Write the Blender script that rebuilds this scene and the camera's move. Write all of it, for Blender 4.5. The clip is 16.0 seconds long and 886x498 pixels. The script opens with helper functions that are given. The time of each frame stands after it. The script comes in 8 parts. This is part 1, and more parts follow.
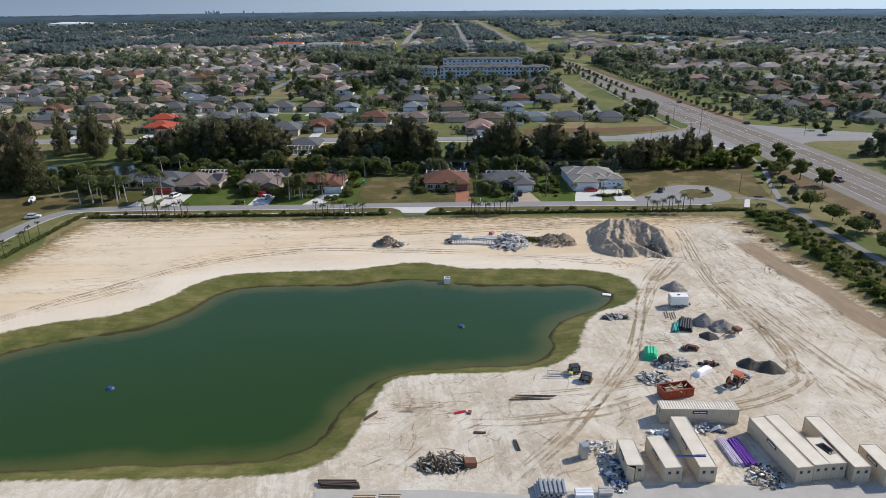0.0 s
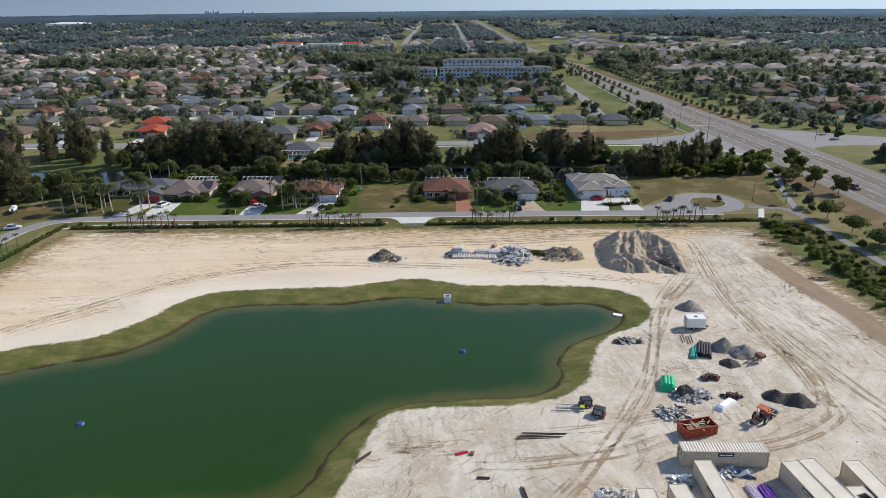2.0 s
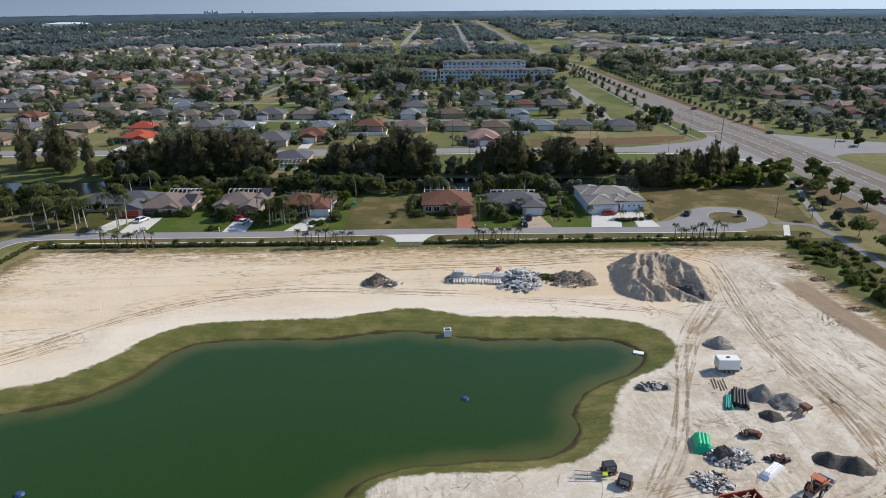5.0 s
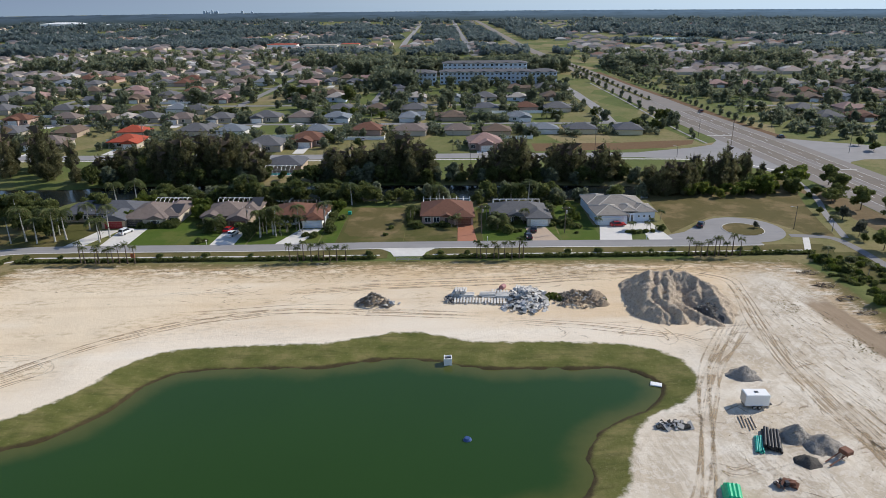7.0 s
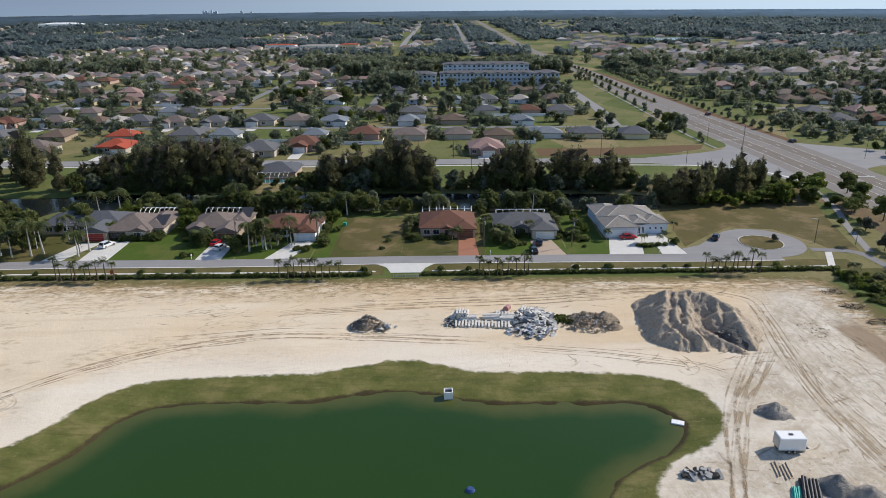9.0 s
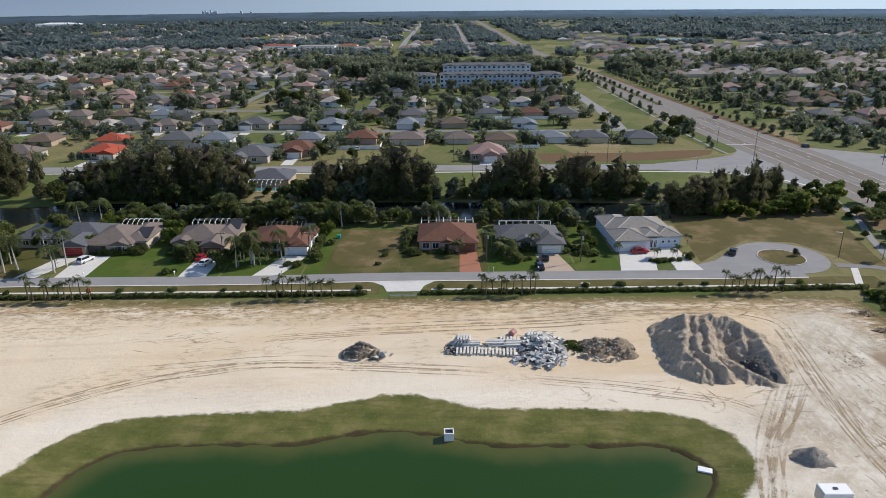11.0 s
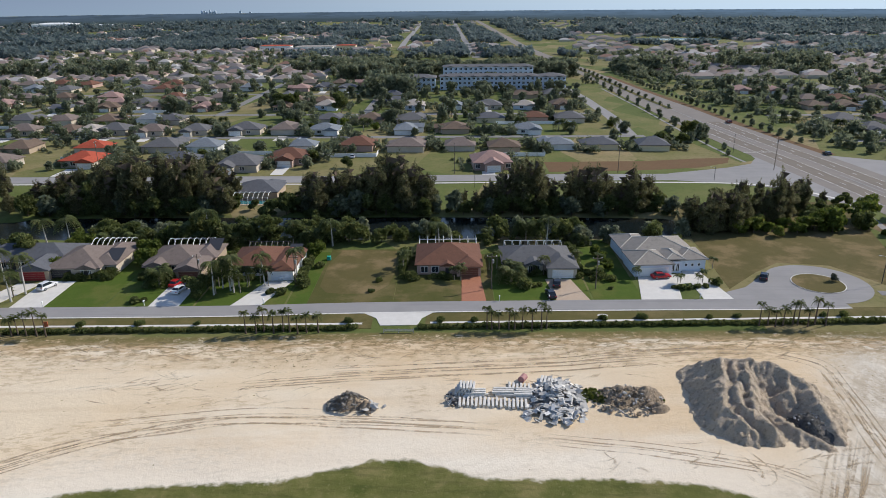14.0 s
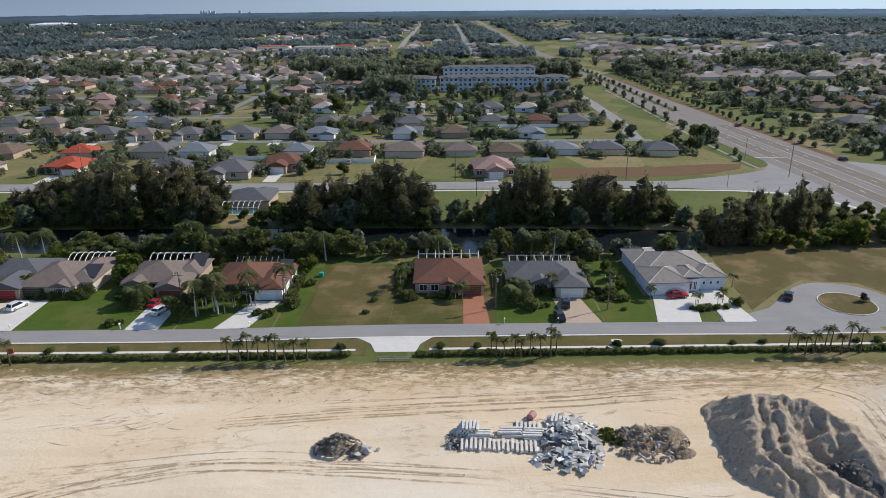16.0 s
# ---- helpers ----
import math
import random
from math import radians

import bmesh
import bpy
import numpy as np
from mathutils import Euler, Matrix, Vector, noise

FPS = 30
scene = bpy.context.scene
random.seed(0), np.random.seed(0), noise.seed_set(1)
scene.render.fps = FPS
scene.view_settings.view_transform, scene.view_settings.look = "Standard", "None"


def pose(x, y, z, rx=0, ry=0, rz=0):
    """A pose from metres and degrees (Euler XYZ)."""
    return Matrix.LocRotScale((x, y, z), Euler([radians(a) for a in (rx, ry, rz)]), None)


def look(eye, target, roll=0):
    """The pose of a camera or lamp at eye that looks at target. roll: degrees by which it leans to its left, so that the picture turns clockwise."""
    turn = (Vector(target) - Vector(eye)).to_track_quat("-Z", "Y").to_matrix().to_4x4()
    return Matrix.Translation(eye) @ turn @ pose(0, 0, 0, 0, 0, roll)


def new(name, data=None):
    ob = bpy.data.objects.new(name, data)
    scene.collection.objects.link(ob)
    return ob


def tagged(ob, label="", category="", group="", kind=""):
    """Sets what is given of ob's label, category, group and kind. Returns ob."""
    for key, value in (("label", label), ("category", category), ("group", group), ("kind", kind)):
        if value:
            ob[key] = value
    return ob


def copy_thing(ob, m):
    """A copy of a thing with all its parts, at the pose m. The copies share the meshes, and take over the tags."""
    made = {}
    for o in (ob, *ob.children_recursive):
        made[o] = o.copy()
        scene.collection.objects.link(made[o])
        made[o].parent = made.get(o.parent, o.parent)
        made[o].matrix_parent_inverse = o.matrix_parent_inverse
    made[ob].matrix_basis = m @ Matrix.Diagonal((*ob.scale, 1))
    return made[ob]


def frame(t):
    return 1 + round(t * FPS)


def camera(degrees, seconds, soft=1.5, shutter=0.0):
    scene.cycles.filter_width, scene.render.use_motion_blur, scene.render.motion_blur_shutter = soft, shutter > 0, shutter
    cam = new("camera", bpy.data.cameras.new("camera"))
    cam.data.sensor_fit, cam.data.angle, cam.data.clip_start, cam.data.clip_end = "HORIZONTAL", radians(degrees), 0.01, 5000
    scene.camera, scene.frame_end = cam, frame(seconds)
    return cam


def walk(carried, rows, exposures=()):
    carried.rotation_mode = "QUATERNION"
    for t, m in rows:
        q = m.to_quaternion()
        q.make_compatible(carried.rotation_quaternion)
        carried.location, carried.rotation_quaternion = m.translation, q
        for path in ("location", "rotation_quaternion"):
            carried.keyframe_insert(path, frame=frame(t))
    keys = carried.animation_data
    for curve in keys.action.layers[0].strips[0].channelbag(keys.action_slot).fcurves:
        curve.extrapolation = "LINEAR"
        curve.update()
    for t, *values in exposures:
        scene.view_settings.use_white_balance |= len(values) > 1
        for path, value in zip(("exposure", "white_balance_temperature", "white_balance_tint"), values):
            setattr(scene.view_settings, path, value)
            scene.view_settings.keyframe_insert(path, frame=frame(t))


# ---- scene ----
# camera: a drone that glides forward with a fixed gaze
cam = camera(66.32, 16.0, soft=0.8)
PATH = [
    (0, -0.00, 0.00, 63.00),
    (1, -0.05, 5.23, 63.05),
    (2, -0.11, 10.59, 63.08),
    (3, -0.17, 16.07, 63.10),
    (4, -0.23, 21.66, 63.10),
    (5, -0.30, 27.33, 63.09),
    (6, -0.37, 33.08, 63.07),
    (7, -0.45, 38.88, 63.03),
    (8, -0.53, 44.73, 62.99),
    (9, -0.61, 50.61, 62.92),
    (10, -0.70, 56.55, 62.85),
    (11, -0.79, 62.53, 62.76),
    (12, -0.89, 68.56, 62.66),
    (13, -0.99, 74.58, 62.54),
    (14, -1.09, 80.56, 62.41),
    (15, -1.20, 86.50, 62.27),
    (16, -1.31, 92.40, 62.11),
]
walk(cam, [(t, pose(x, y, z, 90 - 20.074, 0, 0.961) @ pose(0, 0, 0, 0, 0, -0.509)) for t, x, y, z in PATH])

# ---- world and sun ----
SUN_AZ, SUN_EL = radians(25), radians(36)     # from +x towards +y; above the horizon
world = bpy.data.worlds.new("sky_world")
scene.world = world
world.use_nodes = True
wn = world.node_tree
for n in list(wn.nodes):
    wn.nodes.remove(n)
sky = wn.nodes.new("ShaderNodeTexSky")
sky.sky_type = "NISHITA"
sky.sun_disc = False
sky.sun_elevation = SUN_EL
sky.sun_rotation = radians(90) - SUN_AZ
sky.altitude = 60
sky.air_density, sky.dust_density, sky.ozone_density = 1.0, 0.3, 1.5
bg = wn.nodes.new("ShaderNodeBackground")
bg.inputs["Strength"].default_value = 0.125
wo = wn.nodes.new("ShaderNodeOutputWorld")
tint = wn.nodes.new("ShaderNodeMix")          # clear, slightly hazy winter air
tint.data_type, tint.blend_type = "RGBA", "MULTIPLY"
tint.inputs[0].default_value, tint.inputs[7].default_value = 1.0, (0.97, 0.97, 1.03, 1)
wn.links.new(sky.outputs[0], tint.inputs[6])
wn.links.new(tint.outputs[2], bg.inputs["Color"])
wn.links.new(bg.outputs[0], wo.inputs["Surface"])
sun_data = bpy.data.lights.new("sun", "SUN")
sun_data.energy, sun_data.angle, sun_data.color = 4.0, radians(0.55), (1.0, 0.925, 0.82)
sun = new("sun", sun_data)
sun.matrix_world = look((300 * math.cos(SUN_AZ) * math.cos(SUN_EL), 300 * math.sin(SUN_AZ) * math.cos(SUN_EL), 300 * math.sin(SUN_EL)), (0, 0, 0))
scene.view_settings.exposure = 0.24


# ---- materials ----
class Nodes:
    """Short writing of node materials."""

    def __init__(self, name):
        self.mat = bpy.data.materials.new(name)
        self.mat.use_nodes = True
        self.t = self.mat.node_tree
        for n in list(self.t.nodes):
            self.t.nodes.remove(n)
        self.co = self.t.nodes.new("ShaderNodeTexCoord").outputs["Object"]

    def put(self, socket, value):
        if isinstance(value, bpy.types.NodeSocket):
            self.t.links.new(value, socket)
        elif isinstance(value, (tuple, list)) and len(value) == 3 and socket.type == "RGBA":
            socket.default_value = (*value, 1)
        else:
            socket.default_value = value

    def noise(self, scale, detail=4.0, rough=0.55, vec=None, distort=0.0):
        n = self.t.nodes.new("ShaderNodeTexNoise")
        self.put(n.inputs["Vector"], vec or self.co)
        for k, v in (("Scale", scale), ("Detail", detail), ("Roughness", rough), ("Distortion", distort)):
            n.inputs[k].default_value = v
        return n.outputs["Fac"]

    def cells(self, scale, vec=None, feature="F1", out="Color"):
        n = self.t.nodes.new("ShaderNodeTexVoronoi")
        n.feature = feature
        self.put(n.inputs["Vector"], vec or self.co)
        n.inputs["Scale"].default_value = scale
        return n.outputs[out]

    def stretch(self, sx, sy, sz, rz=0.0):
        n = self.t.nodes.new("ShaderNodeMapping")
        self.put(n.inputs["Vector"], self.co)
        n.vector_type = "TEXTURE"
        n.inputs["Scale"].default_value = (1 / sx, 1 / sy, 1 / sz)
        n.inputs["Rotation"].default_value = (0, 0, rz)
        return n.outputs[0]

    def ramp(self, fac, stops):
        n = self.t.nodes.new("ShaderNodeValToRGB")
        self.put(n.inputs[0], fac)
        e = n.color_ramp.elements
        while len(e) < len(stops):
            e.new(0.5)
        for el, (at, c) in zip(e, stops):
            el.position = at
            el.color = (*c, 1) if isinstance(c, tuple) else (c, c, c, 1)
        return n.outputs[0]

    def step(self, fac, lo, hi):
        n = self.t.nodes.new("ShaderNodeMapRange")
        n.interpolation_type = "SMOOTHSTEP"
        self.put(n.inputs[0], fac)
        n.inputs[1].default_value, n.inputs[2].default_value = lo, hi
        return n.outputs[0]

    def math(self, op, a, b=0.0, c=0.0):
        n = self.t.nodes.new("ShaderNodeMath")
        n.operation = op
        for s, v in zip(n.inputs, (a, b, c)):
            self.put(s, v)
        return n.outputs[0]

    def mix(self, fac, a, b, blend="MIX"):
        n = self.t.nodes.new("ShaderNodeMix")
        n.data_type, n.blend_type = "RGBA", blend
        self.put(n.inputs[0], fac)
        self.put(n.inputs[6], a)
        self.put(n.inputs[7], b)
        return n.outputs[2]

    def attr(self, name):
        n = self.t.nodes.new("ShaderNodeAttribute")
        n.attribute_name = name
        return n.outputs["Fac"]

    def rand(self):
        return self.t.nodes.new("ShaderNodeObjectInfo").outputs["Random"]

    def island(self):
        return self.t.nodes.new("ShaderNodeNewGeometry").outputs["Random Per Island"]

    def done(self, color, rough=0.8, height=None, bump=0.3, dist=0.05, metal=0.0, spec=0.3, through_light=0.0, normal_in=None):
        b = self.t.nodes.new("ShaderNodeBsdfPrincipled")
        self.put(b.inputs["Base Color"], color)
        self.put(b.inputs["Roughness"], rough)
        self.put(b.inputs["Metallic"], metal)
        self.put(b.inputs["Specular IOR Level"], spec)
        if height is not None:
            n = self.t.nodes.new("ShaderNodeBump")
            self.put(n.inputs["Height"], height)
            n.inputs["Strength"].default_value, n.inputs["Distance"].default_value = bump, dist
            self.t.links.new(n.outputs[0], b.inputs["Normal"])
        shader = b.outputs[0]
        if through_light:
            tr = self.t.nodes.new("ShaderNodeBsdfTranslucent")
            self.put(tr.inputs["Color"], color)
            m = self.t.nodes.new("ShaderNodeMixShader")
            m.inputs[0].default_value = through_light
            self.t.links.new(shader, m.inputs[1])
            self.t.links.new(tr.outputs[0], m.inputs[2])
            shader = m.outputs[0]
        o = self.t.nodes.new("ShaderNodeOutputMaterial")
        self.t.links.new(shader, o.inputs["Surface"])
        return self.mat


def coat(name, color, rough=0.6, var=0.25, scale=1.5, bump=0.15, metal=0.0, spec=0.4, per=None):
    """A surface with soft stains, fine grain and a slight difference from piece to piece."""
    n = Nodes(name)
    big, fine = n.noise(scale, 5, 0.6), n.noise(scale * 14, 3)
    dark = tuple(c * (1 - var) for c in color)
    light = tuple(min(1, c * (1 + var * 0.7)) for c in color)
    c = n.mix(big, dark, light)
    c = n.mix(n.math("MULTIPLY", fine, 0.35), c, tuple(k * (1 - var) for k in color))
    if per == "object":
        c = n.mix(n.math("MULTIPLY", n.rand(), 0.45), c, dark)
    if per == "island":
        c = n.mix(n.math("MULTIPLY", n.island(), 0.8), c, dark)
    return n.done(c, rough, fine, bump, 0.02, metal, spec)


def leaf(name, dark, light, tip=None):
    n = Nodes(name)
    f = n.math("ADD", n.math("MULTIPLY", n.island(), 0.65), n.math("MULTIPLY", n.rand(), 0.35))
    stops = [(0.1, dark), (0.75, light)] + ([(0.97, tip)] if tip else [])
    return n.done(n.ramp(f, stops), 0.65, None, spec=0.25, through_light=0.5)


def sand_color(n):
    """Graded pale sand: broad tan and cream fields, long soft scrape marks, clusters of dark scuffs."""
    big, fine, grit = n.noise(0.014, 4, 0.55), n.noise(0.9, 6, 0.72), n.noise(3.4, 5, 0.75)
    c = n.mix(n.step(big, 0.38, 0.62), (0.602, 0.461, 0.299), (0.662, 0.553, 0.402))
    pale = n.noise(1.0, 4, 0.55, n.stretch(0.008, 0.06, 1, radians(6)), 0.6)
    c = n.mix(n.math("MULTIPLY", n.step(pale, 0.45, 0.66), 0.75), c, (0.705, 0.63, 0.508))
    band = n.noise(1.0, 6, 0.68, n.stretch(0.010, 0.26, 1, radians(4)), 0.4)
    c = n.mix(n.math("MULTIPLY", n.step(band, 0.51, 0.62), 0.20), c, (0.482, 0.346, 0.205))
    blot = n.step(n.noise(1.0, 4, 0.6, n.stretch(0.028, 0.06, 1)), 0.50, 0.58)
    scuff = n.step(n.noise(1.0, 6, 0.72, n.stretch(0.38, 0.95, 1, radians(8))), 0.505, 0.56)
    c = n.mix(n.math("MULTIPLY", n.math("MULTIPLY", scuff, blot), 0.55), c, (0.38, 0.285, 0.175))
    c = n.mix(n.math("MULTIPLY", n.step(grit, 0.51, 0.60), 0.22), c, (0.4, 0.32, 0.22))
    return c, fine, grit


def ground_material():
    n = Nodes("ground_cover")
    sand, fine, grit = sand_color(n)
    wob = n.math("MULTIPLY", n.math("SUBTRACT", n.noise(0.5, 5, 0.65), 0.5), 5.0)
    # washed white sand along the pond's bank
    clean = n.math("SUBTRACT", 1.0, n.step(n.math("ADD", n.math("MULTIPLY", n.attr("bank"), -1.0), n.math("MULTIPLY", wob, 1.6)), 3.0, 15.0))
    sand = n.mix(n.math("MULTIPLY", clean, 0.62), sand, (0.714, 0.655, 0.558))
    east = n.attr("east")
    edge = n.math("ADD", n.attr("site"), n.math("MULTIPLY", wob, 0.6))
    margin = n.math("SUBTRACT", 1.0, n.step(n.math("ADD", edge, n.math("MULTIPLY", wob, 2.0)), 2.0, 14.0))
    # churned white sand of the working yard, scraped in long streaks beside the dirt strip
    grey = n.mix(n.step(n.noise(0.09, 6, 0.66, distort=0.8), 0.36, 0.64), (0.48, 0.405, 0.305), (0.631, 0.578, 0.485))
    along = n.stretch(0.10, 0.55, 1, radians(97))
    smear = n.math("MULTIPLY", n.step(n.noise(1.0, 6, 0.74, along, 0.5), 0.48, 0.55), n.step(n.noise(0.035, 4, 0.55), 0.42, 0.58))
    grey = n.mix(n.math("MULTIPLY", smear, 0.58), grey, (0.372, 0.312, 0.233))
    cross = n.stretch(0.03, 0.5, 1, radians(52))
    wheels = n.math("MULTIPLY", n.step(n.noise(1.0, 5, 0.65, cross, 0.3), 0.49, 0.57), n.step(n.noise(0.04, 3, 0.5), 0.46, 0.6))
    grey = n.mix(n.math("MULTIPLY", wheels, 0.40), grey, (0.376, 0.307, 0.221))
    clod = n.math("MULTIPLY", n.step(n.noise(1.3, 6, 0.75), 0.515, 0.575), n.step(n.noise(0.06, 4, 0.6), 0.46, 0.6))
    grey = n.mix(n.math("MULTIPLY", clod, 0.5), grey, (0.316, 0.26, 0.195))
    grey = n.mix(n.math("MULTIPLY", n.step(n.noise(0.8, 6, 0.75, distort=0.7), 0.515, 0.58), 0.4), grey, (0.671, 0.629, 0.557))
    sand = n.mix(n.step(n.math("ADD", east, n.math("MULTIPLY", wob, 0.08)), 0.15, 0.75), sand, grey)
    # weedy margin by the hedges: brown thatch in patches that thin out over the sand
    patch = n.step(n.noise(1.0, 6, 0.72, n.stretch(0.07, 0.30, 1)), 0.43, 0.51)
    sand = n.mix(n.math("MULTIPLY", n.math("MULTIPLY", margin, patch), 0.85), sand, (0.385, 0.265, 0.14))
    fleck = n.step(n.noise(1.0, 6, 0.74, n.stretch(0.40, 0.9, 1)), 0.495, 0.545)
    sand = n.mix(n.math("MULTIPLY", n.math("MULTIPLY", fleck, margin), 0.85), sand, (0.19, 0.145, 0.07))
    thatch = n.math("SUBTRACT", 1.0, n.step(edge, 1.0, 5.0))
    sand = n.mix(n.math("MULTIPLY", thatch, n.step(n.noise(0.5, 6, 0.7), 0.34, 0.5)), sand, (0.15, 0.125, 0.05))
    dirt = n.step(n.math("ADD", n.attr("dirt"), n.math("MULTIPLY", wob, 0.45)), -0.6, 0.8)
    sand = n.mix(n.math("MULTIPLY", dirt, n.step(n.noise(0.22, 6, 0.7), 0.16, 0.40)), sand, n.mix(n.noise(1.0, 6, 0.7, along), (0.2, 0.145, 0.095), (0.36, 0.28, 0.195)))
    # mown bank of the pond
    mow = n.noise(1.0, 4, 0.6, n.stretch(0.15, 0.9, 1))
    bank = n.ramp(n.noise(0.18, 6, 0.65), [(0.3, (0.072, 0.086, 0.020)), (0.5, (0.120, 0.122, 0.036)), (0.7, (0.205, 0.175, 0.072))])
    bank = n.mix(n.math("MULTIPLY", n.step(mow, 0.45, 0.7), 0.45), bank, (0.055, 0.062, 0.018))
    bank = n.mix(n.math("MULTIPLY", n.step(n.noise(1.4, 6, 0.75), 0.56, 0.68), 0.4), bank, (0.26, 0.22, 0.11))
    rim = n.math("ADD", n.attr("pond"), n.math("MULTIPLY", wob, 0.30))
    shore = n.math("SUBTRACT", 1.0, n.step(rim, 0.35, 1.15))
    bank = n.mix(n.math("MULTIPLY", shore, 0.92), bank, n.mix(fine, (0.02, 0.016, 0.01), (0.085, 0.062, 0.03)))
    # lawns, dry lots and waste grass everywhere else
    lots = n.cells(0.033, n.stretch(1, 0.62, 1))
    lotv = n.math("ADD", n.math("MULTIPLY", lots, 0.55), n.math("MULTIPLY", n.noise(0.06, 5, 0.6), 0.5))
    turf = n.ramp(lotv, [(0.2, (0.062, 0.090, 0.022)), (0.42, (0.108, 0.130, 0.038)), (0.60, (0.165, 0.155, 0.062)), (0.82, (0.27, 0.21, 0.115))])
    turf = n.mix(n.math("MULTIPLY", n.step(n.noise(0.5, 6, 0.7), 0.45, 0.72), 0.45), turf, (0.06, 0.072, 0.022))
    in_bank = n.step(n.math("ADD", n.attr("bank"), n.math("MULTIPLY", wob, 0.55)), -0.5, 0.5)
    in_site = n.step(n.math("ADD", n.attr("site"), n.math("MULTIPLY", wob, 0.6)), -0.7, 0.7)
    c = n.mix(in_site, turf, sand)
    c = n.mix(in_bank, c, bank)
    h = n.math("ADD", fine, n.math("ADD", n.math("MULTIPLY", n.noise(0.25, 5, 0.6), 0.8), n.math("MULTIPLY", grit, 0.4)))
    return n.done(c, 0.95, h, 0.55, 0.16, spec=0.12)


def water_material(name, deep, shallow, ripple=0.05):
    n = Nodes(name)
    d = n.math("ADD", n.attr("depth"), n.math("MULTIPLY", n.math("SUBTRACT", n.noise(0.12, 4), 0.5), 5.0))
    c = n.mix(n.step(d, 0.0, 5.0), shallow, n.mix(n.noise(0.03, 3), deep, tuple(k * 1.25 for k in deep)))
    return n.done(c, 0.16, n.noise(2.2, 3, 0.6), ripple, 0.05, spec=0.2)


def asphalt(name, tone, warm=0.0):
    n = Nodes(name)
    c = n.mix(n.noise(0.14, 5, 0.65), (tone * 0.8, tone * (0.79 - 0.4 * warm), tone * (0.80 - 0.9 * warm)), (tone * 1.2, tone * (1.18 - warm), tone * (1.17 - 2 * warm)))
    c = n.mix(n.math("MULTIPLY", n.step(n.noise(1.0, 4, 0.6, n.stretch(0.03, 0.8, 1)), 0.5, 0.7), 0.3), c, (tone * 0.65, tone * 0.65, tone * 0.66))
    return n.done(c, 0.9, n.noise(9, 3), 0.25, 0.02, spec=0.25)


def roof_cover(name, color, course=0.33):
    """Roof tiles or shingles: fine courses across, blotches of weathering."""
    n = Nodes(name)
    dark, light = tuple(c * 0.66 for c in color), tuple(min(1, c * 1.22) for c in color)
    c = n.mix(n.noise(0.7, 5, 0.65), dark, light)
    c = n.mix(n.math("MULTIPLY", n.cells(3.2), 0.4), c, dark)
    c = n.mix(n.math("MULTIPLY", n.rand(), 0.3), c, dark)
    c = n.mix(n.math("MULTIPLY", n.step(n.noise(0.9, 5, 0.7, n.stretch(1, 1, 0.3)), 0.5, 0.7), 0.5), c, tuple(k * 0.5 for k in color))
    return n.done(c, 0.85, n.math("ADD", n.noise(4.0, 3), n.noise(9.0, 2)), 0.5, 0.06, spec=0.25)


M = {}
M["ground"] = ground_material()
M["pond"] = water_material("pond_water", (0.0165, 0.043, 0.0055), (0.072, 0.080, 0.018))
M["canal"] = water_material("canal_water", (0.008, 0.012, 0.013), (0.020, 0.020, 0.015), 0.12)
M["street"] = asphalt("street_asphalt", 0.25, 0.02)
M["back_street"] = asphalt("back_street_asphalt", 0.20, 0.02)
M["highway"] = asphalt("highway_asphalt", 0.20, 0.13)
M["lane"] = asphalt("worn_lane_asphalt", 0.165, 0.20)
M["concrete"] = coat("pale_concrete", (0.60, 0.58, 0.54), 0.85, 0.2, 0.6, 0.3)
M["yard"] = coat("stained_yard_concrete", (0.44, 0.42, 0.385), 0.9, 0.3, 0.35, 0.4)
M["kerb"] = coat("kerb_concrete", (0.64, 0.62, 0.58), 0.85, 0.25, 1.0, 0.3)
M["brick_paving"] = coat("red_brick_paving", (0.36, 0.15, 0.085), 0.85, 0.35, 2.5, 0.4)
M["tan_paving"] = coat("tan_paving", (0.44, 0.34, 0.25), 0.85, 0.3, 2.5, 0.4)
M["white_line"] = coat("white_road_paint", (0.72, 0.72, 0.70), 0.7, 0.2, 1.2)
M["white_paint"] = coat("white_paint", (0.78, 0.78, 0.76), 0.5, 0.08, 0.8)
M["dark_metal"] = coat("dark_metal", (0.06, 0.06, 0.065), 0.5, 0.3, 2, 0.1, 0.4)
M["rubber"] = coat("rubber", (0.025, 0.025, 0.026), 0.8, 0.3, 3)
M["chrome"] = coat("bright_metal", (0.6, 0.6, 0.6), 0.3, 0.1, 2, 0.05, 0.9)
M["grey_metal"] = coat("galvanised_steel", (0.42, 0.43, 0.44), 0.45, 0.2, 2, 0.1, 0.6)
M["pole_wood"] = coat("weathered_pole_wood", (0.16, 0.125, 0.095), 0.85, 0.3, 2, 0.4)
M["bark"] = coat("bark", (0.12, 0.09, 0.065), 0.9, 0.4, 2.5, 0.8)
M["palm_bark"] = coat("palm_trunk", (0.27, 0.235, 0.19), 0.85, 0.3, 3, 0.6)
M["pale_bark"] = coat("pale_palm_trunk", (0.46, 0.44, 0.40), 0.8, 0.2, 3, 0.3)
n_ = Nodes("window_glass")
M["glass"] = n_.done(n_.mix(n_.noise(0.7), (0.012, 0.016, 0.02), (0.035, 0.045, 0.055)), 0.08, None, spec=0.6)
M["needle"] = leaf("casuarina_needles", (0.070, 0.076, 0.036), (0.20, 0.192, 0.092), (0.29, 0.27, 0.15))
# olive leaves, paled and blued so the colour holds the distance haze
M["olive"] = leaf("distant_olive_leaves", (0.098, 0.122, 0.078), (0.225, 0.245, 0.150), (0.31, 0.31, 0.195))
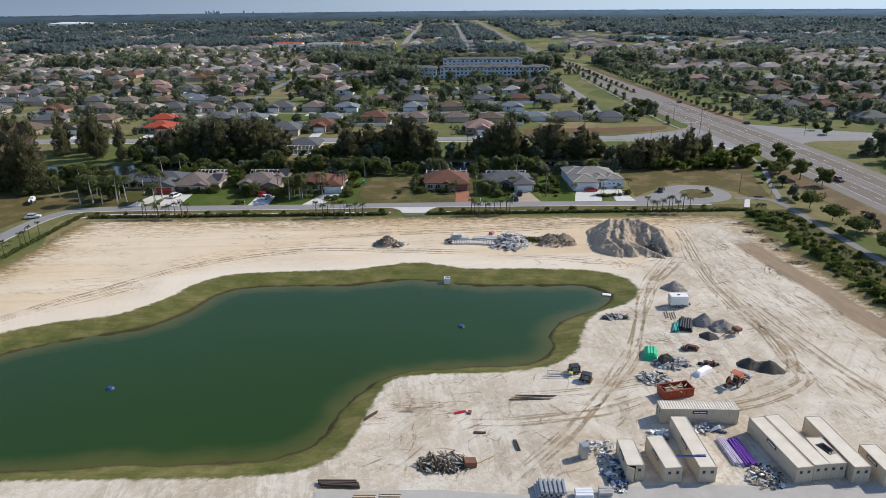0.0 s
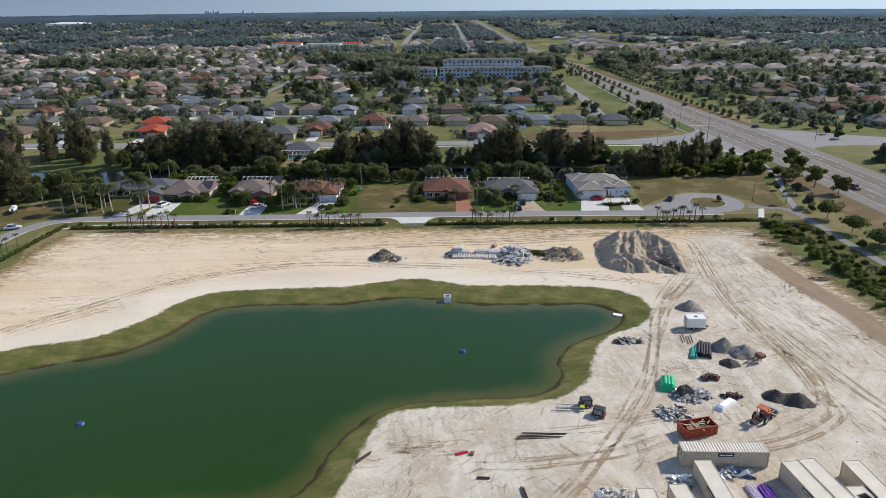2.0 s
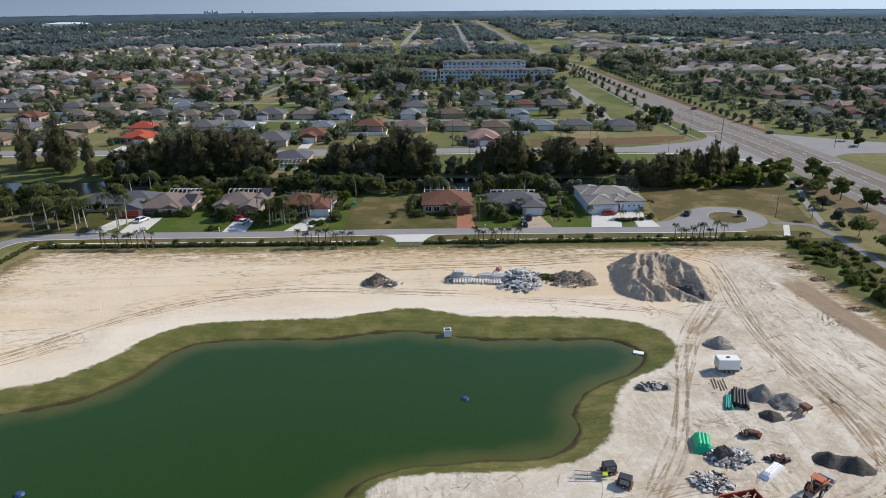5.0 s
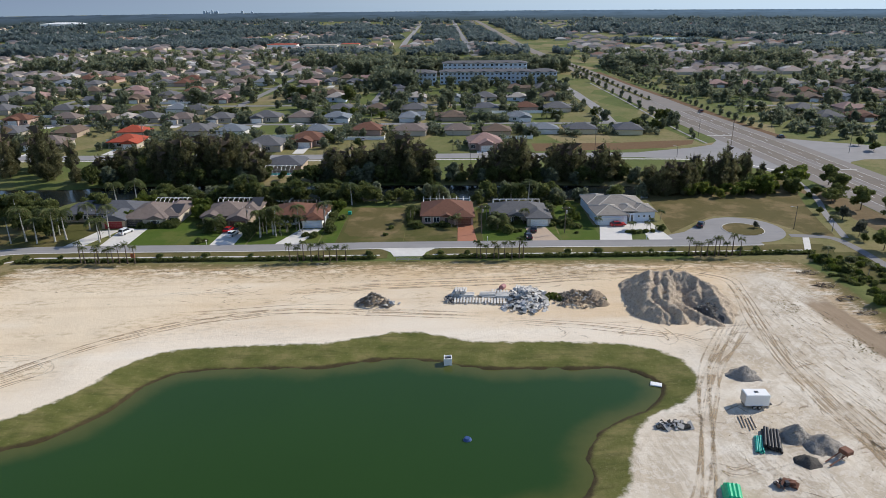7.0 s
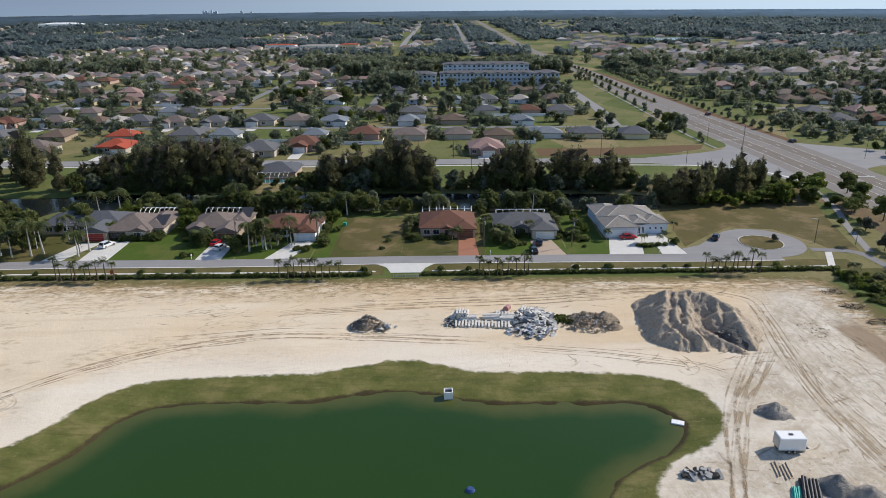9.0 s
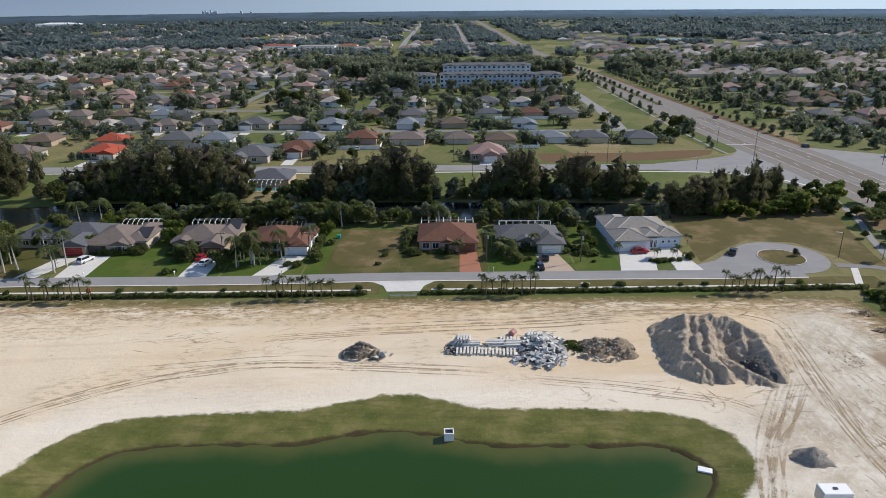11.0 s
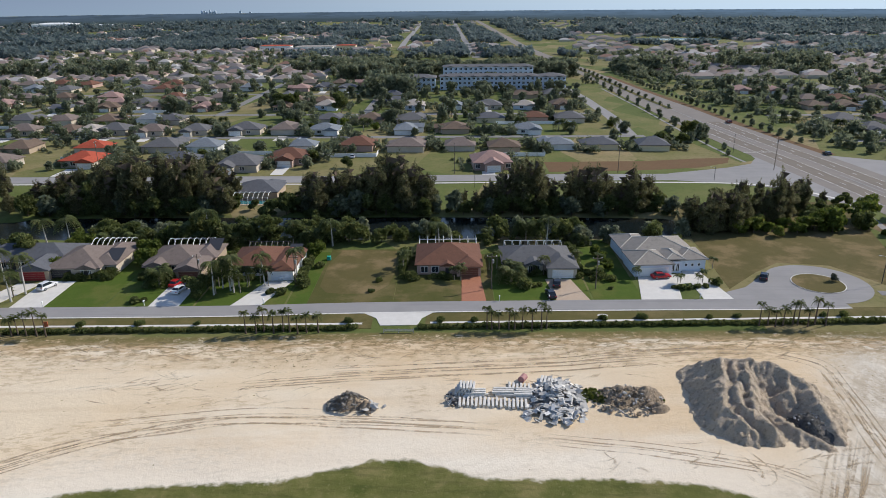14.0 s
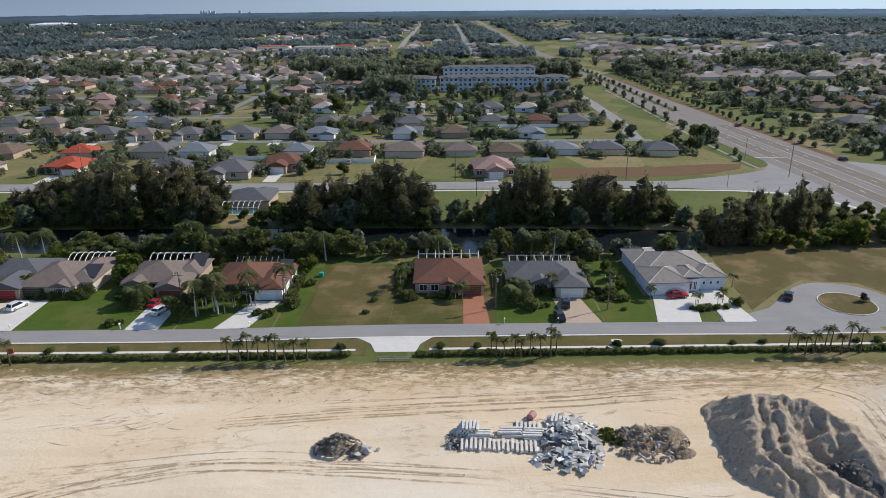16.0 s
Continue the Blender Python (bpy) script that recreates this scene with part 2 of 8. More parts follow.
M["broad"] = leaf("broad_leaves", (0.056, 0.076, 0.023), (0.155, 0.178, 0.056), (0.25, 0.255, 0.09))
M["lime"] = leaf("bright_leaves", (0.05, 0.075, 0.012), (0.15, 0.19, 0.035), (0.26, 0.25, 0.06))
M["palm_leaf"] = leaf("palm_fronds", (0.05, 0.072, 0.023), (0.15, 0.175, 0.062), (0.25, 0.22, 0.11))
M["grey_leaf"] = leaf("grey_green_leaves", (0.05, 0.055, 0.04), (0.13, 0.135, 0.10))
M["dry_leaf"] = leaf("dry_scrub", (0.20, 0.17, 0.08), (0.40, 0.34, 0.19))


# ---- geometry helpers ----
def mesh_ob(name, verts, faces, mats, parent=None, index=None, smooth=False):
    me = bpy.data.meshes.new(name)
    me.from_pydata([tuple(v) for v in verts], [], faces)
    for m in (mats if isinstance(mats, (list, tuple)) else [mats]):
        me.materials.append(m)
    if index is not None:
        me.polygons.foreach_set("material_index", index)
    if smooth:
        me.polygons.foreach_set("use_smooth", [True] * len(me.polygons))
    me.update()
    ob = new(name, me)
    if parent:
        ob.parent = parent
    return ob


def part(name, bm, material, parent, label=""):
    """Links a bmesh as one mesh object under a thing or under a part."""
    me = bpy.data.meshes.new(name)
    bm.to_mesh(me)
    bm.free()
    me.materials.append(material)
    ob = new(name, me)
    ob.parent = parent
    return tagged(ob, label)


def empty(name, label, category, m, group="", kind=""):
    ob = new(name)
    ob.empty_display_size = 0.3
    ob.matrix_basis = m
    return tagged(ob, label, category, group, kind)


def add_box(bm, x0, x1, y0, y1, z0, z1, m=None, bevel=0.0):
    r = bmesh.ops.create_cube(bm, size=1.0)
    bmesh.ops.scale(bm, vec=(x1 - x0, y1 - y0, z1 - z0), verts=r["verts"])
    bmesh.ops.translate(bm, vec=((x0 + x1) / 2, (y0 + y1) / 2, (z0 + z1) / 2), verts=r["verts"])
    if bevel:
        es = list({e for v in r["verts"] for e in v.link_edges})
        r = bmesh.ops.bevel(bm, geom=es, offset=bevel, segments=1, affect="EDGES")
    if m:
        bmesh.ops.transform(bm, matrix=m, verts=r["verts"])
    return r["verts"]


def box(*a, m=None, bevel=0.0):
    bm = bmesh.new()
    add_box(bm, *a, m=m, bevel=bevel)
    return bm


def add_tube(bm, a, b, r0, r1=None, n=6):
    """A round bar from a to b."""
    a, b = Vector(a), Vector(b)
    q = (b - a).to_track_quat("Z", "Y").to_matrix().to_4x4()
    r = bmesh.ops.create_cone(bm, cap_ends=True, segments=n, radius1=r0, radius2=r0 if r1 is None else r1, depth=(b - a).length)
    bmesh.ops.transform(bm, matrix=Matrix.Translation((a + b) / 2) @ q, verts=r["verts"])
    return r["verts"]


def tube(a, b, r0, r1=None, n=6):
    bm = bmesh.new()
    add_tube(bm, a, b, r0, r1, n)
    return bm


def prism(outline, z0, z1):
    """An upright solid on an outline."""
    bm = bmesh.new()
    lo = [bm.verts.new((x, y, z0)) for x, y in outline]
    hi = [bm.verts.new((x, y, z1)) for x, y in outline]
    bm.faces.new(hi)
    bm.faces.new(lo[::-1])
    for i in range(len(lo)):
        j = (i + 1) % len(lo)
        bm.faces.new((lo[i], lo[j], hi[j], hi[i]))
    bmesh.ops.recalc_face_normals(bm, faces=bm.faces)
    return bm


def smooth_line(pts, closed=False, step=1.0):
    """A smooth curve through control points."""
    p = np.array(pts, float)
    n = len(p)
    out = []
    for i in range(n if closed else n - 1):
        if closed:
            a, b, c, d = p[i - 1], p[i], p[(i + 1) % n], p[(i + 2) % n]
        else:
            a, b, c, d = p[max(i - 1, 0)], p[i], p[i + 1], p[min(i + 2, n - 1)]
        k = max(2, int(np.linalg.norm(c - b) / step))
        for u in np.arange(k) / k:
            out.append(0.5 * (2 * b + (c - a) * u + (2 * a - 5 * b + 4 * c - d) * u * u + (3 * b - a - 3 * c + d) * u ** 3))
    if not closed:
        out.append(p[-1])
    return np.array(out)


def inside_distance(poly, X, Y):
    """Signed distance to a closed outline, positive inside."""
    best = np.full(X.shape, 1e9)
    ins = np.zeros(X.shape, bool)
    for (ax, ay), (bx, by) in zip(poly, np.roll(poly, -1, 0)):
        dx, dy = bx - ax, by - ay
        u = np.clip(((X - ax) * dx + (Y - ay) * dy) / (dx * dx + dy * dy + 1e-9), 0, 1)
        best = np.minimum(best, (X - ax - u * dx) ** 2 + (Y - ay - u * dy) ** 2)
        if ay != by:
            ins ^= ((ay > Y) != (by > Y)) & (X < (bx - ax) * (Y - ay) / (by - ay) + ax)
    return np.where(ins, 1, -1) * np.sqrt(best)


NOISE = {}


def value_noise(X, Y, size, seed):
    """Smooth random relief between -1 and 1 with bumps of that size."""
    if seed not in NOISE:
        NOISE[seed] = np.random.RandomState(seed).uniform(-1, 1, (64, 64))
    t = NOISE[seed]
    gx, gy = X / size, Y / size
    ix, iy = np.floor(gx).astype(int), np.floor(gy).astype(int)
    fx, fy = gx - ix, gy - iy
    fx, fy = fx * fx * (3 - 2 * fx), fy * fy * (3 - 2 * fy)
    g = lambda a, b: t[a % 64, b % 64]
    return (g(ix, iy) * (1 - fx) + g(ix + 1, iy) * fx) * (1 - fy) + (g(ix, iy + 1) * (1 - fx) + g(ix + 1, iy + 1) * fx) * fy


# ---- the ground: one sheet with the pond, the canal and the bare site ----
POND = smooth_line([(-96, 100), (-89, 114), (-83, 118.5), (-75, 122.5), (-65, 126.8), (-58.6, 134.3), (-55.5, 142.8), (-50, 147.6), (-38, 149), (-25, 149.3),
                    (-14, 152.4), (-4, 151.6), (4, 149.2), (20, 149), (30, 149), (35.2, 145), (35.4, 141), (31.5, 136), (22.8, 130.2), (19.2, 123), (18.7, 117),
                    (14, 112.2), (0, 110.5), (-10.5, 108.3), (-16.1, 102.5), (-19.2, 96.4), (-20.2, 90.6), (-23, 86.2), (-29, 83.6), (-38, 82.7), (-51, 82.5), (-63, 81),
                    (-80, 80.5), (-92, 86)], True)
BANK = smooth_line([(-104, 104), (-95, 121), (-84, 128.2), (-73.5, 131.5), (-65.8, 139.7), (-61.6, 149.2), (-55, 154.4), (-40, 156.7), (-26, 157.6), (-12, 162.2),
                    (-4, 161.2), (4, 158.2), (20.8, 158.1), (34.5, 156.4), (41.4, 151.7), (42.6, 144), (38.4, 137.4), (29.7, 131.1), (25.8, 122.7), (24.2, 116.8), (18.6, 110.5),
                    (9.9, 107.7), (-8.5, 106.1), (-12.8, 100.7), (-15.2, 89), (-17.8, 83.2), (-23, 79.8), (-32.3, 78.4), (-48.2, 78), (-64, 77.6), (-84, 76), (-100, 84)], True)
SITE = smooth_line([(-120, 30), (-119, 130), (-116.9, 161), (-115.6, 174), (-114.8, 192), (-108, 200.4), (-75, 200.4), (-48, 200.8), (-20, 202.3), (12, 202.6), (46, 203),
                    (80, 202.9), (88, 199), (90.4, 172), (92, 152), (93.5, 130), (96, 80), (97, 30)], True, 3.0)
CANAL = smooth_line([(-210.5, 246), (-175, 246), (-150, 247), (-136, 248), (-128, 262), (-100, 261), (0, 261.5), (60, 262.5), (67, 268), (66, 279), (50, 281.5), (0, 283), (-120, 283),
                     (-140, 279), (-175, 279), (-210.5, 279)], True, 2.0)
X0, X1, Y0, Y1 = -210, 180, 30, 310
gx, gy = np.meshgrid(np.arange(X0, X1 + 1.0), np.arange(Y0, Y1 + 1.0))
pond_d = -inside_distance(POND, gx, gy)
bank_d = inside_distance(BANK, gx, gy)
site_d = inside_distance(SITE, gx, gy)
canal_d = -inside_distance(CANAL, gx, gy)
WATER_Z, CANAL_Z = -1.25, -1.3
rise = np.clip(pond_d / (pond_d + np.maximum(bank_d, 0.01)), 0, 1)
bank_z = np.where(pond_d > 0, -0.85 + 0.85 * np.where(bank_d > 0, rise, 1), np.maximum(-0.85 + pond_d * 0.75, -3))
canal_z = np.where(canal_d > 0, -0.7 + 0.7 * np.clip(canal_d / 4, 0, 1), np.maximum(-0.9 + canal_d * 0.8, -3))
rough = (0.20 * value_noise(gx, gy, 17, 1) + 0.09 * value_noise(gx, gy, 5, 2)) * np.clip(site_d / 6, 0, 1) * np.clip(-bank_d / 3, 0, 1) * np.clip((gy - 78) / 3, 0, 1)
berm = 0.5 * np.exp(-((gx - 92.5 + (gy - 150) * 0.03) / 2.6) ** 2) * np.clip((205 - gy) / 10, 0, 1)
shore_z = 0.22 * (value_noise(gx, gy, 3.1, 51) + 0.6 * value_noise(gx, gy, 1.3, 52)) * np.clip(1 - np.abs(pond_d) / 2.5, 0, 1)
gz = np.minimum(bank_z, canal_z) + shore_z + rough + berm * np.clip(canal_d / 4, 0, 1)
border = (gx == X0) | (gx == X1) | (gy == Y0) | (gy == Y1)
gz = np.where(border, 0.0, gz)


def height(x, y):
    """Height of the ground sheet at a place."""
    if not (X0 < x < X1 - 1 and Y0 < y < Y1 - 1):
        return 0.0
    i, j = int(x - X0), int(y - Y0)
    u, v = x - X0 - i, y - Y0 - j
    return (gz[j, i] * (1 - u) + gz[j, i + 1] * u) * (1 - v) + (gz[j + 1, i] * (1 - u) + gz[j + 1, i + 1] * u) * v


def build_ground():
    ny, nx = gx.shape
    verts = np.c_[gx.ravel(), gy.ravel(), gz.ravel()].tolist()
    k = np.arange(ny * nx).reshape(ny, nx)
    faces = np.c_[k[:-1, :-1].ravel(), k[:-1, 1:].ravel(), k[1:, 1:].ravel(), k[1:, :-1].ravel()].tolist()
    far = len(verts)
    verts += [(-5200, -2500, 0), (5200, -2500, 0), (5200, 5300, 0), (-5200, 5300, 0)]
    c = [k[0, 0], k[0, -1], k[-1, -1], k[-1, 0]]
    sides = [k[0, :], k[:, -1], k[-1, ::-1], k[::-1, 0]]
    for i in range(4):
        faces.append([far + i, far + (i + 1) % 4] + [int(v) for v in sides[i][::-1]])
    ob = mesh_ob("ground", verts, faces, M["ground"], smooth=True)
    east = np.maximum(np.clip((gx - 24 - 0.62 * (gy - 140)) / 26, 0, 1), np.clip((134 - gy) / 18, 0, 1) * (gx > -70)) * (site_d > 0)
    dirt = np.minimum(3.3 - np.abs(gx - 79.6 - (173 - gy) * 0.15 - 1.1 * value_noise(gx * 0 + 9, gy, 11, 33)), (178 - gy) * 0.22)
    for name, values, rest in (("site", site_d, -50), ("bank", bank_d, -50), ("pond", pond_d, 50), ("east", east, 0), ("dirt", dirt, -50)):
        a = ob.data.attributes.new(name, "FLOAT", "POINT")
        a.data.foreach_set("value", np.r_[values.ravel(), [rest] * 4].astype(np.float32))
    return tagged(ob, "bare pale sand site with grassy pond banks amid dry lawns", "ground", kind="structure")


build_ground()


def water(name, outline, z, mat, label, step=2.0):
    lo, hi = outline.min(0) - 1.5, outline.max(0) + 1.5
    xs, ys = np.arange(lo[0], hi[0] + step, step), np.arange(lo[1], hi[1] + step, step)
    px, py = np.meshgrid(xs, ys)
    d = inside_distance(outline, px, py)
    k = np.arange(px.size).reshape(px.shape)
    q = np.stack([k[:-1, :-1], k[:-1, 1:], k[1:, 1:], k[1:, :-1]], -1).reshape(-1, 4)
    keep = (d.ravel()[q] > -1.6).any(1)
    ob = mesh_ob(name, np.c_[px.ravel(), py.ravel(), np.full(px.size, z)].tolist(), q[keep].tolist(), mat, smooth=True)
    a = ob.data.attributes.new("depth", "FLOAT", "POINT")
    a.data.foreach_set("value", d.ravel().astype(np.float32))
    return tagged(ob, label, "water", kind="structure")


water("pond_water", POND, WATER_Z + 0.32, M["pond"], "still dark green water of the retention pond")
water("canal_water", CANAL, CANAL_Z + 0.3, M["canal"], "dark canal water behind the row of houses", 3.0)


def strip(name, pts, width, z, mat, label, category="road", step=3.0, follow=False, kind="structure"):
    """A flat band along a curve."""
    c = smooth_line(pts, False, step)
    d = np.gradient(c, axis=0)
    d /= np.linalg.norm(d, axis=1)[:, None] + 1e-9
    nrm = np.c_[-d[:, 1], d[:, 0]]
    w = np.asarray(width if np.ndim(width) else [width] * 2, float)
    w = np.interp(np.linspace(0, 1, len(c)), np.linspace(0, 1, len(w)), w)[:, None] / 2
    verts, faces = [], []
    for a, b in zip(c + nrm * w, c - nrm * w):
        for q in (a, b):
            verts.append((q[0], q[1], z + (height(*q) if follow else 0)))
    for i in range(len(c) - 1):
        faces.append((2 * i, 2 * i + 1, 2 * i + 3, 2 * i + 2))
    ob = mesh_ob(name, verts, faces, mat)
    return tagged(ob, label, category, kind=kind)


def slab(name, outline, z, mat, label, category, thick=0.12):
    """A thin paved or turfed plate with real edges."""
    bm = prism(outline, -0.05, z)
    me = bpy.data.meshes.new(name)
    bm.to_mesh(me)
    bm.free()
    me.materials.append(mat)
    return tagged(new(name, me), label, category, kind="structure")


# ---- roads ----
STREET = [(-134, 120), (-131.5, 150), (-130.3, 180), (-129.6, 194), (-127.3, 204), (-121, 210.8), (-104, 212.5), (-80, 213), (-50, 213.6), (-20, 215.2), (10, 215.9), (40, 216.4), (66, 216.6), (84, 217.2)]
STREET = [(x, y - 0.9 if y > 203 else y) for x, y in STREET]
strip("street", STREET, 5.3, 0.092, M["street"], "pale grey asphalt residential street with concrete edge", step=2.0)
strip("kerb", [(x + 2.8, y) if y < 200 else (x + 2.0, y - 2.0) if y < 205 else (x, y - 2.8) for x, y in STREET], 0.45, 0.12, M["kerb"], "pale concrete kerb edging the street", "kerb", 2.0)


def disc(cx, cy, r, n=48, sx=1.0):
    return [(cx + sx * r * math.cos(2 * math.pi * i / n), cy + r * math.sin(2 * math.pi * i / n)) for i in range(n)]


CUL = (83.6, 227.3)
slab("cul_de_sac", disc(*CUL, 11.4), 0.055, M["street"], "asphalt turning circle at the end of the street", "road")
slab("street_flare", [(52, 217), (84, 217), (84, 236), (78, 237), (73, 232.5), (66, 225), (58, 221)], 0.05, M["street"], "asphalt flare where the street widens into the turning circle", "road")


def turf_material(name, dark, light, dry):
    n = Nodes(name)
    c = n.mix(n.noise(0.25, 6, 0.65), dark, light)
    c = n.mix(n.math("MULTIPLY", n.step(n.noise(0.11, 5, 0.6), 0.46, 0.66), 0.7), c, dry)
    c = n.mix(n.math("MULTIPLY", n.noise(3.0, 4, 0.7), 0.5), c, tuple(k * 0.5 for k in dark))
    return n.done(c, 0.95, n.noise(5, 4), 0.5, 0.08, spec=0.1)


M["lawn"] = turf_material("green_lawn", (0.052, 0.088, 0.013), (0.104, 0.150, 0.027), (0.145, 0.145, 0.042))
M["dry_lawn"] = turf_material("dry_lawn", (0.088, 0.082, 0.028), (0.155, 0.122, 0.052), (0.27, 0.195, 0.105))
M["mixed_lawn"] = turf_material("patchy_lawn", (0.066, 0.074, 0.019), (0.122, 0.112, 0.040), (0.205, 0.155, 0.075))
M["brown_verge"] = turf_material("dry_brown_verge", (0.13, 0.095, 0.05), (0.21, 0.155, 0.088), (0.27, 0.20, 0.115))
M["verge_turf"] = turf_material("dry_verge_turf", (0.085, 0.082, 0.026), (0.15, 0.128, 0.050), (0.215, 0.165, 0.08))
M["soil"] = turf_material("bare_brown_soil", (0.14, 0.085, 0.045), (0.20, 0.125, 0.07), (0.17, 0.12, 0.06))
slab("traffic_island", disc(83.6, 227, 5.6, 40), 0.2, M["dry_lawn"], "round grass island inside the turning circle", "lawn")


strip("kerb", disc(83.6, 227, 5.75, 24) + disc(83.6, 227, 5.75, 24)[:1], 0.18, 0.18, M["kerb"], "pale concrete kerb round the grass island", "kerb", 1.5)


def edge_y(x):
    return 213.2 + 0.027 * x


def lot(name, x0, x1, y1, mat, label):
    slab(name, [(x0, edge_y(x0) + 3.2), (x1, edge_y(x1) + 3.2), (x1, y1), (x0, y1)], 0.035, mat, label, "lawn")


lot("lawn", -126, -105.5, 238, M["mixed_lawn"], "shaded patchy lawn beside the palm trees")
lot("lawn", -98, -78.5, 246, M["lawn"], "bright green mown front lawn")
lot("lawn", -78, -58.5, 250, M["lawn"], "green front lawn with a shrub bed")
lot("lawn", -58, -38.5, 250, M["lawn"], "green front lawn under palms")
lot("lawn", -38, -33.6, 249, M["lawn"], "green strip of watered lawn beside the vacant lot")
lot("lawn", -33.5, -14.6, 251, M["mixed_lawn"], "green edge of the unmown vacant lot")
slab("vacant_lot", [(-32.4, 226), (-30.2, 222.4), (-25, 221.4), (-19.4, 222.2), (-16.4, 226.6), (-15.4, 236), (-16.2, 249.6), (-24, 250.6), (-30.6, 250.2), (-32.8, 240)], 0.041, M["dry_lawn"], "vacant lot of dry brown grass", "lawn")
lot("lawn", -14.5, 7.8, 247, M["mixed_lawn"], "half dry front lawn with small shrubs")
lot("lawn", 8, 29.5, 250, M["lawn"], "bright green front lawn with a round shrub")
lot("lawn", 30, 41, 258, M["lawn"], "green lawn between two houses")
slab("lawn", [(-176, 178), (-139, 180), (-135, 195), (-132, 207), (-126.5, 214.5), (-127, 224), (-150, 229), (-176, 226)], 0.03, M["dry_lawn"], "dry brown grass beside the curve of the street", "lawn")
slab("field", [(62, 224), (72, 234), (80, 240.5), (92, 238.5), (98, 228), (100, 221.5), (107, 221), (109, 232), (113, 250), (119, 270), (126, 296), (68, 290), (68, 266), (65, 260)], 0.03, M["dry_lawn"], "dry grass field by the turning circle", "lawn")
for x0, x1 in ((-118, -18), (-7, 100)):
    slab("verge", [(x0, edge_y(x0) - 1.5), (x1, edge_y(x1) - 1.5), (x1, edge_y(x1) - 8.4), (x0, edge_y(x0) - 8.4)], 0.05, M["verge_turf"], "mown grass verge between street and hedge", "lawn")
strip("pavement", [(-119, 200), (-112, 204.4), (-104, 205.0), (-60, 205.6), (-20, 206.5)], 0.8, 0.07, M["concrete"], "narrow white concrete footpath behind the hedge", "pavement")
strip("pavement", [(-6, 206.9), (40, 208.0), (92.5, 209.4)], 0.8, 0.07, M["concrete"], "narrow white concrete footpath behind the hedge", "pavement")
slab("pavement", [(92.8, 209.2), (94.6, 209.2), (99, 219.6), (97.2, 219.6)], 0.075, M["concrete"], "white concrete link from footpath to turning circle", "pavement")
slab("site_entrance", [(-23.5, 212.1), (-20, 211.2), (-17.4, 209), (-16.2, 205.6), (-8.6, 205.8), (-7.8, 209), (-5.6, 211.6), (-2, 212.8), (-2, 213.2), (-23.5, 212.5)], 0.09, M["concrete"], "flared white concrete site entrance drive", "driveway")
slab("driveway", [(-108.7, 213), (-103.6, 213.2), (-99.2, 228), (-105, 228)], 0.085, M["concrete"], "pale concrete driveway to a red garage door", "driveway")
slab("driveway", [(-98.6, 213.4), (-91.2, 213.6), (-91.6, 229.5), (-99.2, 229.5)], 0.085, M["concrete"], "pale concrete driveway with a parked white car", "driveway")
slab("driveway", [(-68.2, 214.4), (-61.5, 214.6), (-61.5, 229), (-67.8, 229)], 0.085, M["concrete"], "pale concrete driveway with parked cars", "driveway")
slab("driveway", [(-50.3, 215), (-43.6, 215.2), (-39.4, 229), (-45.5, 229)], 0.085, M["concrete"], "pale concrete driveway in palm shade", "driveway")
slab("driveway", [(0.6, 216), (6.2, 216), (5.2, 233), (0.8, 233)], 0.085, M["brick_paving"], "red brick paved driveway", "driveway")
slab("driveway", [(21.8, 216.4), (29.4, 216.5), (26.6, 230), (20.6, 230)], 0.085, M["tan_paving"], "tan paver driveway", "driveway")
slab("driveway", [(40.2, 217), (49.2, 217), (52, 231.5), (43, 231.5)], 0.085, M["concrete"], "wide white concrete driveway", "driveway")
slab("driveway", [(54.2, 217.5), (60.8, 218.5), (58.6, 235), (54.6, 235)], 0.085, M["concrete"], "white concrete driveway branch", "driveway")
slab("driveway", [(48, 226), (56, 228), (56, 235), (48, 231)], 0.08, M["concrete"], "white concrete forecourt", "driveway")
# far roads
strip("cross_road", [(-420, 326), (-170, 328), (-56, 327.8), (20, 329), (70, 328.8), (92, 329)], 9.8, 0.06, M["street"], "grey two-lane road beyond the canal", step=6)
strip("pavement", [(-420, 319.5), (-170, 321.5), (-56, 320.6), (20, 321.8), (84, 320.6), (103, 318), (114, 314), (121, 306), (128, 294)], 1.4, 0.07, M["concrete"], "pale footpath along the cross road", "pavement", 6)
slab("junction", [(81, 323.6), (95.7, 319.6), (110, 313.5), (118, 305), (126, 290), (137, 288), (138, 330), (136, 377), (124, 377), (125.5, 369), (124, 359.4), (118.4, 350), (107.2, 343.6), (92, 338.2), (81, 334.6)], 0.05, M["street"], "wide worn asphalt junction mouth", "road")
HWY = [(152, 60), (149, 150), (148, 205), (147.2, 250), (146, 290), (143.5, 330), (141, 360), (137.6, 390), (134.5, 425), (132.5, 450), (130.3, 497), (127.6, 543), (125, 608), (122, 690), (117, 790), (104, 1000),
       (98, 1200), (93, 1500), (83, 2230), (66, 2900), (40, 4200)]
strip("highway", HWY, [27, 28, 31, 31, 28, 22, 18, 16] + [14] * 34, 0.075, M["highway"], "wide divided highway of worn grey asphalt", step=15)
for k in (-6.4, 6.4):
    strip("lane", [(x + k, y) for x, y in HWY[:10]], 6.6, 0.085, M["lane"], "browner worn running lanes of the highway", step=12)
for k in (-9.9, -3.0, 3.0, 9.9):
    strip("line_marking", [(x + k, y) for x, y in HWY[:10]], 0.13, 0.095, M["white_line"], "thin faded white line marking", "road marking", 10)
